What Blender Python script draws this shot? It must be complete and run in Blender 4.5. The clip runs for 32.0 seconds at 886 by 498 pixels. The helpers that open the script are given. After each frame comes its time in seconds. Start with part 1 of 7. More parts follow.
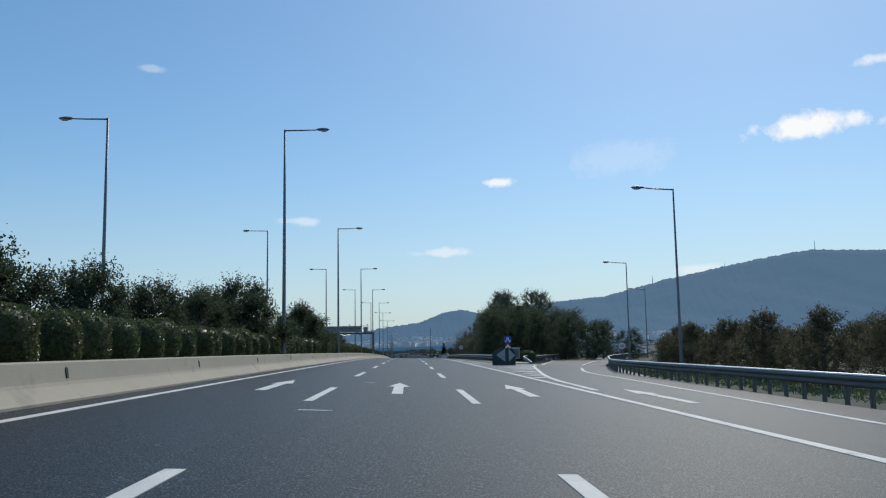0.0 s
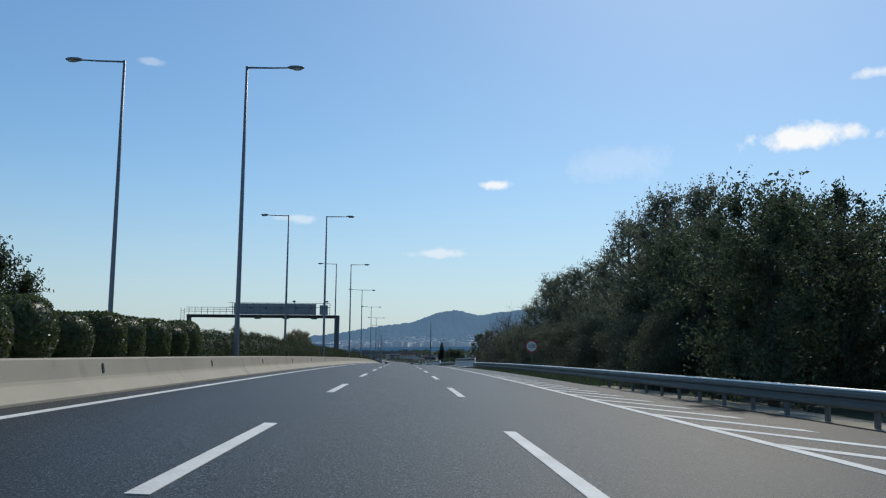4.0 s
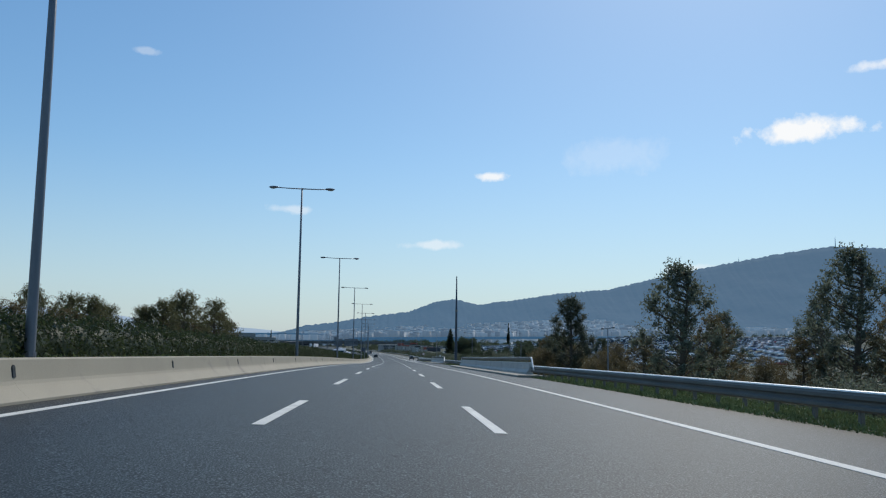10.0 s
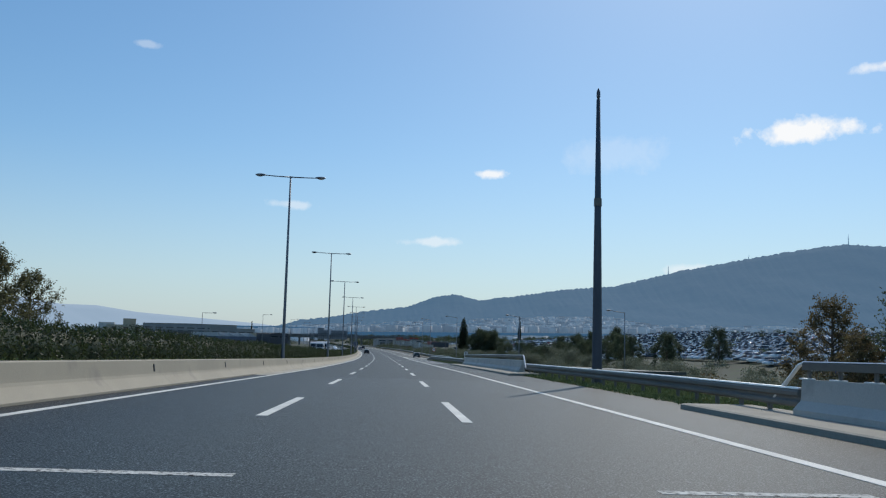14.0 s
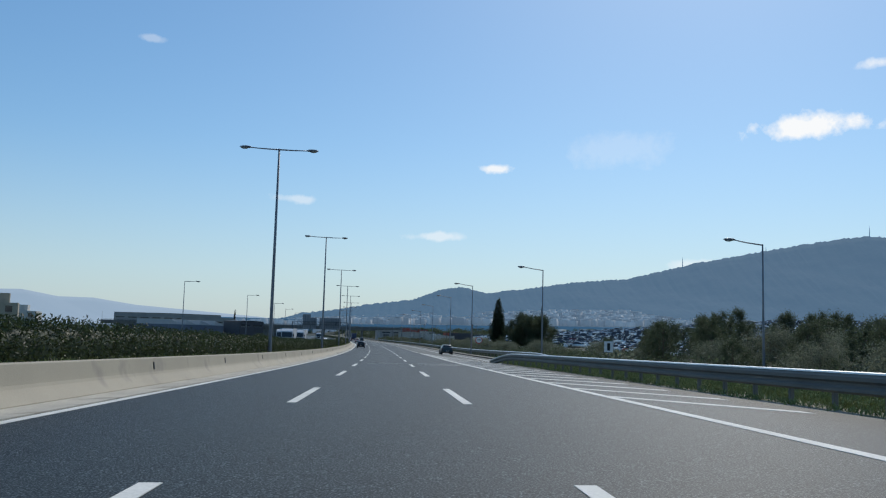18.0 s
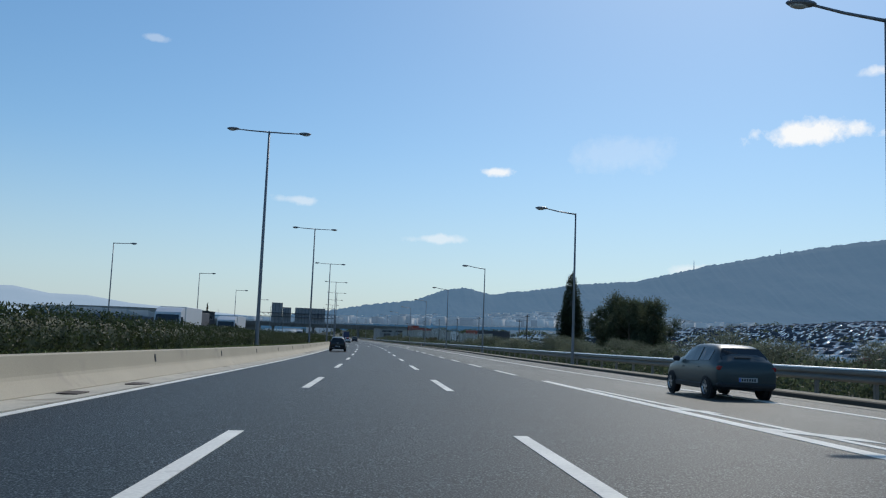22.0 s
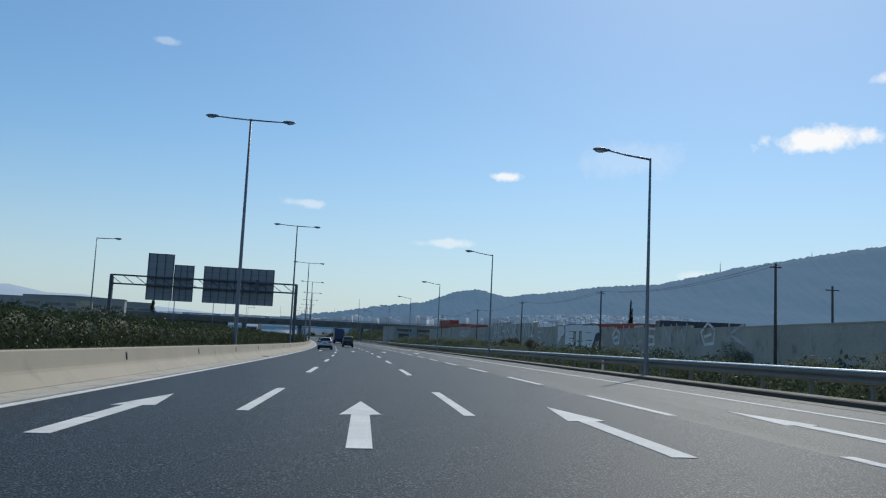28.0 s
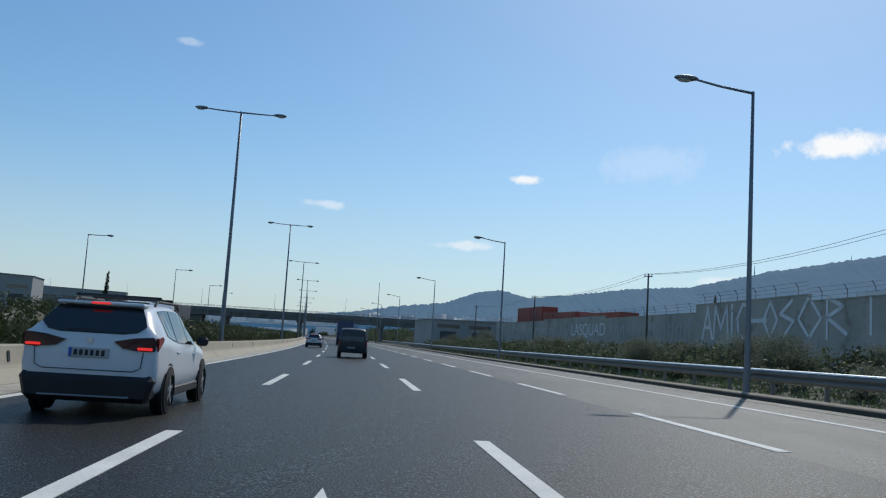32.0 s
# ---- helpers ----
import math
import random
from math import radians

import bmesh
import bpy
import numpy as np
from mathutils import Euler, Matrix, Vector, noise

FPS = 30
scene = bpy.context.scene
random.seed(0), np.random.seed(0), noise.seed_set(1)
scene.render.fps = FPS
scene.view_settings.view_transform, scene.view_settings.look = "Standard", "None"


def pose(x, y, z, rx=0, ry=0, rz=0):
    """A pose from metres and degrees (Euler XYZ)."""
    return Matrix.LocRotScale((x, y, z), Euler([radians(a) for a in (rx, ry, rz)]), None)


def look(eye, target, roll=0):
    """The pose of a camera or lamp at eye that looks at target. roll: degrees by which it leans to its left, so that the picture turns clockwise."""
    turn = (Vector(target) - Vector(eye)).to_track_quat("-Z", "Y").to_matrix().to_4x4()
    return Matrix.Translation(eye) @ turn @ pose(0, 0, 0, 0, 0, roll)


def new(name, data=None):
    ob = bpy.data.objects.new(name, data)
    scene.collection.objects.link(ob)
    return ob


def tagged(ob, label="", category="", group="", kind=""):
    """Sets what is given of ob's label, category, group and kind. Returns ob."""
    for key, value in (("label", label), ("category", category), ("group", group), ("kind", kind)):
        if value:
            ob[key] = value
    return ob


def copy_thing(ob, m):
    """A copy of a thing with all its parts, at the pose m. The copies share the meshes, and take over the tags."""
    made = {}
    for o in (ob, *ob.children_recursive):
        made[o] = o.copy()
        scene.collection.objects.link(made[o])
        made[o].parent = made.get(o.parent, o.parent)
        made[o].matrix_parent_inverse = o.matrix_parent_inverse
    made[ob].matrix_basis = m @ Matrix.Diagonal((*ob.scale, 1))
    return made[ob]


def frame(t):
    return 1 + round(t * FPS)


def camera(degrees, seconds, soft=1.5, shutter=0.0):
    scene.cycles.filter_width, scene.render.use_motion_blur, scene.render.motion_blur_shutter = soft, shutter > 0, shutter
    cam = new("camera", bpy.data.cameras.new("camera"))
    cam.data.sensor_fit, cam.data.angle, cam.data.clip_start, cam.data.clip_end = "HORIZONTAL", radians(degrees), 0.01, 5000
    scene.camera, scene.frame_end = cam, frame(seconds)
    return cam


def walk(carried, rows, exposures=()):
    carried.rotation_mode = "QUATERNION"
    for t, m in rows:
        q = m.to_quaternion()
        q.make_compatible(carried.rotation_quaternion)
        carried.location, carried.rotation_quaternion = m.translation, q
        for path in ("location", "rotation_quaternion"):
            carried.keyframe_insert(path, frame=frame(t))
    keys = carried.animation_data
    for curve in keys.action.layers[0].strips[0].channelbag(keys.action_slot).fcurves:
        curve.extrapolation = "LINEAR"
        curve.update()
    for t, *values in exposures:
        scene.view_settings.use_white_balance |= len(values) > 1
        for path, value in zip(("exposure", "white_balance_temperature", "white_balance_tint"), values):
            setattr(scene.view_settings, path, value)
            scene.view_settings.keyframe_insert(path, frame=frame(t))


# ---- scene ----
import collections

# ---------------------------------------------------------------- alignment of the motorway
# s: metres along the road, u: metres to the right of the middle lane's centre, z: metres above the road's crown
KNOT = np.arange(-60.0, 1500.0, 80.0)
BEND = [-0.058, -0.059, -0.029, 0.049, 0.046, -0.03, 0.149, 0.058, 0.196, 0.123, 0.31, 0.325, 0.271, 0.191, 0.178, 0.17, 0.164, 0.159, 0.156, 0.155]
FALL = [0.034, 0.121, -0.178, -0.934, -1.326, -2.052, -1.985, -1.715, -1.05, -0.52, -0.667, -0.528, -0.141, -0.011, -0.018, -0.017, -0.016, -0.016, -0.015, -0.015]
BANK = [-3.493, -3.659, -3.111, -2.678, -2.933, -2.504, 0.539, 1.399, 0.949, 1.57, 1.389, 1.625, 1.443, 1.258, 1.109, 0.99, 0.898, 0.832, 0.789, 0.767]
GRID = np.arange(-60.0, 1461.0, 4.0)
_turn = np.cumsum(np.interp(GRID, KNOT, BEND)) * 4e-3
_i0 = int(np.argmin(abs(GRID)))
_turn -= _turn[_i0]
_gx, _gy = np.cumsum(-np.sin(_turn)) * 4, np.cumsum(np.cos(_turn)) * 4
_gz = np.cumsum(np.interp(GRID, KNOT, FALL)) * 4e-2
_gx, _gy, _gz = _gx - _gx[_i0], _gy - _gy[_i0], _gz - _gz[_i0]


def heading(s):
    return np.interp(s, GRID, _turn)


def crown(s):
    """The road's centre line, carried on straight past both ends."""
    s = np.asarray(s, float)
    c = np.clip(s, GRID[0], GRID[-1])
    over, h = s - c, heading(c)
    return np.interp(c, GRID, _gx) - over * np.sin(h), np.interp(c, GRID, _gy) + over * np.cos(h), np.interp(c, GRID, _gz)


def on_road(s, u, z=0.0, banked=1.0):
    """World places, as an array of (..., 3)."""
    s, u = np.broadcast_arrays(np.asarray(s, float), np.asarray(u, float))
    x, y, cz = crown(s)
    h = heading(np.clip(s, GRID[0], GRID[-1]))
    tilt = np.interp(s, KNOT, BANK) * 0.01 * np.clip(u, -30, 16)
    return np.stack([x + u * np.cos(h), y + u * np.sin(h), cz + banked * tilt + z], -1)


def spot(s, u, z=0.0, turn=0.0, banked=0.0, size=1.0):
    """A pose that stands upright at a place of the road and faces along it."""
    p = on_road(s, u, z, banked)
    return Matrix.Translation(p.tolist()) @ Matrix.Rotation(float(heading(s)) + radians(turn), 4, "Z") @ Matrix.Scale(size, 4)


# ---------------------------------------------------------------- camera and its way
EYE = 1.178
cam = camera(55.45, 32.0, soft=1.2)
WAY = np.array([
    (0, -0.96, 0.339, -2.549, 6.825, -0.969),
    (1, 23.96, 0.280, -2.706, 6.874, -0.296),
    (2, 48.67, 0.249, -2.742, 6.995, 0.118),
    (5, 123.59, 0.127, -2.966, 6.798, 0.712),
    (6, 148.60, 0.076, -2.990, 6.704, 0.895),
    (7, 173.73, 0.068, -3.086, 6.586, 0.978),
    (8, 198.85, 0.133, -3.101, 6.609, 0.807),
    (9, 223.98, 0.138, -3.135, 6.480, 0.952),
    (10, 249.27, 0.192, -3.177, 6.323, 0.772),
    (11, 274.86, 0.254, -3.245, 6.320, 0.981),
    (12, 300.24, 0.347, -3.309, 6.180, 0.943),
    (13, 325.92, 0.431, -3.284, 6.176, 1.203),
    (14, 351.61, 0.444, -3.253, 6.117, 1.432),
    (17, 428.35, 0.271, -3.035, 5.852, 1.257),
    (18, 453.82, 0.096, -2.965, 5.750, 1.593),
    (19, 479.01, -0.042, -2.898, 5.737, 2.038),
    (20, 504.41, -0.173, -2.910, 5.846, 2.106),
    (21, 529.81, -0.141, -2.871, 5.927, 2.124),
    (22, 554.69, -0.074, -2.895, 5.923, 2.231),
    (23, 579.36, 0.033, -2.882, 5.945, 2.267),
    (24, 604.01, 0.166, -2.836, 6.059, 2.349),
    (25, 628.65, 0.142, -2.903, 6.131, 2.329),
    (26, 653.19, 0.071, -2.625, 6.148, 2.658),
    (29, 726.67, 0.093, -2.172, 6.230, 2.807),
    (30, 750.95, 0.179, -1.932, 6.296, 3.048),
    (31, 775.34, 0.245, -1.447, 6.244, 3.298),
    (32, 799.87, 0.240, -1.057, 6.268, 3.536),
])


def smooth_rows(rows, step=0.5):
    t = rows[:, 0]
    slope = np.gradient(rows[:, 1:], t, axis=0)
    out = []
    for now in np.unique(np.round(np.r_[t, np.arange(0, 32.01, step)], 3)):
        i = min(max(int(np.searchsorted(t, now, "right")) - 1, 0), len(t) - 2)
        d = t[i + 1] - t[i]
        k = (now - t[i]) / d
        a, b, ma, mb = rows[i, 1:], rows[i + 1, 1:], slope[i] * d, slope[i + 1] * d
        v = (2 * k**3 - 3 * k**2 + 1) * a + (k**3 - 2 * k**2 + k) * ma + (3 * k**2 - 2 * k**3) * b + (k**3 - k**2) * mb
        out.append((now, *v))
    return out


def eye_pose(s, u, yaw, pitch, roll):
    e = Vector(on_road(s, u, EYE).tolist())
    y, p = radians(yaw), radians(pitch)
    return look(e, e + Vector((-math.sin(y) * math.cos(p), math.cos(y) * math.cos(p), math.sin(p))), roll)


walk(cam, [(t, eye_pose(*v)) for t, *v in smooth_rows(WAY)])

# ---------------------------------------------------------------- light
SUN_UP, SUN_RIGHT = 41.5, 23.0          # degrees above the horizon, and to the right of the +y axis
scene.view_settings.exposure = -0.45
world = bpy.data.worlds.new("sky")
scene.world = world
world.use_nodes = True
wn, wl = world.node_tree.nodes, world.node_tree.links
wn.clear()
sky = wn.new("ShaderNodeTexSky")
sky.sky_type, sky.sun_disc = "NISHITA", False
sky.sun_elevation, sky.sun_rotation = radians(SUN_UP), radians(SUN_RIGHT)
sky.air_density, sky.dust_density, sky.ozone_density = 1.0, 0.45, 3.0
sky_out, sky_bg = wn.new("ShaderNodeOutputWorld"), wn.new("ShaderNodeBackground")
sky_bg.inputs["Strength"].default_value = 0.214
wl.new(sky_bg.outputs[0], sky_out.inputs[0])
way_node = wn.new("ShaderNodeTexCoord")
puff = wn.new("ShaderNodeTexNoise")
puff.inputs["Scale"].default_value, puff.inputs["Detail"].default_value, puff.inputs["Roughness"].default_value = 34.0, 6.0, 0.62
wl.new(way_node.outputs["Generated"], puff.inputs["Vector"])


def wmath(op, a, b=None, c=None, clamp=False):
    m = wn.new("ShaderNodeMath")
    m.operation, m.use_clamp = op, clamp
    for i, v in enumerate((a, b, c)):
        if v is None:
            continue
        if isinstance(v, (int, float)):
            m.inputs[i].default_value = v
        else:
            wl.new(v, m.inputs[i])
    return m.outputs[0]


def wdot(vec):
    m = wn.new("ShaderNodeVectorMath")
    m.operation = "DOT_PRODUCT"
    m.inputs[1].default_value = vec
    wl.new(way_node.outputs["Generated"], m.inputs[0])
    return m.outputs["Value"]


# the clouds: degrees right of +y, degrees up, half width, half height, thickness
CLOUDS = [(26.7, 13.48, 3.5, 0.85, 1.0), (6.3, 11.25, 1.4, 0.36, 0.9), (2.8, 6.6, 2.6, 0.36, 0.5), (-7.0, 8.75, 1.7, 0.34, 0.42),
          (31.8, 17.0, 2.4, 0.42, 0.7), (-17.0, 18.2, 0.9, 0.26, 0.26), (14.6, 12.6, 3.6, 1.3, 0.17), (19.5, 4.9, 1.9, 0.5, 0.45)]
cover = None
for az, up, hw, hh, thick in CLOUDS:
    a, e = radians(az), radians(up)
    right = (math.cos(a), -math.sin(a), 0.0)
    above = (-math.sin(a) * math.sin(e), -math.cos(a) * math.sin(e), math.cos(e))
    ahead = (math.sin(a) * math.cos(e), math.cos(a) * math.cos(e), math.sin(e))
    p = wmath("MULTIPLY", wdot(right), 1 / math.tan(radians(hw)))
    q = wmath("MULTIPLY", wdot(above), 1 / math.tan(radians(hh)))
    r = wmath("SQRT", wmath("ADD", wmath("MULTIPLY", p, p), wmath("MULTIPLY", q, q)))
    edge = wmath("ADD", wmath("SUBTRACT", 1.0, r), wmath("MULTIPLY_ADD", puff.outputs[0], 2.2, -1.1))
    m = wmath("MULTIPLY", wmath("MULTIPLY", edge, 1.7, clamp=True), thick)
    m = wmath("MULTIPLY", m, wmath("GREATER_THAN", wdot(ahead), 0.5))
    cover = m if cover is None else wmath("MAXIMUM", cover, m)
cloud_mix = wn.new("ShaderNodeMix")
cloud_mix.data_type = "RGBA"
wl.new(cover, cloud_mix.inputs["Factor"])
deep = wn.new("ShaderNodeHueSaturation")
deep.inputs["Saturation"].default_value = 1.22
wl.new(sky.outputs[0], deep.inputs["Color"])
even, tint = wn.new("ShaderNodeGamma"), wn.new("ShaderNodeMix")
even.inputs["Gamma"].default_value = 0.78
tint.data_type, tint.blend_type = "RGBA", "MULTIPLY"
tint.inputs["Factor"].default_value = 1.0
tint.inputs["B"].default_value = (0.84, 0.98, 1.045, 1)
wl.new(deep.outputs[0], even.inputs["Color"])
wl.new(even.outputs[0], tint.inputs["A"])
# pale haze low over the horizon
height = wn.new("ShaderNodeSeparateXYZ")
wl.new(way_node.outputs["Generated"], height.inputs[0])
low = wmath("MULTIPLY", wmath("POWER", wmath("SUBTRACT", 1.0, wmath("MULTIPLY", wmath("ABSOLUTE", height.outputs[2]), 4.5), clamp=True), 1.5), 0.72)
haze = wn.new("ShaderNodeMix")
haze.data_type = "RGBA"
wl.new(low, haze.inputs["Factor"])
wl.new(tint.outputs["Result"], haze.inputs["A"])
haze.inputs["B"].default_value = (2.88, 3.52, 4.05, 1)
wl.new(haze.outputs["Result"], cloud_mix.inputs["A"])
cloud_mix.inputs["B"].default_value = (6.0, 6.1, 6.2, 1)
wl.new(cloud_mix.outputs["Result"], sky_bg.inputs["Color"])

sun_data = bpy.data.lights.new("sun", "SUN")
sun_data.energy, sun_data.angle, sun_data.color = 3.3, radians(0.6), (1.0, 0.95, 0.87)
sun = new("sun", sun_data)
_a, _e = radians(SUN_RIGHT), radians(SUN_UP)
sun.matrix_world = look((0, 0, 60), (-60 * math.sin(_a) * math.cos(_e), -60 * math.cos(_a) * math.cos(_e), 60 - 60 * math.sin(_e)))


# ---------------------------------------------------------------- materials
def material(name, colour, rough=0.8, metal=0.0, vary=0.12, scale=6.0, fine=90.0, bump=0.0, spot_colour=None, spot_at=0.6, random_hue=0.0, island=0.0, glass=False, see=0.0, spec=0.5):
    """A surface with grain at two scales, optional stains and small relief."""
    m = bpy.data.materials.new(name)
    m.use_nodes = True
    n, l = m.node_tree.nodes, m.node_tree.links
    b = n["Principled BSDF"]
    b.inputs["Roughness"].default_value, b.inputs["Metallic"].default_value = rough, metal
    b.inputs["Specular IOR Level"].default_value = spec
    co = n.new("ShaderNodeTexCoord")
    broad, grain = n.new("ShaderNodeTexNoise"), n.new("ShaderNodeTexNoise")
    broad.inputs["Scale"].default_value, broad.inputs["Detail"].default_value = 1.0 / scale, 5.0
    grain.inputs["Scale"].default_value, grain.inputs["Detail"].default_value = fine, 3.0
    l.new(co.outputs["Object"], broad.inputs["Vector"])
    l.new(co.outputs["Object"], grain.inputs["Vector"])

    def mth(op, a, c, d=None):
        k = n.new("ShaderNodeMath")
        k.operation = op
        for i, v in enumerate((a, c, d)):
            if isinstance(v, (int, float)):
                k.inputs[i].default_value = v
            elif v is not None:
                l.new(v, k.inputs[i])
        return k.outputs[0]

    val = mth("ADD", mth("MULTIPLY_ADD", broad.outputs[0], 3.2 * vary, 1 - 1.6 * vary), mth("MULTIPLY_ADD", grain.outputs[0], 2.2 * vary, -1.1 * vary))
    if random_hue:
        info = n.new("ShaderNodeObjectInfo")
        val = mth("MULTIPLY", val, mth("MULTIPLY_ADD", info.outputs["Random"], 2 * random_hue, 1 - random_hue))
    if island:
        geo = n.new("ShaderNodeNewGeometry")
        val = mth("MULTIPLY", val, mth("MULTIPLY_ADD", geo.outputs["Random Per Island"], 2 * island, 1 - island))
    mix = n.new("ShaderNodeMix")
    mix.data_type, mix.blend_type = "RGBA", "MULTIPLY"
    mix.inputs["Factor"].default_value = 1.0
    mix.inputs["A"].default_value = (*colour, 1)
    l.new(val, mix.inputs["B"])
    out = mix.outputs["Result"]
    if spot_colour:
        st = n.new("ShaderNodeTexNoise")
        st.inputs["Scale"].default_value, st.inputs["Detail"].default_value = 2.2 / scale, 7.0
        l.new(co.outputs["Object"], st.inputs["Vector"])
        ramp = n.new("ShaderNodeValToRGB")
        ramp.color_ramp.elements[0].position, ramp.color_ramp.elements[1].position = spot_at, min(spot_at + 0.14, 1)
        l.new(st.outputs[0], ramp.inputs[0])
        mx = n.new("ShaderNodeMix")
        mx.data_type = "RGBA"
        l.new(ramp.outputs[0], mx.inputs["Factor"])
        l.new(out, mx.inputs["A"])
        mx.inputs["B"].default_value = (*spot_colour, 1)
        out = mx.outputs["Result"]
    l.new(out, b.inputs["Base Color"])
    if bump:
        bm_ = n.new("ShaderNodeBump")
        bm_.inputs["Strength"].default_value, bm_.inputs["Distance"].default_value = bump, 0.02
        l.new(grain.outputs[0], bm_.inputs["Height"])
        l.new(bm_.outputs[0], b.inputs["Normal"])
    if glass:
        b.inputs["Transmission Weight"].default_value = 0.0
        b.inputs["IOR"].default_value = 1.5
    if see:
        b.inputs["Transmission Weight"].default_value = see
    return m


def paved(name, colour, stone, rough=0.6, spec=0.27, share=0.57):
    """Asphalt: dark binder with pale stone grains, long wear streaks along the lanes and broad patches."""
    m = material(name, colour, rough, vary=0.42, scale=8, fine=34, bump=0.16, spec=spec)
    n, l = m.node_tree.nodes, m.node_tree.links
    b = n["Principled BSDF"]
    src = b.inputs["Base Color"].links[0].from_socket
    co, stretch = n.new("ShaderNodeTexCoord"), n.new("ShaderNodeMapping")
    stretch.inputs["Scale"].default_value = (1.0, 0.018, 1.0)
    l.new(co.outputs["Object"], stretch.inputs["Vector"])
    streak, grit, pebble = n.new("ShaderNodeTexNoise"), n.new("ShaderNodeTexNoise"), n.new("ShaderNodeTexNoise")
    streak.inputs["Scale"].default_value, streak.inputs["Detail"].default_value = 1.1, 4.0
    grit.inputs["Scale"].default_value, grit.inputs["Detail"].default_value = 52.0, 2.0
    pebble.inputs["Scale"].default_value, pebble.inputs["Detail"].default_value = 24.0, 2.0
    l.new(stretch.outputs[0], streak.inputs["Vector"])
    l.new(co.outputs["Object"], grit.inputs["Vector"])
    l.new(co.outputs["Object"], pebble.inputs["Vector"])

    def ramped(source, lo, hi):
        r = n.new("ShaderNodeMapRange")
        r.inputs["From Min"].default_value, r.inputs["From Max"].default_value = lo, hi
        l.new(source, r.inputs["Value"])
        return r.outputs[0]

    def both(a, c, op="MULTIPLY"):
        k = n.new("ShaderNodeMath")
        k.operation = op
        l.new(a, k.inputs[0])
        if isinstance(c, float):
            k.inputs[1].default_value = c
        else:
            l.new(c, k.inputs[1])
        return k.outputs[0]

    worn = n.new("ShaderNodeMix")
    worn.data_type, worn.blend_type = "RGBA", "MULTIPLY"
    worn.inputs["Factor"].default_value = 1.0
    l.new(src, worn.inputs["A"])
    wear = n.new("ShaderNodeMapRange")
    wear.inputs["From Min"].default_value, wear.inputs["From Max"].default_value = 0.3, 0.7
    wear.inputs["To Min"].default_value, wear.inputs["To Max"].default_value = 0.7, 1.3
    l.new(streak.outputs[0], wear.inputs["Value"])
    l.new(wear.outputs[0], worn.inputs["B"])
    stones = n.new("ShaderNodeMix")
    stones.data_type = "RGBA"
    l.new(both(both(ramped(grit.outputs[0], share, share + 0.1), ramped(pebble.outputs[0], 0.4, 0.6)), 1.0), stones.inputs["Factor"])
    l.new(worn.outputs["Result"], stones.inputs["A"])
    stones.inputs["B"].default_value = (*stone, 1)
    l.new(stones.outputs["Result"], b.inputs["Base Color"])
    gloss = n.new("ShaderNodeMapRange")
    gloss.inputs["From Min"].default_value, gloss.inputs["From Max"].default_value = 0.42, 0.66
    gloss.inputs["To Min"].default_value, gloss.inputs["To Max"].default_value = rough + 0.1, rough - 0.22
    l.new(grit.outputs[0], gloss.inputs["Value"])
    l.new(gloss.outputs[0], b.inputs["Roughness"])
    b.inputs["Specular Tint"].default_value = (1.0, 1.0, 0.86, 1)
    return m


ASPHALT = paved("asphalt", (0.0125, 0.0138, 0.0128), (0.2, 0.198, 0.18), 0.52, 0.2, 0.585)
ASPHALT_DARK = paved("darker_asphalt", (0.0085, 0.0095, 0.009), (0.21, 0.207, 0.19), 0.54, 0.19, 0.59)
ASPHALT_OLD = paved("worn_asphalt", (0.082, 0.083, 0.073), (0.24, 0.235, 0.21), 0.66, 0.3, 0.56)
PAINT = material("road_paint", (0.72, 0.7, 0.63), 0.7, vary=0.2, scale=1.2, fine=25, spot_colour=(0.36, 0.35, 0.31), spot_at=0.64, spec=0.3)
OLD_PAINT = material("worn_road_paint", (0.6, 0.59, 0.54), 0.8, vary=0.25, scale=0.14, fine=30, spot_colour=(0.05, 0.053, 0.049), spot_at=0.5, spec=0.3)
CONCRETE = material("barrier_concrete", (0.4, 0.35, 0.262), 0.85, vary=0.1, scale=2.5, fine=30, bump=0.25, spot_colour=(0.3, 0.265, 0.21), spot_at=0.6)
CONCRETE_GREY = material("grey_concrete", (0.5, 0.485, 0.445), 0.85, vary=0.14, scale=2.0, fine=24, bump=0.25, spot_colour=(0.36, 0.35, 0.325), spot_at=0.6)
GUTTER = material("gutter_concrete", (0.46, 0.42, 0.34), 0.9, vary=0.2, scale=1.6, fine=16, bump=0.3, spot_colour=(0.3, 0.27, 0.21), spot_at=0.55)
KERB = material("kerb_concrete", (0.36, 0.33, 0.27), 0.9, vary=0.18, scale=1.4, fine=20, bump=0.3)
# one steel in two tones: darkened for shaded faces, then brightened for sunlit edges
GALV = material("galvanised_steel", (0.17, 0.163, 0.145), 0.6, 0.0, vary=0.14, scale=1.5, fine=20, spec=0.25)
ZINC_LIT = material("sunlit_zinc", (0.8, 0.79, 0.76), 0.35, 0.3, vary=0.12, scale=1.2, fine=20)
RUST = material("rusty_iron", (0.07, 0.055, 0.045), 0.8, 0.2, vary=0.3, scale=0.3, fine=20)
LAMP_STEEL = material("lamp_steel", (0.2, 0.21, 0.23), 0.5, 0.4, vary=0.1, scale=2, fine=20)
DARK_STEEL = material("dark_steel", (0.09, 0.1, 0.12), 0.55, 0.4, vary=0.12, scale=1.5, fine=16)
SIGN_BACK = material("sign_back_metal", (0.27, 0.28, 0.3), 0.55, 0.3, vary=0.1, scale=1.5, fine=10)
SIGN_WHITE = material("sign_white", (0.75, 0.75, 0.74), 0.45, vary=0.05)
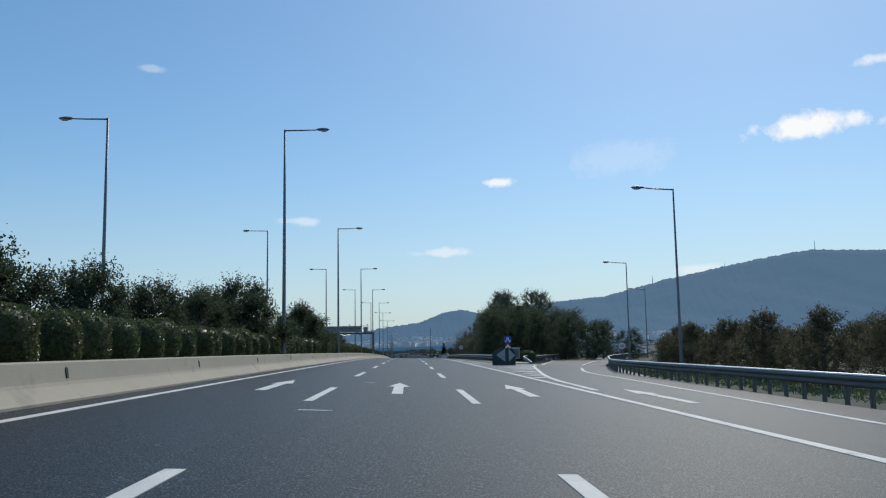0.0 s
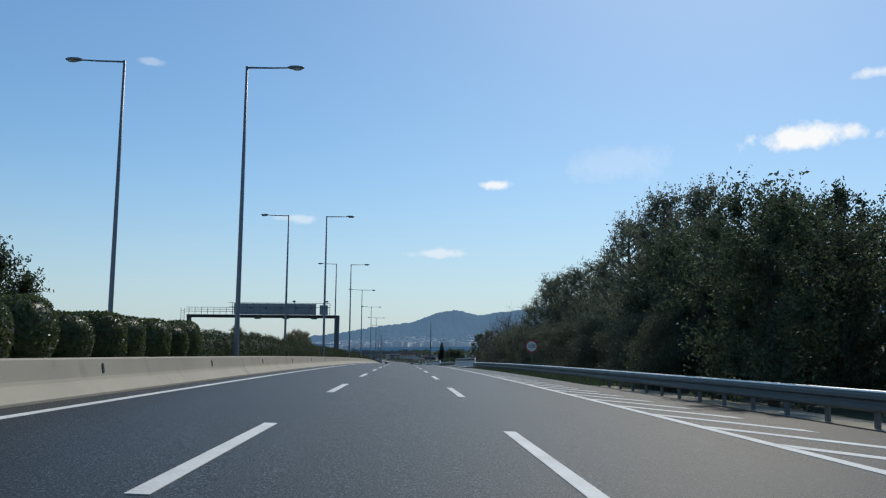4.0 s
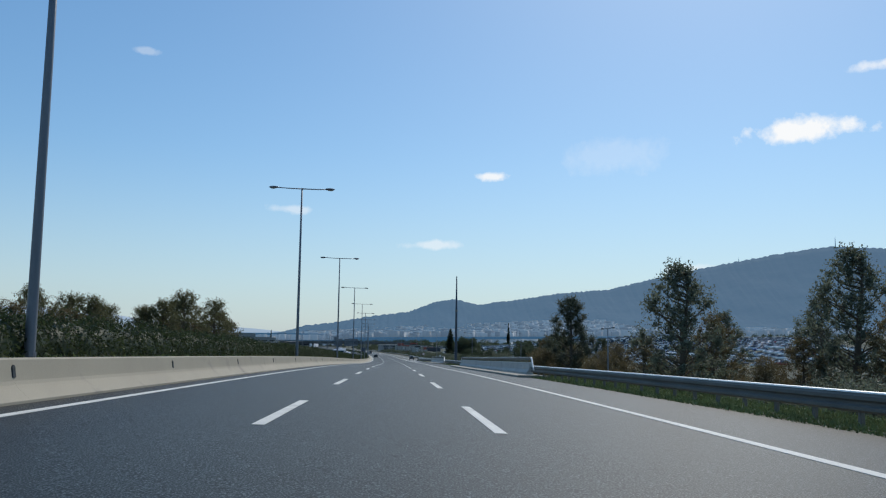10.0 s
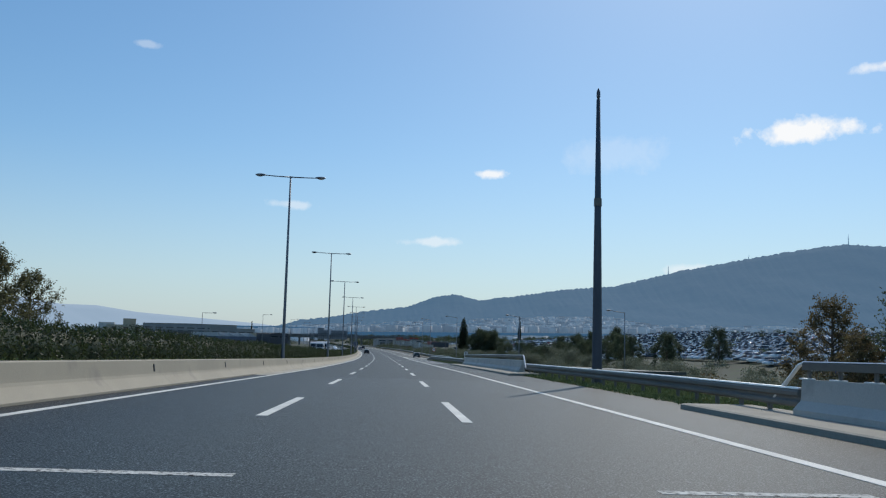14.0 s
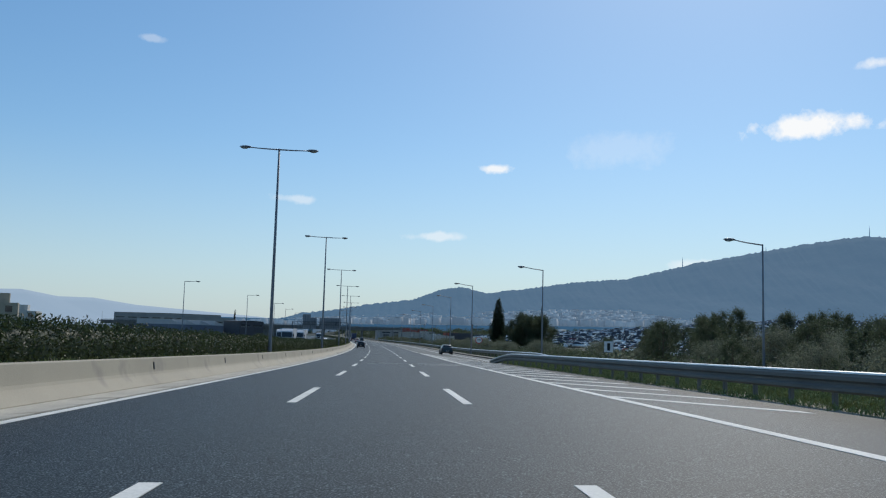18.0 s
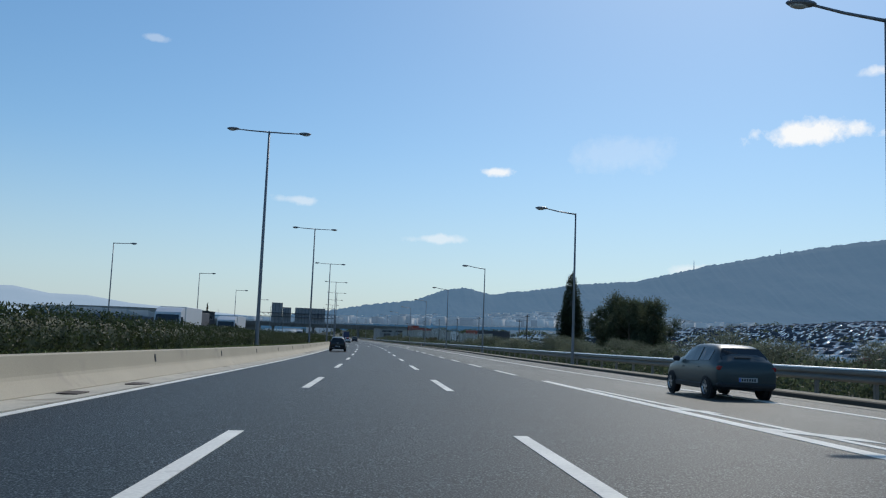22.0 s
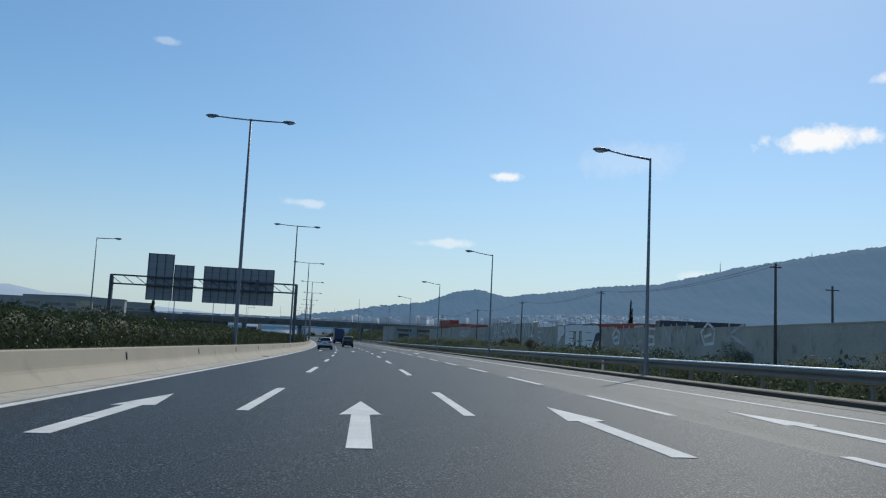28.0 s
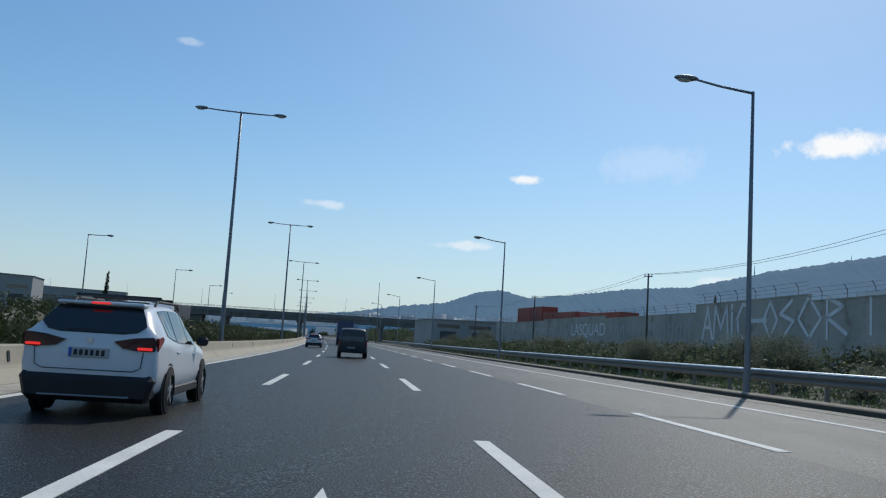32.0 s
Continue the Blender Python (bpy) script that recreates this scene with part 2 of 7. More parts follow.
SIGN_RED = material("sign_red", (0.5, 0.03, 0.03), 0.45, vary=0.05)
SIGN_BLUE = material("sign_blue", (0.02, 0.1, 0.45), 0.45, vary=0.05)
SIGN_BLACK = material("sign_black", (0.015, 0.015, 0.015), 0.5, vary=0.05)
LENS = material("lamp_lens", (0.5, 0.5, 0.47), 0.25, vary=0.05)
# kerb concrete darkened to carry the shade on its road-side face
SHADED_KERB = material("shaded_kerb", (0.09, 0.08, 0.065), 0.9, vary=0.25, scale=1.4, fine=20, bump=0.3, spec=0.2)
DUST = material("dusty_verge", (0.3, 0.26, 0.19), 0.95, vary=0.25, scale=1.5, fine=12, bump=0.4, spot_colour=(0.16, 0.17, 0.08), spot_at=0.55)
SOIL = material("dry_soil", (0.23, 0.19, 0.13), 0.95, vary=0.25, scale=3, fine=12, bump=0.4)
GROUND = material("rough_ground", (0.066, 0.07, 0.042), 0.95, vary=0.3, scale=14, fine=3, bump=0.3, spot_colour=(0.06, 0.08, 0.035), spot_at=0.52)
def leafy(name, colour, through_light=0.5, rough=0.62, spec=0.3, **kw):
    """Leaves, which let part of the light through."""
    m = material(name, colour, rough, spec=spec, **kw)
    n, l = m.node_tree.nodes, m.node_tree.links
    b = n["Principled BSDF"]
    tr, mx = n.new("ShaderNodeBsdfTranslucent"), n.new("ShaderNodeMixShader")
    src = b.inputs["Base Color"].links[0].from_socket
    l.new(src, tr.inputs["Color"])
    mx.inputs[0].default_value = through_light
    l.new(b.outputs[0], mx.inputs[1])
    l.new(tr.outputs[0], mx.inputs[2])
    l.new(mx.outputs[0], n["Material Output"].inputs["Surface"])
    return m


GRASS = material("verge_grass", (0.19, 0.22, 0.075), 0.9, vary=0.3, scale=2, fine=9, island=0.35)
LEAF_HEDGE = leafy("oleander_leaves", (0.048, 0.066, 0.027), 0.4, rough=0.5, spec=0.22, vary=0.2, scale=1.5, fine=5, island=0.5)
LEAF_CLIP = leafy("clipped_bush_leaves", (0.09, 0.112, 0.04), 0.42, rough=0.42, spec=0.5, vary=0.2, scale=1.5, fine=5, island=0.5)
LEAF_DARK = leafy("dark_leaves", (0.072, 0.092, 0.05), vary=0.2, scale=2, fine=5, island=0.5)
LEAF_OLIVE = leafy("olive_leaves", (0.15, 0.168, 0.115), vary=0.2, scale=2, fine=5, island=0.45)
LEAF_GREY = leafy("grey_green_leaves", (0.105, 0.115, 0.075), rough=0.5, vary=0.2, scale=2, fine=5, island=0.5)
LEAF_GUM = leafy("gum_tree_leaves", (0.135, 0.13, 0.062), vary=0.25, scale=2, fine=5, island=0.5)
LEAF_AUTUMN = leafy("autumn_leaves", (0.14, 0.112, 0.055), vary=0.25, scale=2, fine=5, island=0.5)
LEAF_DRY = leafy("dry_green_leaves", (0.105, 0.1, 0.055), vary=0.25, scale=2, fine=5, island=0.5)
LEAF_PINE = leafy("pine_needles", (0.045, 0.058, 0.03), vary=0.2, scale=2, fine=5, island=0.45)
BARK = material("bark", (0.11, 0.085, 0.06), 0.9, vary=0.25, scale=0.6, fine=14, bump=0.5)
TIMBER = material("weathered_timber", (0.1, 0.085, 0.07), 0.85, vary=0.2, scale=0.6, fine=14)


# ---------------------------------------------------------------- building blocks
def raw(name, verts, faces, mat=None, parent=None, smooth=False, label="", mats=None, idx=None):
    me = bpy.data.meshes.new(name)
    me.from_pydata([tuple(v) for v in np.asarray(verts, float).tolist()], [], [tuple(int(i) for i in f) for f in faces])
    for q in mats or [mat]:
        me.materials.append(q)
    if idx is not None:
        me.polygons.foreach_set("material_index", np.asarray(idx, np.int32))
    if smooth:
        me.polygons.foreach_set("use_smooth", np.ones(len(me.polygons), bool))
    me.update()
    ob = new(name, me)
    if parent is not None:
        ob.parent = parent
    if label:
        ob["label"] = label
    return ob


def part(name, bm, mat, parent=None, label="", smooth=False):
    me = bpy.data.meshes.new(name)
    if smooth:
        for f in bm.faces:
            f.smooth = True
    bm.to_mesh(me)
    bm.free()
    me.materials.append(mat)
    ob = new(name, me)
    if parent is not None:
        ob.parent = parent
    if label:
        ob["label"] = label
    return ob


def empty(name, m=None):
    ob = new(name)
    ob.empty_display_size = 0.3
    if m is not None:
        ob.matrix_basis = m
    return ob


def box(sx, sy, sz, x=0, y=0, z=0, bevel=0.0, m=None, bm=None):
    """A bevelled block whose base centre stands at x, y, z."""
    bm = bm or bmesh.new()
    r = bmesh.ops.create_cube(bm, size=1, matrix=(m or Matrix()) @ Matrix.Translation((x, y, z + sz / 2)) @ Matrix.Diagonal((sx, sy, sz, 1)))
    if bevel:
        es = list({e for v in r["verts"] for e in v.link_edges})
        bmesh.ops.bevel(bm, geom=es, offset=bevel, segments=1, affect="EDGES")
    return bm


def tube(path, radii, sides=8, bm=None):
    """A round bar along a path, with a radius at each point and closed ends."""
    bm = bm or bmesh.new()
    path = [Vector(p) for p in path]
    if isinstance(radii, (int, float)):
        radii = [radii] * len(path)
    rings = []
    for i, p in enumerate(path):
        d = (path[min(i + 1, len(path) - 1)] - path[max(i - 1, 0)]).normalized()
        q = d.to_track_quat("Z", "Y")
        rings.append([bm.verts.new(p + q @ Vector((radii[i] * math.cos(2 * math.pi * k / sides), radii[i] * math.sin(2 * math.pi * k / sides), 0))) for k in range(sides)])
    for a, b in zip(rings, rings[1:]):
        for k in range(sides):
            bm.faces.new((a[k], a[(k + 1) % sides], b[(k + 1) % sides], b[k]))
    bm.faces.new(list(reversed(rings[0])))
    bm.faces.new(rings[-1])
    return bm


def disc(radius, depth, sides=24, m=None, bm=None, bevel=0.0):
    bm = bm or bmesh.new()
    bmesh.ops.create_cone(bm, cap_ends=True, segments=sides, radius1=radius, radius2=radius, depth=depth, matrix=m or Matrix())
    return bm


def sweep(name, s0, s1, step, profile, mat, parent=None, shift=None, banked=1.0, close=False, smooth=False, cap=False):
    """A section of (u, z) points carried along the road. shift(s): metres added to u."""
    n = max(2, int(round((s1 - s0) / step)) + 1)
    s = np.linspace(s0, s1, n)
    prof = np.array(profile, float)
    k = len(prof)
    du = shift(s)[:, None] if shift else 0.0
    pts = on_road(np.repeat(s[:, None], k, 1), prof[None, :, 0] + du, prof[None, :, 1], banked).reshape(-1, 3)
    faces = []
    for i in range(n - 1):
        for j in range(k if close else k - 1):
            a, b = i * k + j, i * k + (j + 1) % k
            faces.append((a, b, b + k, a + k))
    if cap and close:
        faces += [tuple(reversed(range(k))), tuple(range((n - 1) * k, n * k))]
    return raw(name, pts, faces, mat, parent, smooth)


def bands(name, quads, mat, parent=None, label=""):
    """Flat painted marks: each a run of road points [(s, u left, u right), ...], 4 to 6 mm thick on the road."""
    verts, faces = [], []
    for run in quads:
        base = len(verts)
        for s, a, b in run:
            for u, z in ((a, 0.002), (a, 0.009), (b, 0.009), (b, 0.002)):
                verts.append(on_road(s, u, z))
        for i in range(len(run) - 1):
            for j in range(3):
                p = base + i * 4 + j
                faces.append((p, p + 1, p + 5, p + 4))
        e = base + (len(run) - 1) * 4
        faces += [(base + 3, base + 2, base + 1, base), (e, e + 1, e + 2, e + 3)]
    return raw(name, verts, faces, mat, parent, label=label)


# ---------------------------------------------------------------- the ground, one sheet to the horizon
def lerp(s, xs, ys):
    return np.interp(s, xs, ys)


def pave_right(s):
    """The right edge of the paved carriageway."""
    return lerp(s, [-80, 0, 20, 42, 58, 74, 78, 90, 140, 170, 480, 500, 520, 530, 560, 600, 1500],
                [11.2, 11.2, 11.4, 12.8, 15.6, 18.5, 10.9, 10.4, 9.3, 9.4, 9.4, 9.4, 9.4, 11.4, 11.6, 11.9, 11.9])


def ground_rel(s, u):
    """Height of the ground over the road's crown."""
    edge = np.where(s < 60, 17.0 + np.clip(s, -200, 60) * 0.08, lerp(s, [60, 100, 140, 170, 530, 1500], [22, 30, 12, 11, 12.5, 13.5]))
    side = lerp(s, [-100, 170, 215, 300, 440, 520, 760, 800, 940, 1000, 1500], [-0.2, -0.3, -2.6, -3.6, -3.2, -0.5, -0.4, 0.7, 0.7, 0.0, 0.0])
    k = np.clip((u - edge) / 9.0, 0, 1)
    right = -0.3 + (side + 0.3) * k * k * (3 - 2 * k)
    b = np.clip((u - 32) / 30, 0, 1)
    right = right + b * b * (3 - 2 * b) * lerp(s, [600, 640, 770, 860, 960, 1060, 1500], [0, 0.2, 1.9, 2.0, 2.2, 3.0, 5.0])
    right = right + np.clip(u - 52, 0, 150) * 0.06 * lerp(s, [440, 520, 880, 990], [0, 1, 1, 0])
    right = right + np.clip(u - 60, 0, 1500) * 0.018 - np.clip(u - 900, 0, 3000) * 0.01
    left = -0.3 - 1.2 * np.clip((-u - 34) / 20, 0, 1) - np.clip(-u - 200, 0, 1500) * 0.004
    out = np.where(u > 0, right, left)
    bank = np.interp(s, KNOT, BANK) * 0.01 * np.clip(u, -30, 16) * np.clip(1 - (abs(u) - 20) / 30, 0, 1)
    return out + bank


def su_of(x, y):
    s = y.copy()
    for _ in range(6):
        cx, cy, _z = crown(s)
        h = heading(np.clip(s, GRID[0], GRID[-1]))
        s = s - (x - cx) * np.sin(h) + (y - cy) * np.cos(h)
    cx, cy, _z = crown(s)
    h = heading(np.clip(s, GRID[0], GRID[-1]))
    return s, (x - cx) * np.cos(h) + (y - cy) * np.sin(h)


def ground_z(x, y):
    s, u = su_of(np.asarray(x, float), np.asarray(y, float))
    z = crown(s)[2] + ground_rel(s, u)
    far = np.clip((np.asarray(y) - 1350) / 2200, 0, 1)
    return z + far * far * 40 * np.clip((np.asarray(x) + 900) / 900, 0, 1)


def axis(*runs):
    return np.unique(np.concatenate([np.arange(a, b + 1e-6, st) for a, b, st in runs]))


_xs = axis((-4200, -1000, 400), (-1000, -200, 80), (-200, -40, 14), (-40, 60, 2.5), (60, 200, 14), (200, 1000, 80), (1000, 4200, 400))
_ys = axis((-900, -100, 100), (-100, 1150, 8), (1150, 1600, 30), (1600, 4900, 150))
_mx, _my = np.meshgrid(_xs, _ys)
_mz = ground_z(_mx.ravel(), _my.ravel())
_n = len(_xs)
_f = [(j * _n + i, j * _n + i + 1, (j + 1) * _n + i + 1, (j + 1) * _n + i) for j in range(len(_ys) - 1) for i in range(_n - 1)]
ground = raw("ground", np.stack([_mx.ravel(), _my.ravel(), _mz], -1), _f, GROUND, smooth=True)
tagged(ground, "rough dry ground with scrub and patchy grass", "ground", kind="structure")


# ---------------------------------------------------------------- the carriageways
def strip(name, s0, s1, step, left, right, mat, z=0.0, parent=None, columns=6, depth=0.35):
    """A paved slab between two edges that are functions of s, with a skirt that goes into the ground."""
    n = int((s1 - s0) / step) + 1
    s = np.linspace(s0, s1, n)
    a, b = left(s), right(s)
    cols = [(a, -depth)] + [(a + (b - a) * k / columns, 0.0) for k in range(columns + 1)] + [(b, -depth)]
    pts = np.stack([on_road(s, u, z + dz) for u, dz in cols], 1).reshape(-1, 3)
    k = len(cols)
    fs = [(i * k + j, i * k + j + 1, (i + 1) * k + j + 1, (i + 1) * k + j) for i in range(n - 1) for j in range(k - 1)]
    fs += [tuple(range(k)), tuple(reversed(range((n - 1) * k, n * k)))]
    return raw(name, pts, fs, mat, parent)


def const(v):
    return lambda s: np.full(np.shape(s), float(v))


road = strip("road", -58, 395.98, 4, const(-6.6), pave_right, ASPHALT)
tagged(road, "dark grey asphalt motorway carriageway with white lane markings", "road", kind="structure")
road_dark = strip("road", 396.02, 1440, 4, const(-6.6), lambda s: np.where(s < 528, pave_right(s), 5.7), ASPHALT_DARK)
tagged(road_dark, "darker asphalt of the motorway with white lane markings", "road", kind="structure")
merge = strip("road_merge_lane", 528, 1440, 4, const(5.7), pave_right, ASPHALT_OLD)
tagged(merge, "paler worn asphalt of the added slow lane", "road", kind="structure")


def opp_near(s):
    return lerp(s, [-60, 40, 240, 280, 1500], [-19.2, -18.6, -11.0, -10.7, -10.7])


opposite = strip("road_opposite", -58, 1440, 6, lambda s: opp_near(s) - 15.0, opp_near, ASPHALT, z=-0.05)
tagged(opposite, "asphalt carriageway of the opposite direction beyond the hedge", "road", kind="structure")
ramp_left = lambda s: lerp(s, [76, 81, 95, 110, 130, 160], [12.0, 12.9, 15.4, 19.5, 26, 37])
ramp_right = lambda s: lerp(s, [76, 80, 96, 127, 160], [18.3, 19.3, 23.5, 34.8, 47])
ramp = strip("road_exit_ramp", 76, 160, 4, ramp_left, ramp_right, ASPHALT_OLD, z=-0.012)
tagged(ramp, "asphalt exit ramp curving away to the right", "road", kind="structure")
onramp = strip("road_entry_ramp", 440, 530, 4, lambda s: lerp(s, [440, 500, 527, 530], [26, 15.5, 10.2, 9.4]), lambda s: lerp(s, [440, 500, 527, 530], [32, 20, 12.6, 11.5]), ASPHALT_OLD, z=-0.015)
tagged(onramp, "asphalt entry ramp joining the motorway", "road", kind="structure")

# lane lines
PITCH, DASH, FIRST = 17.46, 6.73, 0.62


def dashes(u, first, pitch, length, s_from, s_to, parent):
    k = math.ceil((s_from - first) / pitch)
    while first + k * pitch < s_to:
        a = first + k * pitch
        bands("lane_dash", [[(a + length * q, u - 0.1, u + 0.1) for q in (0, 0.5, 1)]], PAINT, parent)
        k += 1


dashes(-1.875, FIRST, PITCH, DASH, -50, 1250, road)
dashes(1.875, FIRST, PITCH, DASH, -50, 1250, road)
dashes(5.82, 590.05, 11.6, 5.95, 589, 1200, merge)


def line(name, s0, s1, uf, half, mat=PAINT, parent=road, step=4.0):
    n = max(2, int((s1 - s0) / step) + 1)
    return bands(name, [[(s, float(uf(s)) - half, float(uf(s)) + half) for s in np.linspace(s0, s1, n)]], mat, parent)


line("edge_line", -56, 1300, lambda s: lerp(s, [-60, 380, 430, 1500], [-5.66, -5.65, -5.49, -5.49]), 0.1)
line("edge_line", -56, 535, lambda s: 5.86, 0.12)
line("edge_line", 535, 585, lambda s: 6.0, 0.14, parent=merge)
line("edge_line", 545, 580, lambda s: lerp(s, [545, 580], [6.9, 6.32]), 0.08, parent=merge)
line("edge_line", 526, 1300, lambda s: lerp(s, [526, 545, 600, 1500], [9.6, 9.95, 9.55, 9.45]), 0.1, parent=merge)
# exit ramp lines and the hatched gore
gore = lambda s: lerp(s, [-56, 10, 25, 36, 45, 56, 71, 81, 95, 120], [6.15, 6.2, 6.3, 6.65, 7.6, 9.0, 10.9, 13.0, 15.6, 21.0])
ramp_line = lambda s: lerp(s, [-56, 14, 23, 42, 46, 52.3, 58, 67.6, 75.7, 88, 100, 120, 130], [8.9, 8.9, 9.6, 10.75, 10.85, 11.4, 12.45, 14.35, 15.9, 19.1, 22.4, 29.0, 32.6])
line("edge_line", 26, 75, gore, 0.12)
line("edge_line", 77, 120, lambda s: float(gore(s)) + 0.35, 0.1, parent=ramp)
line("edge_line", -56, 74, ramp_line, 0.1)
line("edge_line", 78, 128, ramp_line, 0.1, parent=ramp)


def slanted(s0, u0, s1, u1, wide, parent=road, mat=PAINT, name="hatch_bar", top=0.008):
    """A bar between two road points, as wide along s as given."""
    vs = [on_road(a, b, z) for a, b in ((s0, u0), (s0 + wide, u0), (s1 + wide, u1), (s1, u1)) for z in (0.001, top)]
    return raw(name, vs, [(1, 3, 5, 7), (0, 1, 7, 6), (2, 3, 1, 0), (4, 5, 3, 2), (6, 7, 5, 4)], mat, parent)


# chevrons of the exit gore, their points towards the traffic
for k in range(11):
    s = 37.8 + 3.72 * k
    uv = float(lerp(s, [37.8, 45, 63.6, 67.7, 76], [6.32, 6.75, 7.69, 8.26, 9.0]))
    slanted(s, uv, s + 2.1 * (uv - 5.98), 5.98, 0.62)
    reach = 0.0
    while reach < 4 and uv + reach < float(gore(s + 1.42 * reach)) - 0.1:
        reach += 0.05
    slanted(s + 0.02, uv - 0.03, s + 1.42 * reach, uv + reach, 1.15)
for k in range(26):
    s = 78 + k * 3.3
    out_u = 8.7 - k * 0.06
    slanted(s, 6.0, s - 3.4 if s > 90 else s - 2.0, out_u, 0.7)
for k in range(-10, 13):
    s = 519.35 + 4.4 * k
    out_u = float(lerp(s, [470, 522, 529, 532, 575], [8.7, 8.8, 9.7, 9.4, 6.5]))
    slanted(s, 6.0, s - 1.85 * (out_u - 6.0), out_u, 0.75, road if s < 526 else merge)


def arrow(s, u, side=0, mat=PAINT):
    """A painted lane arrow; side -1 or 1 skews its shaft a little."""
    pts = [(0, -0.15 + 0.06 * side), (4.4, -0.15), (4.3, -0.34), (7.5, 0), (4.5, 0.34), (4.4, 0.15), (0, 0.15 + 0.06 * side)]
    top = [on_road(s + a, u + b, 0.009) for a, b in pts]
    low = [on_road(s + a, u + b, 0.002) for a, b in pts]
    n = len(pts)
    return raw("lane_arrow", top + low, [tuple(range(n))] + [(i, i + n, (i + 1) % n + n, (i + 1) % n) for i in range(n)], mat, road)


for s0 in (21.7, 711.8, 799.3):
    arrow(s0, 0.05)
    arrow(s0 + 0.8, -3.75, 1)
    arrow(s0 - 0.2, 3.75, -1)
arrow(19.9, 7.5, -1)
for s0 in (711.8, 799.5):
    arrow(s0, 7.55, -1)
slanted(556, 7.6, 560, 7.6, 2.2, merge, name="lane_arrow")
# faded remains of old marks across the lanes
rw = random.Random(12)
for a, b, c, d, w in ((518.1, 2.45, 517.9, 4.7, 0.16), (517.6, 4.5, 515.5, 5.7, 0.3), (516.5, 2.3, 516.1, 4.9, 0.2), (515.1, 2.0, 515.2, 6.0, 0.22), (514.5, 0.75, 514.7, 5.3, 0.2),
                      (513.7, 2.85, 513.6, 4.85, 0.2), (512.2, 2.8, 511.6, 4.4, 0.45), (516.0, -1.6, 515.9, 1.3, 0.13), (515.9, 1.1, 513.8, 1.45, 0.35), (514.8, -1.2, 514.8, 1.1, 0.16),
                      (511.5, 4.4, 511.4, 8.6, 0.5), (514.4, 6.2, 511.8, 8.3, 0.3), (15.3, -1.75, 15.3, -1.1, 0.22), (28.9, -1.2, 28.9, -0.8, 0.2), (522.0, 2.9, 521.8, 3.5, 0.2), (519.8, -0.3, 519.6, 0.1, 0.25)):
    pieces = max(2, int(math.hypot(c - a, d - b) / 0.55))
    for k in range(pieces):
        f, g = k / pieces, (k + 1) / pieces - 0.02 * rw.random()
        j = rw.uniform(-0.05, 0.05)
        slanted(a + (c - a) * f + j, b + (d - b) * f, a + (c - a) * g + j * 0.3, b + (d - b) * g, w * rw.uniform(0.7, 1.15), mat=OLD_PAINT, name="worn_mark", top=0.0045)
# bridge joints across the lanes
for off, wide, mat in ((-0.2, 0.15, OLD_PAINT), (-0.04, 0.1, SIGN_BLACK), (0.07, 0.15, OLD_PAINT)):
    slanted(329.9 + off, -5.5, 330.3 + off, 8.3, wide, mat=mat, name="bridge_joint", top=0.0045)
for a, b in ((-5.3, -1.0), (3.0, 5.2)):
    slanted(359.5, a, 359.7, b, 0.2, mat=OLD_PAINT, name="bridge_joint", top=0.0045)

# concrete gutter beside the median
gutter = sweep("gutter", 395, 1300, 6, [(-5.62, 0.004), (-5.62, 0.03), (-6.2, 0.012), (-6.62, 0.05), (-6.62, -0.1)], GUTTER)
tagged(gutter, "pale dusty concrete gutter along the median barrier", "gutter", kind="structure")
for c, u in ((576.3, -5.95), (572.4, -6.15), (640.0, -6.1), (633.0, -6.0), (700.0, -6.1), (760.0, -6.1)):
    grate = part("drain_grate", box(0.42, 0.7, 0.02, 0, 0, 0, 0.005), RUST, gutter, "rusty iron drain grate")
    grate.matrix_basis = Matrix.Translation(on_road(c, u, 0.024).tolist()) @ Matrix.Rotation(float(heading(c)), 4, "Z")
line("gutter_joint", 400, 1200, lambda s: -5.98, 0.015, SIGN_BLACK, gutter, 8)

# median barrier: precast lengths
median_barrier = empty("median_barrier")
tagged(median_barrier, "beige precast concrete safety barrier along the median", "barrier", kind="structure")
NJ = [(-6.44, -0.05), (-6.44, 0.05), (-6.5, 0.09), (-6.68, 0.25), (-6.735, 0.31), (-6.77, 0.38), (-6.785, 0.45), (-6.84, 0.765), (-6.87, 0.79), (-7.1, 0.79), (-7.14, 0.76), (-7.3, 0.3), (-7.4, -0.05)]
s = -50.5
while s < 1230:
    sweep("barrier_length", s + 0.002, s + 11.278, 3.8, NJ, CONCRETE, median_barrier, close=True, cap=True)
    s += 11.28
for k in range(93):
    s = -39.2 + 11.28 * k
    p = on_road(s, -6.8, 0.56)
    bm = box(0.03, 0.13, 0.17, 0, 0, -0.12, 0.008)
    disc(0.065, 0.03, 14, Matrix.Translation((0, 0, 0.05)) @ Matrix.Rotation(radians(90), 4, "Y"), bm)
    slot = part("drain_slot", bm, SIGN_BLACK, median_barrier)
    slot.matrix_basis = Matrix.Translation(p.tolist()) @ Matrix.Rotation(float(heading(s)), 4, "Z") @ Matrix.Rotation(radians(-9.5), 4, "Y")

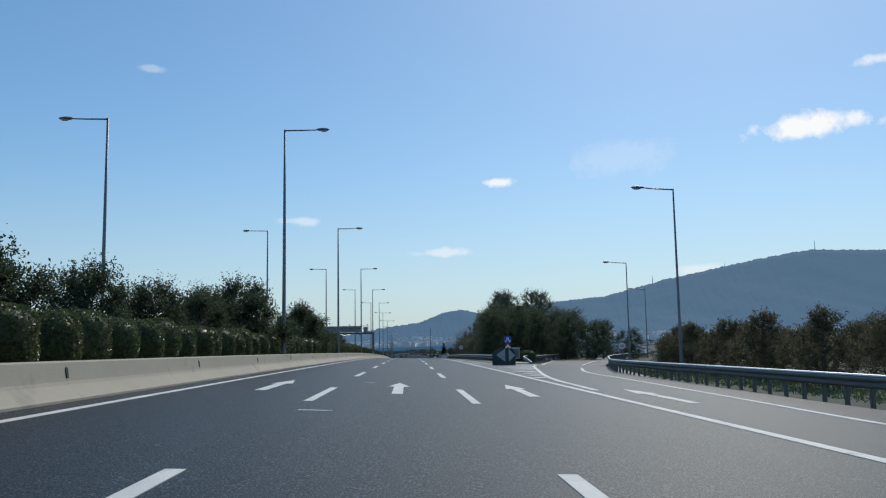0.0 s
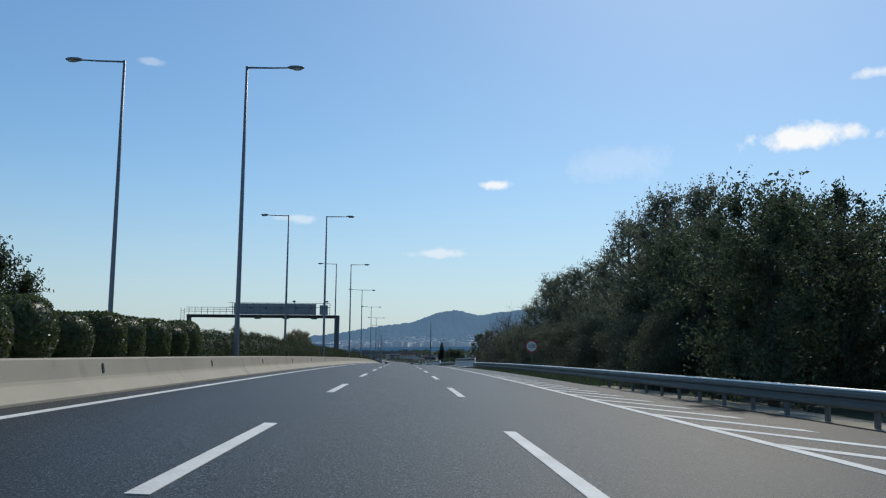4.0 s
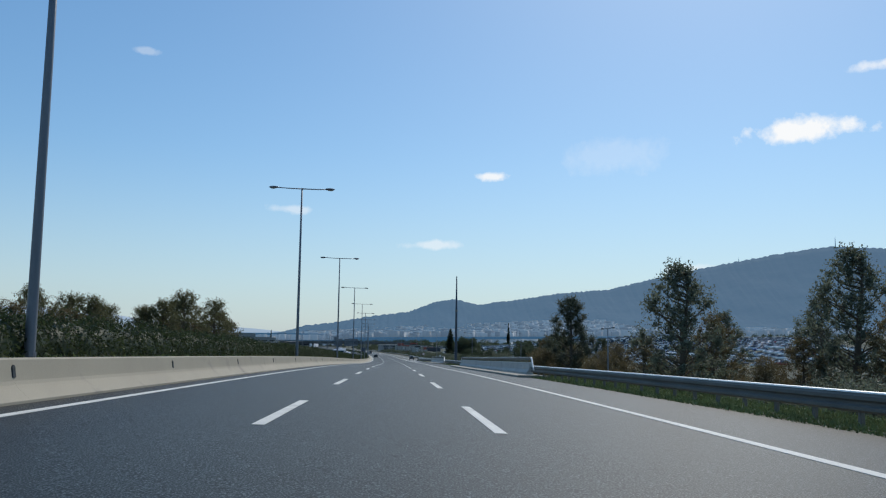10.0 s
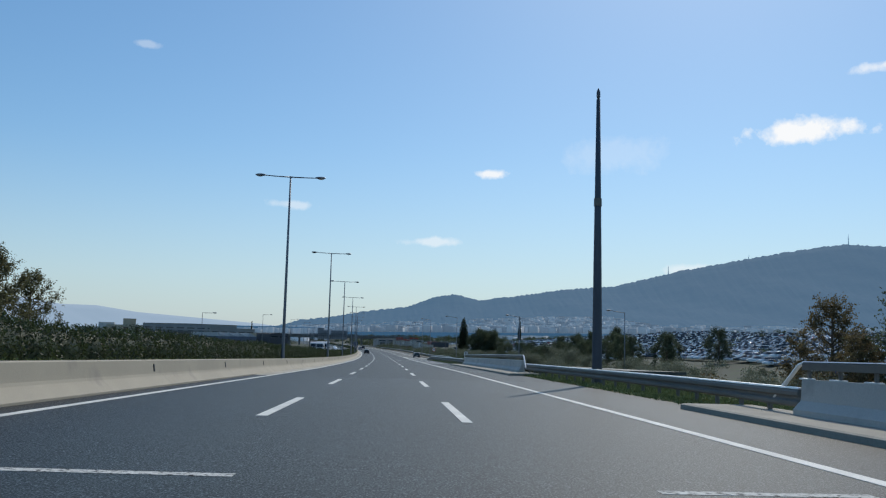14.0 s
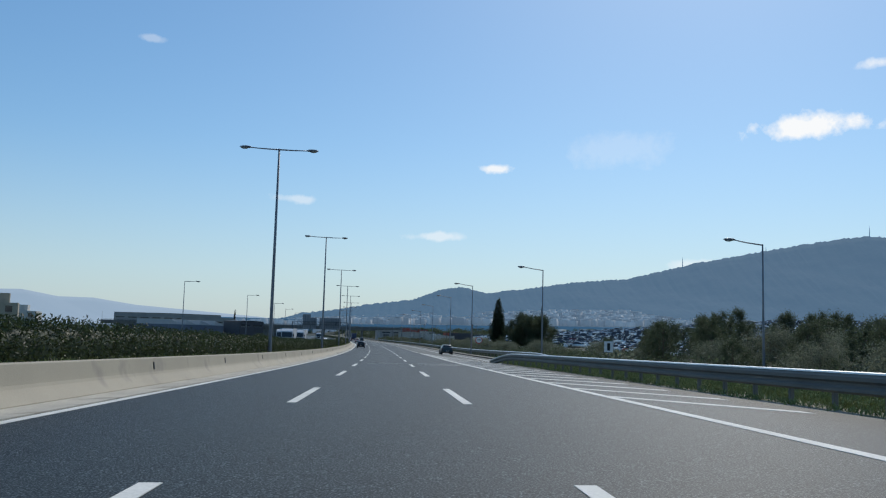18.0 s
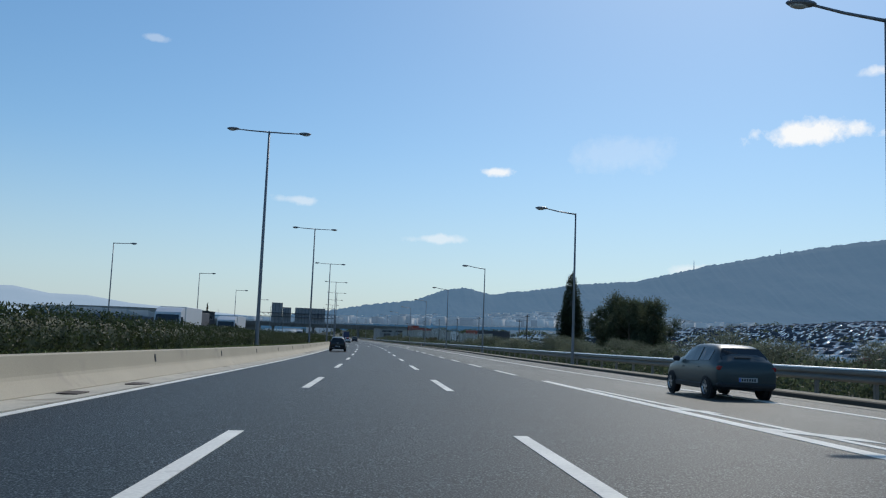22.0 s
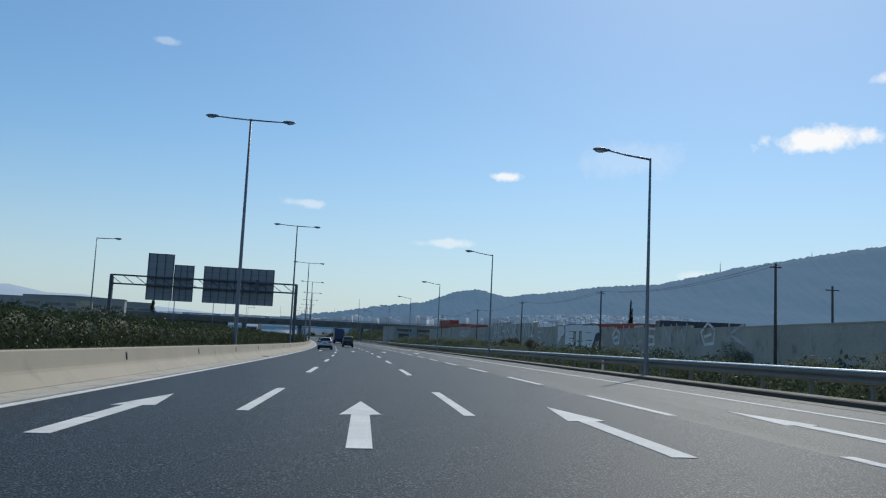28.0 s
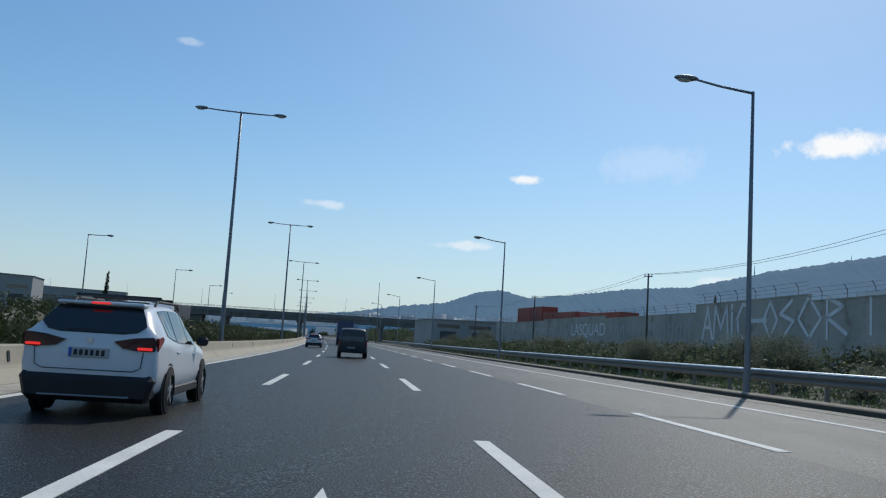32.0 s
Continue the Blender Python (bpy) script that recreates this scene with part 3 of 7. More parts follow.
far_barrier = sweep("far_median_barrier", -56, 1300, 8, [(0.3, -0.05), (0.2, 0.3), (0.1, 0.76), (-0.1, 0.76), (-0.2, 0.3), (-0.3, -0.05)], CONCRETE, shift=lambda s: opp_near(s) + 0.7, close=True, cap=True)
tagged(far_barrier, "concrete barrier on the far side of the median", "barrier", kind="structure")
median_soil = strip("median_soil", -56, 1300, 6, lambda s: opp_near(s) + 0.9, const(-7.2), SOIL, z=0.66, columns=4, depth=0.8)
tagged(median_soil, "raised dry planting soil between the two barriers", "median", kind="structure")

for a, b, w in ((90, 212, 13.0), (252, 308, 12.6), (372, 411, 12.6), (457, 526, 13.6)):
    verge = sweep("verge", a, b, 3, [(9.25, -0.3), (9.25, -0.015), (10.6, 0.01), (w, -0.16), (w + 0.6, -0.6)], DUST)
    tagged(verge, "dusty verge with patches of short grass", "verge", kind="structure")

# right side: kerbed bridge decks with parapets
RAILS = ((213.0, 250.9), (309.3, 370.6), (412.0, 456.0))
for a, b in RAILS:
    kerb = sweep("bridge_kerb", a - 4, b + 4, 4, [(8.38, -0.1), (8.4, 0.13), (8.46, 0.16), (10.4, 0.18), (10.42, -1.2), (8.4, -1.2)], KERB, close=True, cap=True)
    tagged(kerb, "raised concrete kerb and walkway of the bridge", "kerb", kind="structure")
    para = empty("bridge_parapet")
    tagged(para, "grey concrete bridge parapet with a steel top rail", "parapet", group="bridge parapets", kind="structure")
    n = int((b - a) / 7.5) + 1
    for k in range(n):
        c0, c1 = a + (b - a) * k / n + 0.01, a + (b - a) * (k + 1) / n - 0.01
        sweep("parapet_panel", c0, c1, 3, [(9.62, 0.17), (9.62, 0.3), (9.8, 0.5), (9.84, 0.98), (10.06, 0.98), (10.1, 0.17)], CONCRETE_GREY, para, close=True, cap=True)
    k = a + 0.5
    while k < b:
        p = on_road(k, 9.95, 0.975)
        turn = Matrix.Translation(p.tolist()) @ Matrix.Rotation(float(heading(k)), 4, "Z")
        foot = part("rail_foot", box(0.2, 0.42, 0.035, 0.0, 0, 0, 0.01), ZINC_LIT, para, "bright zinc foot plate")
        foot.matrix_basis = turn
        bracket = part("rail_bracket", box(0.07, 0.08, 0.25, 0.05, 0, 0.03, 0.01), GALV, para)
        bracket.matrix_basis = turn
        k += 1.35
    for q in np.arange(a + 3.75, b, 7.5):
        p = on_road(q, 9.822, 0.72)
        scupper = part("scupper", box(0.02, 0.07, 0.12, 0, 0, -0.06, 0.004), SIGN_BLACK, para)
        scupper.matrix_basis = Matrix.Translation(p.tolist()) @ Matrix.Rotation(float(heading(q)), 4, "Z")
    sweep("top_rail", a, b, 5, [(9.86, 1.19), (9.85, 1.34), (9.88, 1.37), (10.0, 1.37), (10.03, 1.34), (10.02, 1.19)], GALV, para, close=True, cap=True)
    # sunlit top of the rail, added as a brighter strip
    sweep("rail_cap", a, b, 5, [(9.855, 1.372), (9.87, 1.392), (10.01, 1.392), (10.025, 1.372)], ZINC_LIT, para, close=True, cap=True)
    for q, d in ((a, -1.0), (b, 1.0)):
        post = part("end_post", tube([on_road(q, 9.94, 1.36).tolist(), on_road(q + 0.3 * d, 9.94, 1.3).tolist(), on_road(q + 1.5 * d, 9.9, 0.5).tolist()], 0.05, 8), ZINC_LIT, para)

# steel guard rails
WBEAM = [(0.0, 0.44), (-0.07, 0.5), (-0.07, 0.545), (0.0, 0.6), (-0.07, 0.655), (-0.07, 0.7), (-0.01, 0.76), (0.05, 0.765), (0.05, 0.74), (0.025, 0.72), (0.025, 0.44)]
DEEP = [(0.0, 0.34), (-0.07, 0.39), (-0.07, 0.46), (0.0, 0.51), (0.0, 0.56), (-0.07, 0.61), (-0.07, 0.69), (-0.02, 0.76), (0.07, 0.765), (0.07, 0.74), (0.03, 0.72), (0.03, 0.34)]


def guard_rail(runs, label, s0, s1, gap=2.0, lift=0.0, ends=(False, False), tall=1.0, beam=WBEAM):
    """A W-beam on posts. runs: (s, u) bends of its face; ends that are turned down into the ground."""
    rail = empty("guard_rail")
    tagged(rail, label, "guard rail", group="roadside guard rails", kind="structure")
    uf = lambda q: lerp(q, [r[0] for r in runs], [r[1] for r in runs])

    def drop(q):
        q = np.asarray(q, float)
        d = np.zeros_like(q)
        if ends[0]:
            d = np.maximum(d, np.clip((s0 + 9 - q) / 9, 0, 1) ** 1.6)
        if ends[1]:
            d = np.maximum(d, np.clip((q - s1 + 9) / 9, 0, 1) ** 1.6)
        return -0.62 * d

    n = max(4, int((s1 - s0) / 2.0))
    q = np.linspace(s0, s1, n)
    prof = np.array(beam)
    k = len(prof)
    pts = on_road(np.repeat(q[:, None], k, 1), prof[None, :, 0] + uf(q)[:, None], prof[None, :, 1] * tall + lift + drop(q)[:, None]).reshape(-1, 3)
    fs = [(i * k + j, i * k + (j + 1) % k, (i + 1) * k + (j + 1) % k, (i + 1) * k + j) for i in range(n - 1) for j in range(k)]
    raw("beam", pts, fs + [tuple(reversed(range(k))), tuple(range((n - 1) * k, n * k))], GALV, rail)
    # sun glint on the beam's top lip, painted as a bright strip
    tip = np.array([(-0.045, 0.752), (-0.035, 0.785), (0.03, 0.8), (0.075, 0.78), (0.07, 0.752)])
    pts = on_road(np.repeat(q[:, None], 5, 1), tip[None, :, 0] + uf(q)[:, None], tip[None, :, 1] * tall + lift + drop(q)[:, None]).reshape(-1, 3)
    fs = [(i * 5 + j, i * 5 + (j + 1) % 5, (i + 1) * 5 + (j + 1) % 5, (i + 1) * 5 + j) for i in range(n - 1) for j in range(5)]
    raw("top_edge", pts, fs + [(4, 3, 2, 1, 0), tuple(range((n - 1) * 5, n * 5))], ZINC_LIT, rail, label="zinc top edge with its sun glint put into a bright colour")
    post_mesh = None
    c = s0 + gap
    while c < s1 - 0.5:
        p = on_road(c, float(uf(c)) + 0.09, -0.55 + lift)
        if post_mesh is None:
            ob = part("post", box(0.1, 0.12, 0.55 + 0.72 * tall, 0, 0, 0, 0.012), GALV, rail)
            post_mesh = ob.data
        else:
            ob = new("post", post_mesh)
            ob.parent = rail
        ob.matrix_basis = Matrix.Translation((p + [0, 0, float(drop(c))]).tolist()) @ Matrix.Rotation(float(heading(c)), 4, "Z")
        c += gap
    return rail


STEEL = "galvanised steel guard rail on short posts beside the road"
guard_rail([(-58, 11.6), (19, 11.7), (46, 12.9), (53, 13.6), (63.5, 15.7), (82, 19.9), (94, 23.2), (111, 29), (128, 35.5), (140, 40.3)], STEEL, -58, 140, 1.34)
guard_rail([(84, 10.9), (88, 10.6), (102, 10.3), (127, 9.75), (165, 9.7), (213, 9.75)], STEEL, 84, 213, 2.0, ends=(True, False), beam=DEEP)
guard_rail([(251, 9.8), (258, 10.1), (309, 10.0)], STEEL, 251, 309.3, 2.0, beam=DEEP)
guard_rail([(370.6, 9.8), (380, 10.3), (412, 10.1)], STEEL, 370.6, 412, 2.0, beam=DEEP)
guard_rail([(456, 9.8), (470, 9.9), (512, 9.7), (524.7, 8.95)], STEEL, 456, 524.7, 2.0, ends=(False, True), tall=1.05, beam=DEEP)
guard_rail([(518, 14.6), (528, 13.0), (560, 12.8), (620, 13.0), (1100, 13.2)], STEEL, 519, 1020, 3.0, tall=1.08, lift=0.02, ends=(True, False))
guard_rail([(95, 13.2), (110, 17.4), (130, 24)], STEEL, 88, 130, 2.0, ends=(True, False))
KERB_SHIFT = lambda s: lerp(s, [530, 560, 600, 1500], [-0.35, -0.15, 0.1, 0.1])
side_kerb = sweep("kerb", 530, 1300, 6, [(11.75, -0.2), (11.78, 0.11), (11.82, 0.13), (11.92, 0.13), (11.92, -0.2)], SHADED_KERB, shift=KERB_SHIFT, close=True, cap=True)
tagged(side_kerb, "low kerb beside the slow lane, face shade painted in dark", "kerb", kind="structure")
side_verge = sweep("verge", 530, 1300, 6, [(11.925, -0.2), (11.925, 0.132), (12.35, 0.14), (13.0, 0.1), (13.9, 0.0), (14.4, -0.4)], DUST, shift=KERB_SHIFT, close=True, cap=True)
tagged(side_verge, "dusty verge of pale dry soil behind the kerb", "verge", kind="structure")
line("gutter_joint", 560, 1200, lambda s: 11.2, 0.06, GUTTER, merge)
island = raw("gore_island", [on_road(a, b, z) for a, b in ((82, 10.8), (84, 9.9), (96, 10.2), (96, 13.8), (84, 12.4)) for z in (-0.1, 0.07)],
             [(1, 3, 5, 7, 9), (0, 1, 9, 8), (2, 3, 1, 0), (4, 5, 3, 2), (6, 7, 5, 4), (8, 9, 7, 6)], GUTTER)
tagged(island, "pale concrete nose of the exit gore", "traffic island", kind="structure")


# ---------------------------------------------------------------- street lamps
def lamp_head(parent, at_x, z, out):
    """A flat oval luminaire whose arm comes from the other side."""
    bm = bmesh.new()
    bmesh.ops.create_uvsphere(bm, u_segments=14, v_segments=8, radius=1, matrix=Matrix.Translation((at_x, 0, z)) @ Matrix.Diagonal((0.42, 0.17, 0.1, 1)))
    head = part("luminaire", bm, LAMP_STEEL, parent, smooth=True)
    bm = bmesh.new()
    bmesh.ops.create_uvsphere(bm, u_segments=12, v_segments=6, radius=1, matrix=Matrix.Translation((at_x + 0.06 * out, 0, z - 0.05)) @ Matrix.Diagonal((0.27, 0.13, 0.1, 1)))
    part("lens", bm, LENS, head, "pale glass lens", smooth=True)


def street_lamp(height, arms, label, base=0.6, thick=0.13):
    """A tapered mast with arms of (reach, rise)."""
    lamp = empty("street_lamp")
    part("mast", tube([(0, 0, -base), (0, 0, 0.9), (0, 0, height * 0.5), (0, 0, height)], [thick, thick * 0.95, thick * 0.75, thick * 0.5], 10), LAMP_STEEL, lamp, smooth=True)
    part("base_sleeve", tube([(0, 0, -base), (0, 0, 1.1)], [thick * 1.15, thick * 1.12], 10), LAMP_STEEL, lamp)
    for reach, rise in arms:
        d = 1 if reach > 0 else -1
        part("arm", tube([(0, 0, height - 0.06), (reach * 0.5, 0, height - 0.05 + rise * 0.5), (reach - 0.3 * d, 0, height + rise - 0.02)], [0.05, 0.042, 0.036], 8), LAMP_STEEL, lamp, smooth=True)
        lamp_head(lamp, reach, height + rise, d)
    return tagged(lamp, label, "street lamp")


def row_of_lamps(places, height, arms, label, group, thick=0.13, base=0.6):
    first = None
    for s, u, z in places:
        if first is None:
            first = tagged(street_lamp(height, arms, label, base, thick), group=group)
            first.matrix_basis = spot(s, u, z)
        else:
            copy_thing(first, spot(s, u, z))


row_of_lamps([(5.5, -7.2, 0), (50.5, -7.15, 0), (92.9, -7.44, 0), (138.3, -7.56, 0), (181.9, -7.59, 0), (224.8, -7.68, 0)], 14.87, [(2.35, 0.0)], "tall grey steel street lamp with one arm over the lanes", "median street lamps")
row_of_lamps([(3.0, -17.6, -0.2), (46.6, -16.61, -0.3), (93.2, -15.32, -0.1), (137.9, -13.25, 0), (182.3, -11.4, 0.1), (225.5, -9.92, 0.15)], 14.87, [(-2.35, 0.0)], "tall grey steel street lamp with one arm over the far carriageway", "far median street lamps")
row_of_lamps([(268.7, -7.93, 0), (318.5, -7.64, 0), (367.1, -7.6, 0), (416.7, -7.69, 0), (466.3, -7.61, -0.05), (512.0, -7.72, -0.1), (560.2, -7.57, -0.15), (609.2, -7.56, -0.2), (657.4, -7.58, -0.25), (705.3, -7.48, -0.33), (753.6, -7.34, -0.38), (801.8, -7.28, -0.38), (850.3, -7.29, -0.4), (901.0, -7.17, -0.45), (952.8, -6.98, -0.45), (1005.1, -6.9, -0.45), (1055, -6.9, -0.45), (1105, -6.9, -0.45), (1155, -6.9, -0.45), (1205, -6.9, -0.45)],
             14.76, [(2.3, -0.05), (-2.3, 0.05)], "tall grey steel street lamp with two arms on the median", "double street lamps")
row_of_lamps([(541.5, 16.5, -0.5), (575.0, 12.75, -0.05), (608.9, 12.72, 0), (652.5, 12.72, 0), (695.6, 12.72, 0), (739.1, 12.72, 0), (782.5, 12.72, 0), (825.8, 12.72, 0), (869.5, 12.72, 0), (919.5, 12.75, 0.05), (971.8, 12.4, 0.1), (1020, 12.4, 0.1), (1065, 12.4, 0.1), (1110, 12.4, 0.1)],
             10.15, [(-2.3, 0.25)], "grey steel street lamp with one arm over the slow lane", "roadside street lamps", 0.1)
yard_lamp = street_lamp(9.0, [(2.4, 0.0), (-2.4, 0.05)], "grey double street lamp on the lower road beside the bridge", 1.0, 0.1)
yard_lamp.matrix_basis = spot(344.8, 24.55, -4.35, 90)
row_of_lamps([(508.7, 25.2, -1.4), (470, 34, -2.2)], 10.15, [(-2.3, 0.25)], "grey steel street lamp beside the entry ramp", "entry ramp lamps", 0.1, 1.5)
row_of_lamps([(51.4, 17.35, 0.95), (94.3, 25.3, 0.6), (128.7, 37.0, 0.0)], 10.15, [(-2.3, 0.1)], "grey steel street lamp beside the exit ramp", "exit ramp lamps", 0.1, 1.5)
row_of_lamps([(606.3, -34.95, 0), (656.9, -31.0, 0.2), (700.2, -29.1, 0), (752.4, -30.0, 0), (800, -29.2, 0), (848, -29, -0.3), (896, -28.6, -0.5), (944, -27.5, -0.6), (992, -28, -0.5), (1040, -30, 0), (517.5, -35, -3.1)], 11.4, [(2.3, 0.0)], "grey steel street lamp on the far side of the motorway", "far side street lamps", 0.1, 1.5)

# ---------------------------------------------------------------- foliage


def cards(centres, size, rng, droop=0.0, slim=0.55):
    """Small four-cornered leaves, turned every way, round the given places. Returns verts and faces."""
    n = len(centres)
    a = rng.normal(size=(n, 3))
    a[:, 2] -= droop
    a /= np.linalg.norm(a, axis=1, keepdims=True)
    b = np.cross(a, rng.normal(size=(n, 3)))
    b /= np.linalg.norm(b, axis=1, keepdims=True) + 1e-9
    k = size * rng.uniform(0.6, 1.35, (n, 1))
    mid = centres
    v = np.stack([mid - a * k * 0.5, mid + b * k * slim * 0.5 - a * k * 0.05, mid + a * k * 0.5, mid - b * k * slim * 0.5 - a * k * 0.05], 1).reshape(-1, 3)
    return v, np.arange(4 * n).reshape(-1, 4)


def quick(name, verts, quads, mat, parent=None, label="", smooth=False):
    """A mesh of many four-cornered faces."""
    me = bpy.data.meshes.new(name)
    me.vertices.add(len(verts))
    me.vertices.foreach_set("co", np.asarray(verts, np.float32).ravel())
    me.loops.add(quads.size)
    me.loops.foreach_set("vertex_index", quads.astype(np.int32).ravel())
    me.polygons.add(len(quads))
    me.polygons.foreach_set("loop_start", np.arange(0, quads.size, 4, dtype=np.int32))
    me.materials.append(mat)
    me.update(calc_edges=True)
    if smooth:
        me.polygons.foreach_set("use_smooth", np.ones(len(quads), bool))
    ob = new(name, me)
    if parent is not None:
        ob.parent = parent
    if label:
        ob["label"] = label
    return ob


def ball_points(n, rng):
    p = rng.normal(size=(n, 3))
    return p / np.linalg.norm(p, axis=1, keepdims=True)


def hedge_run(s0, s1, top, label, low=0.62, mid_u=-8.65, half=0.8, seed=0, per=330, leaf=LEAF_HEDGE, size=0.16):
    """A loose hedge: an uneven dark core under a skin of leaves."""
    rng = np.random.default_rng(seed)
    hedge = empty("hedge")
    tagged(hedge, label, "hedge", group="median hedge", kind="stuff")
    s = np.arange(s0, s1 + 0.3, 0.5)
    ring = [(-1.0, 0.0), (-1.02, 0.45), (-0.8, 0.85), (-0.3, 1.0), (0.3, 1.0), (0.8, 0.85), (1.02, 0.45), (1.0, 0.0)]
    plant_at = np.abs(np.sin(math.pi * s / 1.9 + seed)) ** 0.5
    hs = (top - low) * (0.6 + 0.2 * plant_at + 0.05 * rng.normal(size=len(s)))
    ws = half * (0.6 + 0.2 * plant_at + 0.04 * rng.normal(size=len(s)))
    pts = np.stack([on_road(s, mid_u + a * ws, low + b * hs, 0.5) for a, b in ring], 1).reshape(-1, 3)
    k = len(ring)
    q = np.array([(i * k + j, i * k + j + 1, (i + 1) * k + j + 1, (i + 1) * k + j) for i in range(len(s) - 1) for j in range(k - 1)])
    quick("core", pts, q, leaf, hedge, smooth=True)
    n = int((s1 - s0) * per)
    cs = rng.uniform(s0, s1, n)
    t = rng.uniform(0, 1, n) ** 0.9 * (len(ring) - 1.001)
    t = np.where(rng.random(n) < 0.5, 3 + t * 0.57, t)
    ti_, tf = t.astype(int), t % 1
    ra = np.array(ring)
    ab = ra[ti_] * (1 - tf[:, None]) + ra[ti_ + 1] * tf[:, None]
    puffy = 1.0 + 0.3 * rng.random(n) ** 1.4 + 0.06 * np.sin(cs * 3.1 + ab[:, 1] * 5)
    p = on_road(cs, mid_u + ab[:, 0] * np.interp(cs, s, ws) * puffy, low + ab[:, 1] * np.interp(cs, s, hs) * puffy, 0.5)
    v, f = cards(p, size, rng, -0.3, 0.34)
    quick("foliage", v, f, leaf, hedge)
    return hedge


for k, s0 in enumerate(np.arange(128, 1150, 24.0)):
    far = s0 > 860
    hedge_run(s0, min(s0 + 24.0, 1150), float(lerp(s0, [130, 240, 400, 480, 560, 1100], [2.05, 1.95, 1.85, 1.76, 1.84, 1.8])), "dense dark green oleander hedge on the median", seed=int(k), per=140 if far else 640, size=0.2 if far else 0.115)


def barrel(p):
    """How far directions reach on a round-shouldered drum."""
    return (np.hypot(p[:, 0], p[:, 1]) ** 3.2 + np.abs(p[:, 2]) ** 3.2) ** (1 / 3.2)


def clipped_bush(seed, h, r):
    rng = np.random.default_rng(seed)
    bush = empty("clipped_bush")
    p = ball_points(5200, rng)
    p /= barrel(p)[:, None]
    lump = 1 + 0.04 * np.sin(p[:, :1] * 5 + seed) * np.cos(p[:, 2:] * 4)
    q = p * lump * [r, r, h / 2] + [0, 0, h / 2]
    v, f = cards(q + rng.normal(size=q.shape) * 0.02, 0.085, rng)
    bm = bmesh.new()
    bmesh.ops.create_icosphere(bm, subdivisions=3, radius=1)
    for vert in bm.verts:
        c = np.array(vert.co)
        c /= barrel(c[None])[0]
        vert.co = Vector((c * [r * 0.96, r * 0.96, h * 0.48] + [0, 0, h * 0.49]).tolist())
    part("core", bm, LEAF_CLIP, bush, smooth=True)
    quick("foliage", v, f, LEAF_CLIP, bush)
    return tagged(bush, "rounded clipped evergreen bush in the median planting", "bush", group="clipped median bushes")


BUSHES = [clipped_bush(1, 1.52, 0.86), clipped_bush(2, 1.36, 0.76), clipped_bush(3, 1.6, 0.92)]
for k in range(54):
    s = 10.5 + 2.28 * k
    m = spot(s, -8.35 + 0.12 * math.sin(k * 2.1), 0.62, turn=47 * k, banked=0.6, size=0.93 + 0.1 * abs(math.sin(k * 1.7)))
    if k < 3:
        BUSHES[k].matrix_basis = m
    else:
        copy_thing(BUSHES[k % 3], m)


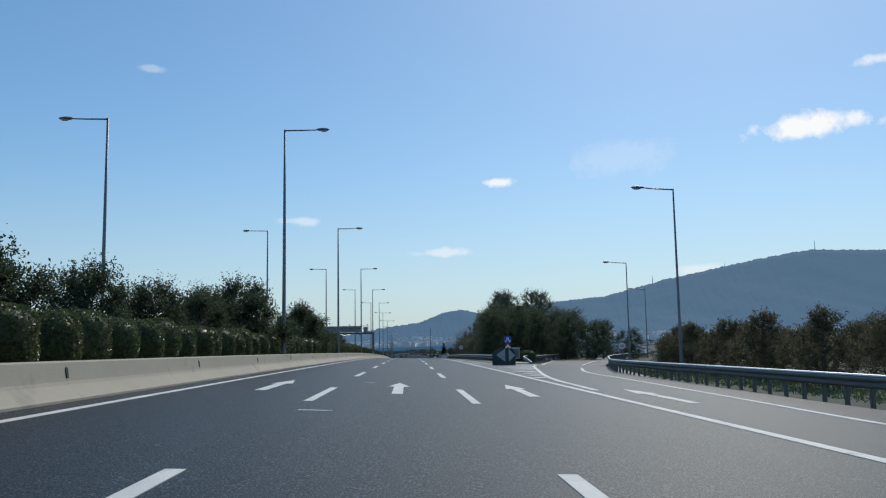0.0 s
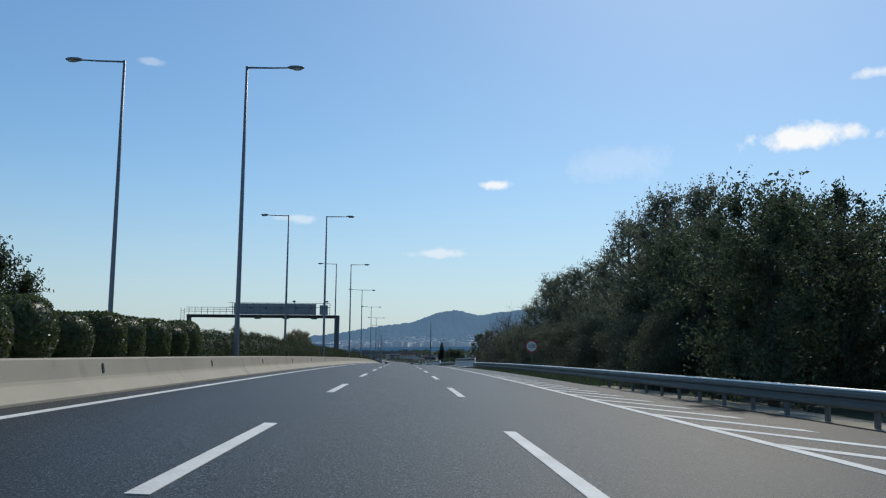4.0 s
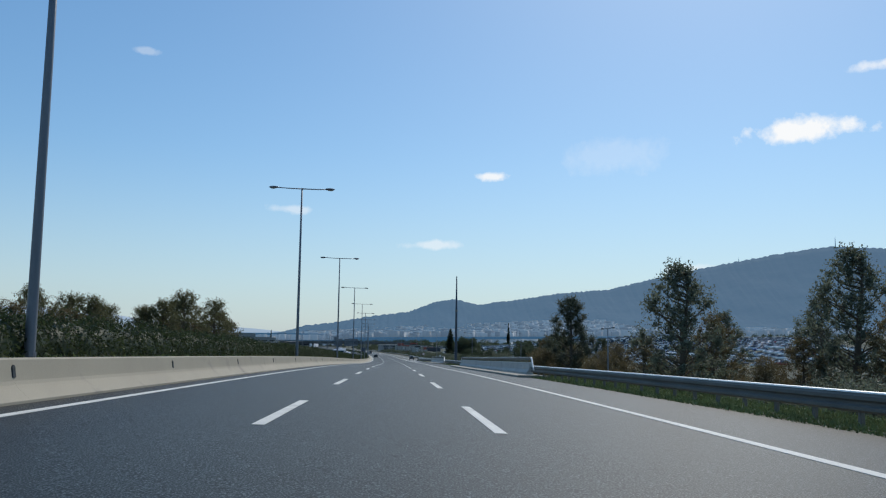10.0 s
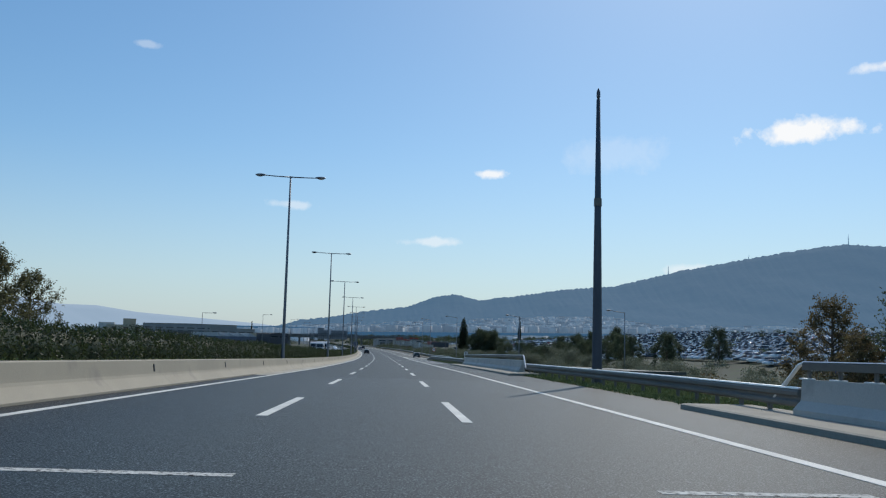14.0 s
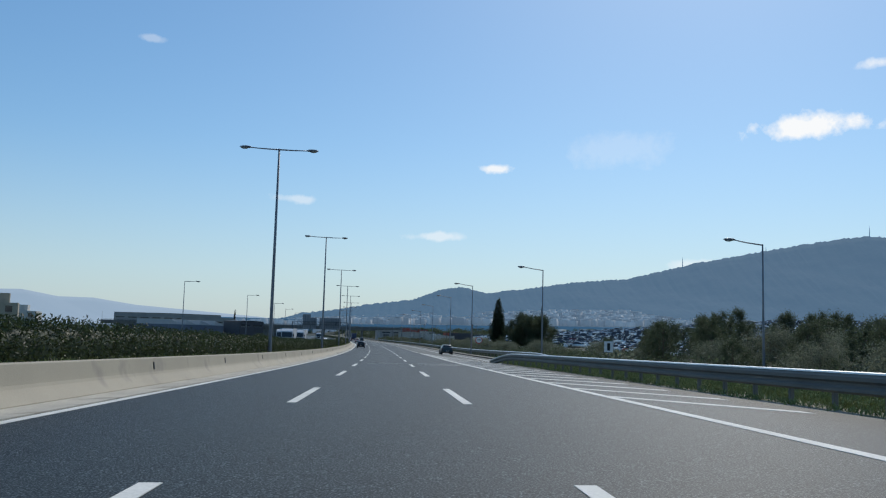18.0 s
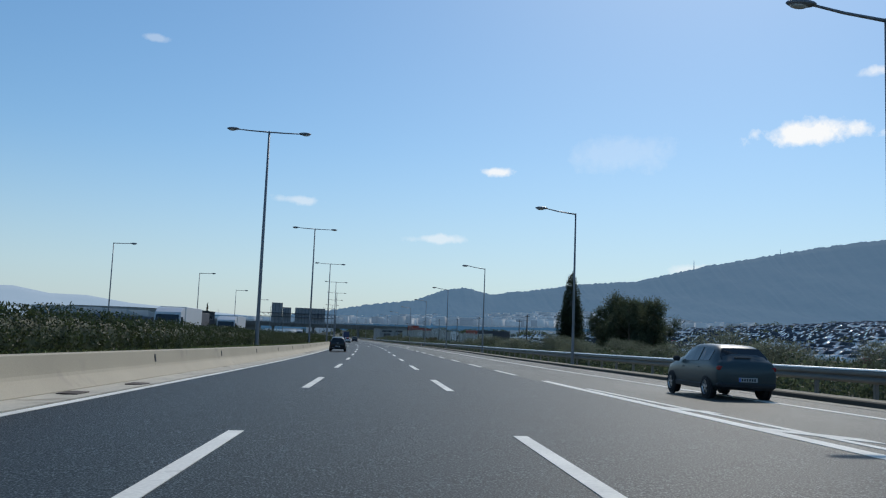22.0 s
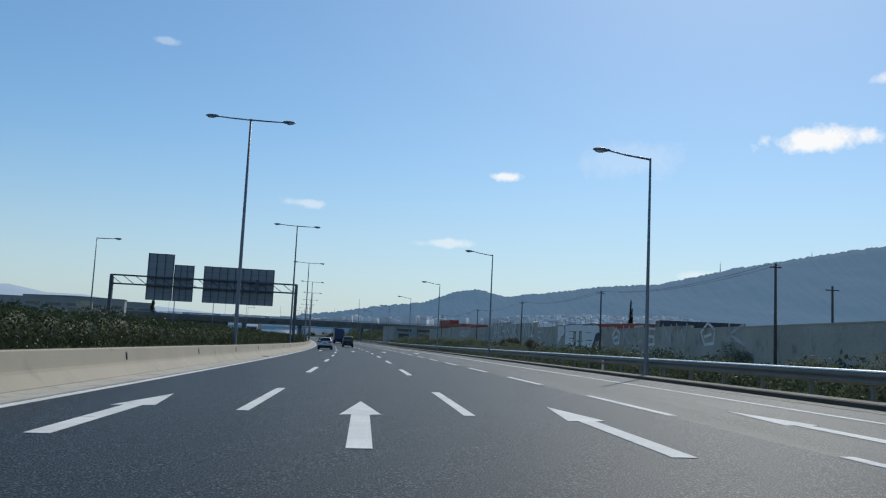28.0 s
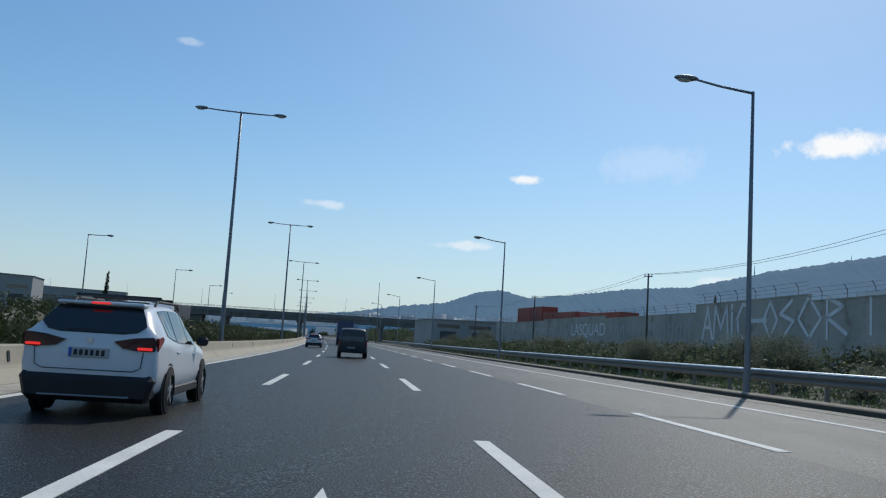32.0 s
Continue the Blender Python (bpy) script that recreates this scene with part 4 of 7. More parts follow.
def tree(kind, seed, h, r, leaf, n=7000, size=0.22, bare=0.25, label=""):
    """A tapered trunk, limbs, and a crown of clumps of leaves with gaps."""
    rng = np.random.default_rng(seed)
    t = empty("shrub" if kind == "shrub" else "tree")
    lean = rng.normal(size=2) * 0.02 * h
    tops = [(0, 0, -0.6), (lean[0] * 0.2, lean[1] * 0.2, h * 0.3), (lean[0] * 0.6, lean[1] * 0.6, h * 0.62), (lean[0], lean[1], h * 0.93)]
    part("trunk", tube(tops, [0.028 * h, 0.02 * h, 0.012 * h, 0.003 * h], 8), BARK, t, smooth=True)
    clumps, limbs = [], bmesh.new()
    count = {"round": 26, "open": 78, "pine": 30, "cypress": 30, "shrub": 20, "bare": 44}[kind]
    for k in range(count):
        f = (k + rng.random() * 0.8) / count
        a = k * 2.399 + rng.normal() * 0.3
        if kind == "cypress":
            z = h * (0.06 + 0.9 * f)
            reach = r * (0.75 * min(1, f * 6) * (1 - f) ** 0.6 + 0.04) * rng.uniform(0.4, 0.9)
            rad = np.array([0.5, 0.5, 1.3]) * r * (0.25 + 0.75 * (1 - f)) * 0.9
        elif kind == "pine":
            z = h * (bare + (1 - bare) * (0.2 + 0.78 * f))
            reach = r * math.sin(math.pi * min(1, 0.25 + 0.75 * (1 - f))) * rng.uniform(0.55, 1.0)
            rad = np.array([1.0, 1.0, 0.5]) * r * rng.uniform(0.26, 0.38)
        elif kind == "shrub":
            z = h * (0.15 + 0.75 * f)
            reach = r * math.sqrt(max(0.05, 1 - f * f)) * rng.uniform(0.2, 0.95)
            rad = np.array([1.0, 1.0, 0.7]) * r * rng.uniform(0.28, 0.42)
        else:
            z = h * (bare + (1 - bare) * f * 0.95)
            taper = 0.35 + 0.65 * math.sin(math.pi * (0.2 + 0.75 * f)) if kind != "open" else 0.2 + 0.85 * math.sin(math.pi * (0.3 + 0.68 * f))
            reach = r * taper * rng.uniform(0.25, 1.0)
            rad = np.array([1.0, 1.0, 0.85]) * r * (rng.uniform(0.14, 0.25) if kind == "open" else rng.uniform(0.28, 0.46))
        c = np.array([math.cos(a) * reach, math.sin(a) * reach, z])
        clumps.append((c, rad))
        if kind != "cypress" or k % 5 == 0:
            z0 = max(0.1 * h, z - reach * rng.uniform(0.5, 0.9))
            zl = min(z0 / h, 0.9)
            mid = Vector((c[0] * 0.55, c[1] * 0.55, z0 + (z - z0) * 0.45))
            tube([(lean[0] * zl, lean[1] * zl, z0), mid, Vector(c.tolist())], [0.006 * h, 0.004 * h, 0.0015 * h], 5, bm=limbs)
            if kind == "bare":
                for _ in range(6):
                    e = Vector(c.tolist()) + Vector((rng.normal(size=3) * r * 0.26).tolist()) + Vector((0, 0, r * 0.16))
                    half = (mid + e) / 2 + Vector((rng.normal(size=3) * 0.14).tolist())
                    tube([mid, half, e], [0.003 * h, 0.0022 * h, 0.0008 * h], 4, bm=limbs)
                    for _ in range(3):
                        tube([half.lerp(e, rng.uniform(0.2, 0.9)), e + Vector((rng.normal(size=3) * r * 0.13).tolist())], [0.0012 * h, 0.0006 * h], 3, bm=limbs)
    part("bough", limbs, BARK, t)
    pts = []
    vol = np.array([np.prod(q) ** 0.66 for _, q in clumps])
    share = (vol / vol.sum() * n).astype(int) + 6
    for (c, rad), m in zip(clumps, share):
        if kind in ("open", "round", "pine"):
            # sprays: leaves along short twigs that rise and spread from the clump's heart
            tw = max(4, m // 12)
            way = ball_points(tw, rng) + np.array([c[0] / r * 0.5, c[1] / r * 0.5, 0.55])
            way /= np.linalg.norm(way, axis=1, keepdims=True)
            far = rng.uniform(0.7, 1.75 if kind == "open" else 1.4, (tw, 1))
            pick = rng.integers(0, tw, m)
            along = rng.uniform(0.0, 1.0, (m, 1)) ** 0.8
            pts.append(c + (way * far)[pick] * along * rad * [1, 1, 1.25] + rng.normal(size=(m, 3)) * size * 0.45)
        else:
            d = ball_points(m, rng) * rng.uniform(0.35, 1.0, (m, 1)) ** 0.6
            pts.append(c + d * rad * (1 + 0.25 * rng.normal(size=(m, 1)) * 0.6))
    pts = np.concatenate(pts)
    v, f = cards(pts, size, rng, 0.25, 0.5)
    quick("crown", v, f, leaf, t)
    return tagged(t, label, "shrub" if kind == "shrub" else "tree")


def plant(proto, places, group="", own_sizes=False):
    """places: s, u, height over the road's crown of the foot (None: on the ground), turn, size."""
    for k, (s, u, z, turn, size) in enumerate(places):
        p = on_road(s, u, 0, 0)
        gz = float(ground_z(np.array([p[0]]), np.array([p[1]]))[0]) - 0.05 if z is None else p[2] + z
        m = Matrix.Translation((p[0], p[1], gz)) @ Matrix.Rotation(radians(turn), 4, "Z") @ Matrix.Scale(size, 4)
        if k == 0:
            proto.matrix_basis = m
            if group:
                tagged(proto, group=group)
        else:
            copy_thing(proto, m @ Matrix.Scale(1 / places[0][4], 4) if own_sizes else m)


def rnd_places(n, s, u, z, size, seed):
    r = np.random.default_rng(seed)
    return [(float(r.uniform(*s)), float(r.uniform(*u)), z, float(r.uniform(0, 360)), float(r.uniform(*size))) for _ in range(n)]


# median trees behind the clipped bushes
plant(tree("round", 11, 4.7, 2.5, LEAF_DARK, 30000, 0.145, 0.1, "leafy dark green tree in the median planting"),
      [(50.4, -9.5, 0.4, 0, 0.98), (4, -10.8, 0.4, 220, 0.68), (12, -10.8, 0.4, 10, 0.7), (21, -10.4, 0.4, 80, 0.72), (28, -10.5, 0.4, 120, 0.74), (35, -10.4, 0.4, 200, 0.74), (42, -10.2, 0.4, 260, 0.74), (47.0, -11.0, 0.4, 35, 0.85), (53, -11.2, 0.4, 300, 0.85), (58.5, -10.4, 0.4, 20, 0.6), (64, -10.4, 0.4, 330, 0.58), (70, -9.9, 0.4, 150, 0.66), (75.4, -9.4, 0.4, 250, 0.98), (79.2, -9.4, 0.4, 40, 0.94), (84, -10.6, 0.3, 190, 0.56), (89.8, -9.7, 0.4, 310, 0.76), (96, -10.2, 0.3, 100, 0.56), (103, -9.8, 0.4, 70, 0.62), (109, -9.8, 0.3, 130, 0.66), (114, -10.0, 0.3, 170, 0.6), (119, -9.8, 0.4, 280, 0.64)], "median trees")

# ---------------------------------------------------------------- trees and shrubs on the right
plant(tree("round", 21, 7.6, 3.4, LEAF_DARK, 26000, 0.16, 0.06, "dense dark evergreen tree in the planting beside the exit"),
      [(128, 13.2, None, 0, 1.0), (134, 18.5, None, 60, 1.08), (126, 19, None, 130, 0.96), (122, 23.5, None, 200, 0.86), (130, 24.5, None, 260, 0.98), (140, 15, None, 300, 1.05), (143, 22, None, 20, 1.05), (118, 26.5, None, 100, 0.7), (126, 29.5, None, 170, 0.74), (120, 32, None, 240, 0.55), (150, 18, None, 45, 1.15), (150, 26, None, 215, 1.1)], "exit planting trees")
plant(tree("open", 22, 9.0, 1.9, LEAF_DARK, 15000, 0.14, 0.06, "slender dark conifer rising over the exit planting"), [(131, 17.6, None, 0, 1.0), (137, 21.5, None, 90, 0.9)], "exit conifers")
plant(tree("open", 23, 10.6, 3.1, LEAF_OLIVE, 26000, 0.13, 0.05, "tall grey-green tree with an open feathery crown"),
      [(158, 18.5, None, 0, 1.12), (146, 17.6, None, 160, 1.02), (152, 17.0, None, 230, 1.08), (165, 18.2, None, 70, 1.12), (174, 18.6, None, 140, 0.95), (163, 24, None, 20, 1.15), (183.4, 18.2, None, 210, 1.0), (191.5, 18.2, None, 280, 1.06), (198, 18.6, None, 330, 0.97), (190, 26, None, 110, 1.0), (205, 18.6, None, 250, 0.7), (203, 16.6, None, 100, 0.82), (194.5, 17.0, None, 60, 1.03), (211, 18.4, None, 190, 0.5), (187, 21.5, None, 75, 1.05), (201, 22.5, None, 15, 0.95), (178, 25, None, 300, 1.05), (150, 24, None, 33, 1.05)], "tall roadside trees")
plant(tree("shrub", 24, 4.6, 2.8, LEAF_GREY, 26000, 0.1, 0.0, "dark bushy roadside shrub"),
      [(152, 15.0, None, 0, 1.05), (160, 14.2, None, 50, 1.0), (168, 14.0, None, 95, 1.0), (176, 14.0, None, 140, 1.0), (184, 14.0, None, 190, 1.05), (192, 14.3, None, 235, 1.1), (200, 14.4, None, 280, 1.22), (204.0, 14.6, None, 320, 1.36), (208, 17.2, None, 15, 0.95), (216, 17.5, None, 66, 0.62), (145, 13.5, None, 200, 0.9), (138, 12.6, None, 80, 0.8), (228, 17, None, 111, 0.7), (212, 23, None, 160, 1.2), (236, 19, None, 250, 0.7)], "roadside shrubs")
plant(tree("shrub", 44, 6.0, 3.2, LEAF_AUTUMN, 20000, 0.12, 0.0, "brownish bushy tree beside the bridge"), [(360, 27.5, None, 0, 1.0), (372, 22, None, 60, 1.05), (378, 28, None, 120, 1.15), (384, 23.5, None, 200, 1.0), (366, 31, None, 260, 1.2), (352, 24.5, None, 300, 0.85), (340, 33, None, 20, 0.9), (318, 31, None, 90, 0.9), (300, 33, None, 160, 0.95)], "brown bushy trees")
plant(tree("bare", 25, 8.4, 4.0, LEAF_AUTUMN, 2600, 0.075, 0.16, "nearly leafless deciduous tree with fine bare twigs"), [(214, 14.6, None, 0, 0.92), (219.5, 15.8, None, 120, 0.9), (211, 17.0, None, 200, 0.88), (224, 14.2, None, 60, 0.72), (230, 19.5, None, 260, 0.7)], "bare trees", True)
plant(tree("open", 26, 8.4, 2.3, LEAF_OLIVE, 15000, 0.14, 0.15, "slender grey-green eucalyptus on lower ground"),
      [(285, 34, None, 0, 1.18), (320, 39.6, None, 90, 1.5), (315, 22.6, None, 95, 1.3), (300, 40, None, 200, 1.15), (352, 41, None, 260, 1.1), (340, 47, None, 20, 1.2)], "eucalyptus trees")
plant(tree("open", 45, 11.4, 2.9, LEAF_GREY, 60000, 0.13, 0.02, "tall dense eucalyptus standing alone beside the bridge"), [(371.5, 26.0, None, 0, 1.22)])
plant(tree("open", 27, 7.6, 2.6, LEAF_AUTUMN, 14000, 0.14, 0.12, "yellowing autumn tree on lower ground"),
      [(326, 23, None, 0, 0.9), (405, 29.0, None, 15, 1.28), (397, 26.3, None, 55, 0.93), (392.5, 32.2, None, 150, 1.0), (386, 30.5, None, 240, 0.9), (331, 31.5, None, 90, 1.35), (311, 38.6, None, 200, 1.4), (310, 44, None, 250, 1.35), (322, 36, None, 300, 1.0), (275, 30, None, 20, 1.0), (292, 28, None, 130, 0.95), (420, 45.5, None, 170, 0.8), (430, 39.4, None, 210, 0.7), (412, 50, None, 310, 0.9), (402, 53, None, 30, 1.0)], "autumn trees")
plant(tree("round", 28, 8.2, 3.3, LEAF_DARK, 24000, 0.17, 0.1, "round dark green tree on the slope"),
      [(396.3, 30.0, None, 0, 1.06), (700, 43.5, None, 60, 1.22), (703, 49, None, 110, 1.14), (699, 40.6, None, 190, 1.02), (707, 45.5, None, 250, 1.05), (696, 46.5, None, 20, 0.95), (580, 40.5, None, 140, 0.6), (571, 45.5, None, 330, 0.6), (549, 42, None, 300, 0.62), (540, 46, None, 200, 0.66), (526, 44, None, 260, 0.6), (562, 52, None, 10, 0.62), (600, 47, None, 70, 0.5), (600, 58, None, 15, 0.84), (612, 62, None, 75, 0.9), (622, 69, None, 135, 0.98), (633, 61, None, 195, 0.84), (648, 85, None, 255, 1.05), (560, 60, None, 315, 0.8), (545, 58, None, 45, 0.76), (532, 62, None, 105, 0.78), (575, 64, None, 165, 0.84), (588, 66, None, 225, 0.88), (516, 56, None, 285, 0.8), (524, 70, None, 300, 0.85), (701, 47.5, None, 15, 1.12), (693.5, 47.5, None, 230, 1.1), (693, 43.2, None, 290, 1.12)], "dark slope trees")
plant(tree("shrub", 29, 2.4, 2.2, LEAF_OLIVE, 9000, 0.095, 0.0, "low grey-green scrub bush on the verge"),
      rnd_places(46, (532, 770), (17.5, 32), None, (0.6, 1.15), 1) + rnd_places(20, (775, 835), (16, 26), None, (0.28, 0.45), 12) + rnd_places(34, (835, 960), (16.5, 27), None, (0.45, 0.75), 2) + rnd_places(36, (385, 530), (22, 40), None, (0.9, 1.5), 3) + rnd_places(22, (255, 330), (17, 30), None, (0.9, 1.5), 4) + rnd_places(14, (960, 1060), (18, 40), None, (0.8, 1.4), 7), "scrub bushes")
plant(tree("shrub", 30, 3.4, 2.2, LEAF_DRY, 9000, 0.12, 0.0, "brownish scrub bush with dry leaves"),
      rnd_places(16, (-40, 78), (20, 30), None, (0.85, 1.2), 5) + rnd_places(22, (58, 108), (30, 46), None, (0.85, 1.25), 6) + rnd_places(10, (800, 900), (20, 26), None, (0.35, 0.7), 8), "dry scrub bushes")
plant(tree("open", 31, 3.8, 1.9, LEAF_DRY, 11000, 0.11, 0.05, "young dark tree beside the exit ramp"), [(60, 21.0, None, 0, 0.95), (66, 22.6, None, 60, 1.0), (73, 24.2, None, 130, 1.0), (81, 26.4, None, 200, 0.95), (52, 20.4, None, 250, 1.0), (44, 19.5, None, 290, 1.05), (36, 18.8, None, 340, 1.0), (88, 29.5, None, 20, 0.95)], "ramp side trees")
plant(tree("cypress", 32, 15.8, 3.4, LEAF_PINE, 40000, 0.24, 0.02, "tall dark pointed cypress"), [(710.9, 37.8, None, 0, 1.0)])
plant(tree("cypress", 33, 12, 1.1, LEAF_PINE, 4000, 0.3, 0.02, "slim dark cypress beyond the far carriageway"), [(1105, -75, None, 0, 1.75), (1180, 190, None, 200, 1.3)], "far cypresses")
# island bushes, clipped
for k in range(11):
    copy_thing(BUSHES[k % 3], spot(99 + 2.4 * (k % 6), 12.4 + 1.5 * (k // 6) + 0.1 * k if k > 5 else 10.9 + 0.34 * k, -0.2, 31 * k, 0.6, 0.82 + 0.06 * (k % 4)))
# trees on the left, past the far carriageway
plant(tree("open", 34, 8.2, 3.0, LEAF_GUM, 16000, 0.15, 0.12, "grey-green eucalyptus past the far carriageway"),
      [(319, -42, None, 0, 1.22), (397, -36, None, 70, 1.24), (422, -36, None, 140, 1.28), (384, -36, None, 33, 1.0), (441, -36.5, None, 222, 0.95), (433, -37, None, 11, 1.12), (409, -40, None, 230, 1.2), (335, -45, None, 300, 0.85), (312, -47, None, 20, 0.8), (378, -44, None, 190, 0.95), (388, -46, None, 120, 1.0), (436, -40, None, 250, 0.95), (355, -44, None, 15, 1.0), (366, -41, None, 99, 0.95), (372, -46, None, 142, 1.05), (383, -38, None, 266, 0.9), (402, -44, None, 310, 1.05), (430, -46, None, 205, 1.0), (446, -44, None, 60, 0.95)], "left eucalyptus trees")
plant(tree("round", 35, 6.6, 2.8, LEAF_AUTUMN, 13000, 0.16, 0.1, "yellow-brown tree past the far carriageway"),
      [(345, -42, None, 0, 1.1), (362, -45, None, 90, 1.05), (428, -43, None, 160, 1.0), (402, -36, None, 220, 1.05), (415, -45, None, 280, 1.1), (352, -38, None, 40, 0.9)], "left autumn trees")
plant(tree("round", 36, 6.0, 3.4, LEAF_DARK, 7000, 0.24, 0.06, "dark bushy tree past the far carriageway"),
      [(640, -44, None, 0, 0.62), (632, -47, None, 80, 0.7), (700, -50, None, 150, 0.8), (967, -55.5, None, 200, 1.75), (972, -60, None, 260, 1.4), (560, -60, None, 300, 0.8), (600, -70, None, 60, 1.0), (740, -72, None, 10, 1.0), (470, -58, None, 80, 1.0), (860, -60, None, 210, 0.9), (900, -66, None, 130, 1.0), (760, -39, None, 330, 0.9)], "left dark trees")


def scatter_band(name, label, s, u, n, mat, seed, size=(1.5, 4.0), leaf=0.5):
    """Distant scrub and tree tops as loose heaps of leaves on the ground."""
    rng = np.random.default_rng(seed)
    cs, cu = rng.uniform(*s, n), rng.uniform(*u, n)
    c = on_road(cs, cu, 0, 0)
    c[:, 2] = ground_z(c[:, 0], c[:, 1])
    h = rng.uniform(*size, n)
    m = 130
    d = ball_points(n * m, rng) * rng.uniform(0.5, 1.0, (n * m, 1))
    d[:, 2] = abs(d[:, 2])
    p = np.repeat(c, m, 0) + d * np.repeat(h, m)[:, None] * [0.8, 0.8, 1.0]
    v, f = cards(p, leaf, rng, 0.0, 0.7)
    return tagged(quick(name, v, f, mat), label, "trees", kind="stuff")


scatter_band("far_scrub", "distant dark scrub and trees right of the motorway", (480, 1500), (42, 330), 420, LEAF_DARK, 1, (1.2, 3.2))
scatter_band("far_woods", "distant tree belts in the valley", (1150, 2300), (-900, -42), 1300, LEAF_DARK, 2, (3.0, 7.0), 1.1)
scatter_band("far_woods", "distant tree belts beside the motorway", (1150, 2300), (24, 700), 1100, LEAF_DARK, 5, (3.0, 7.0), 1.1)
scatter_band("bridge_scrub", "dark trees behind the overpass past the far carriageway", (1114, 1190), (-170, -38), 190, LEAF_DARK, 12, (3.0, 6.5), 0.5)
scatter_band("bridge_scrub", "dark trees and scrub behind the overpass", (1114, 1190), (18, 75), 140, LEAF_DARK, 13, (3.0, 6.5), 0.5)
scatter_band("valley_woods", "dark tree belt between the yard and the town", (1010, 1180), (60, 300), 260, LEAF_DARK, 14, (2.0, 4.6), 0.45)
scatter_band("far_left_scrub", "distant dark scrub left of the motorway", (250, 1300), (-300, -48), 520, LEAF_DARK, 3, (1.2, 3.6))
scatter_band("lower_scrub", "scrub on the lower ground beside the bridges", (235, 520), (16, 70), 260, LEAF_OLIVE, 4, (0.8, 2.2), 0.3)
scatter_band("roadside_scrub", "dense dark scrub behind the roadside guard rail", (458, 790), (15.6, 21.5), 820, LEAF_DARK, 7, (0.7, 1.55), 0.16)
scatter_band("roadside_scrub", "dense dark green scrub on the slope beside the motorway", (470, 790), (19, 36), 700, LEAF_DARK, 8, (1.0, 2.1), 0.22)
scatter_band("roadside_scrub", "low scrub before the yard wall", (785, 835), (15.6, 25.5), 260, LEAF_OLIVE, 9, (0.4, 0.85), 0.14)
scatter_band("roadside_scrub", "dark scrub before the yard wall", (835, 960), (15.8, 25.0), 620, LEAF_DARK, 10, (0.7, 1.7), 0.2)


def topped(s, u, top, full=9.0):
    """A place whose tree ends at the given height over the road."""
    g = float(ground_rel(np.array([float(s)]), np.array([float(u)]))[0])
    return (s, u, None, (s * 37 + u * 91) % 360, max(0.2, (top - g) / full))


plant(tree("round", 37, 8.2, 3.4, LEAF_DARK, 16000, 0.17, 0.04, "broad dark tree in the scrub beside the entry ramp"),
      [topped(530, 25.5, 4.6), topped(526, 28.5, 4.9), topped(537, 27.5, 4.7), topped(514, 31, 4.3), topped(511, 35, 4.4), topped(533, 43, 5.4), topped(528, 47, 5.6), topped(500, 27, 3.4), topped(506, 22, 2.6), topped(545, 33, 4.6), topped(566, 30, 3.4), topped(490, 24, 2.8)], "entry ramp trees", True)
scatter_band("dry_scrub", "dry brown scrub on the lower ground beside the bridges", (235, 480), (18, 90), 170, LEAF_AUTUMN, 6, (0.8, 2.4), 0.3)


def tufts(name, label, s, u, n, seed, size=0.16, mat=GRASS, over=None):
    rng = np.random.default_rng(seed)
    cs, cu = rng.uniform(*s, n), rng.uniform(*u, n)
    c = on_road(cs, cu, 0, 0)
    if over is None:
        c[:, 2] = ground_z(c[:, 0], c[:, 1])
    else:
        c = on_road(cs, cu, over)
    p = np.repeat(c, 4, 0) + rng.normal(size=(n * 4, 3)) * [0.08, 0.08, 0.05] + [0, 0, 0.05]
    v, f = cards(p, size, rng, -1.5, 0.2)
    return tagged(quick(name, v, f, mat), label, "grass", kind="stuff")


tufts("verge_grass", "short green grass on the verge behind the guard rail", (140, 213), (9.35, 12.6), 16000, 11, over=-0.03)
tufts("verge_grass", "short green grass on the verge behind the guard rail", (251, 309), (9.35, 12.4), 12000, 12, over=-0.03)
tufts("verge_grass", "short green grass on the verge behind the guard rail", (371, 412), (9.35, 12.4), 9000, 13, over=-0.03)
tufts("verge_grass", "short green grass on the verge behind the guard rail", (457, 527), (9.6, 13.2), 16000, 14, over=-0.03)
tufts("verge_grass", "rough dry grass behind the guard rail", (540, 940), (13.4, 19), 22000, 15, 0.24)
tufts("verge_grass", "grass behind the ramp's guard rail", (10, 90), (15.5, 26), 9000, 16, 0.2)
tufts("median_grass", "thin dry grass on the median soil", (128, 900), (-8.0, -7.22), 16000, 17, 0.12, over=0.66)
tufts("median_grass", "green grass along the top of the median barrier", (590, 680), (-7.9, -7.22), 9000, 18, 0.14, over=0.66)

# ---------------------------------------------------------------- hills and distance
# emission colours that stand in for haze before far surfaces
HAZE_GLOW = {"hill": (0.05, 0.135, 0.255), "far": (0.32, 0.45, 0.60), "town": (0.085, 0.135, 0.205)}


def haze_painted(name, colour, glow, vary=0.25, scale=60.0, island=0.0, strength=1.0):
    """A far-off surface with the air's haze put into the material as a bluish glow."""
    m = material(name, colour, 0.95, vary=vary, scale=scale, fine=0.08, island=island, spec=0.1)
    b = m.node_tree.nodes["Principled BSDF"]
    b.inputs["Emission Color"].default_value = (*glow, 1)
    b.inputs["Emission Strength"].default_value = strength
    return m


HILL = haze_painted("hazed_hill_forest", (0.025, 0.03, 0.022), HAZE_GLOW["hill"], 0.3, 90)
FAR_HILL = haze_painted("hazed_far_hill", (0.1, 0.1, 0.1), HAZE_GLOW["far"], 0.1, 400)


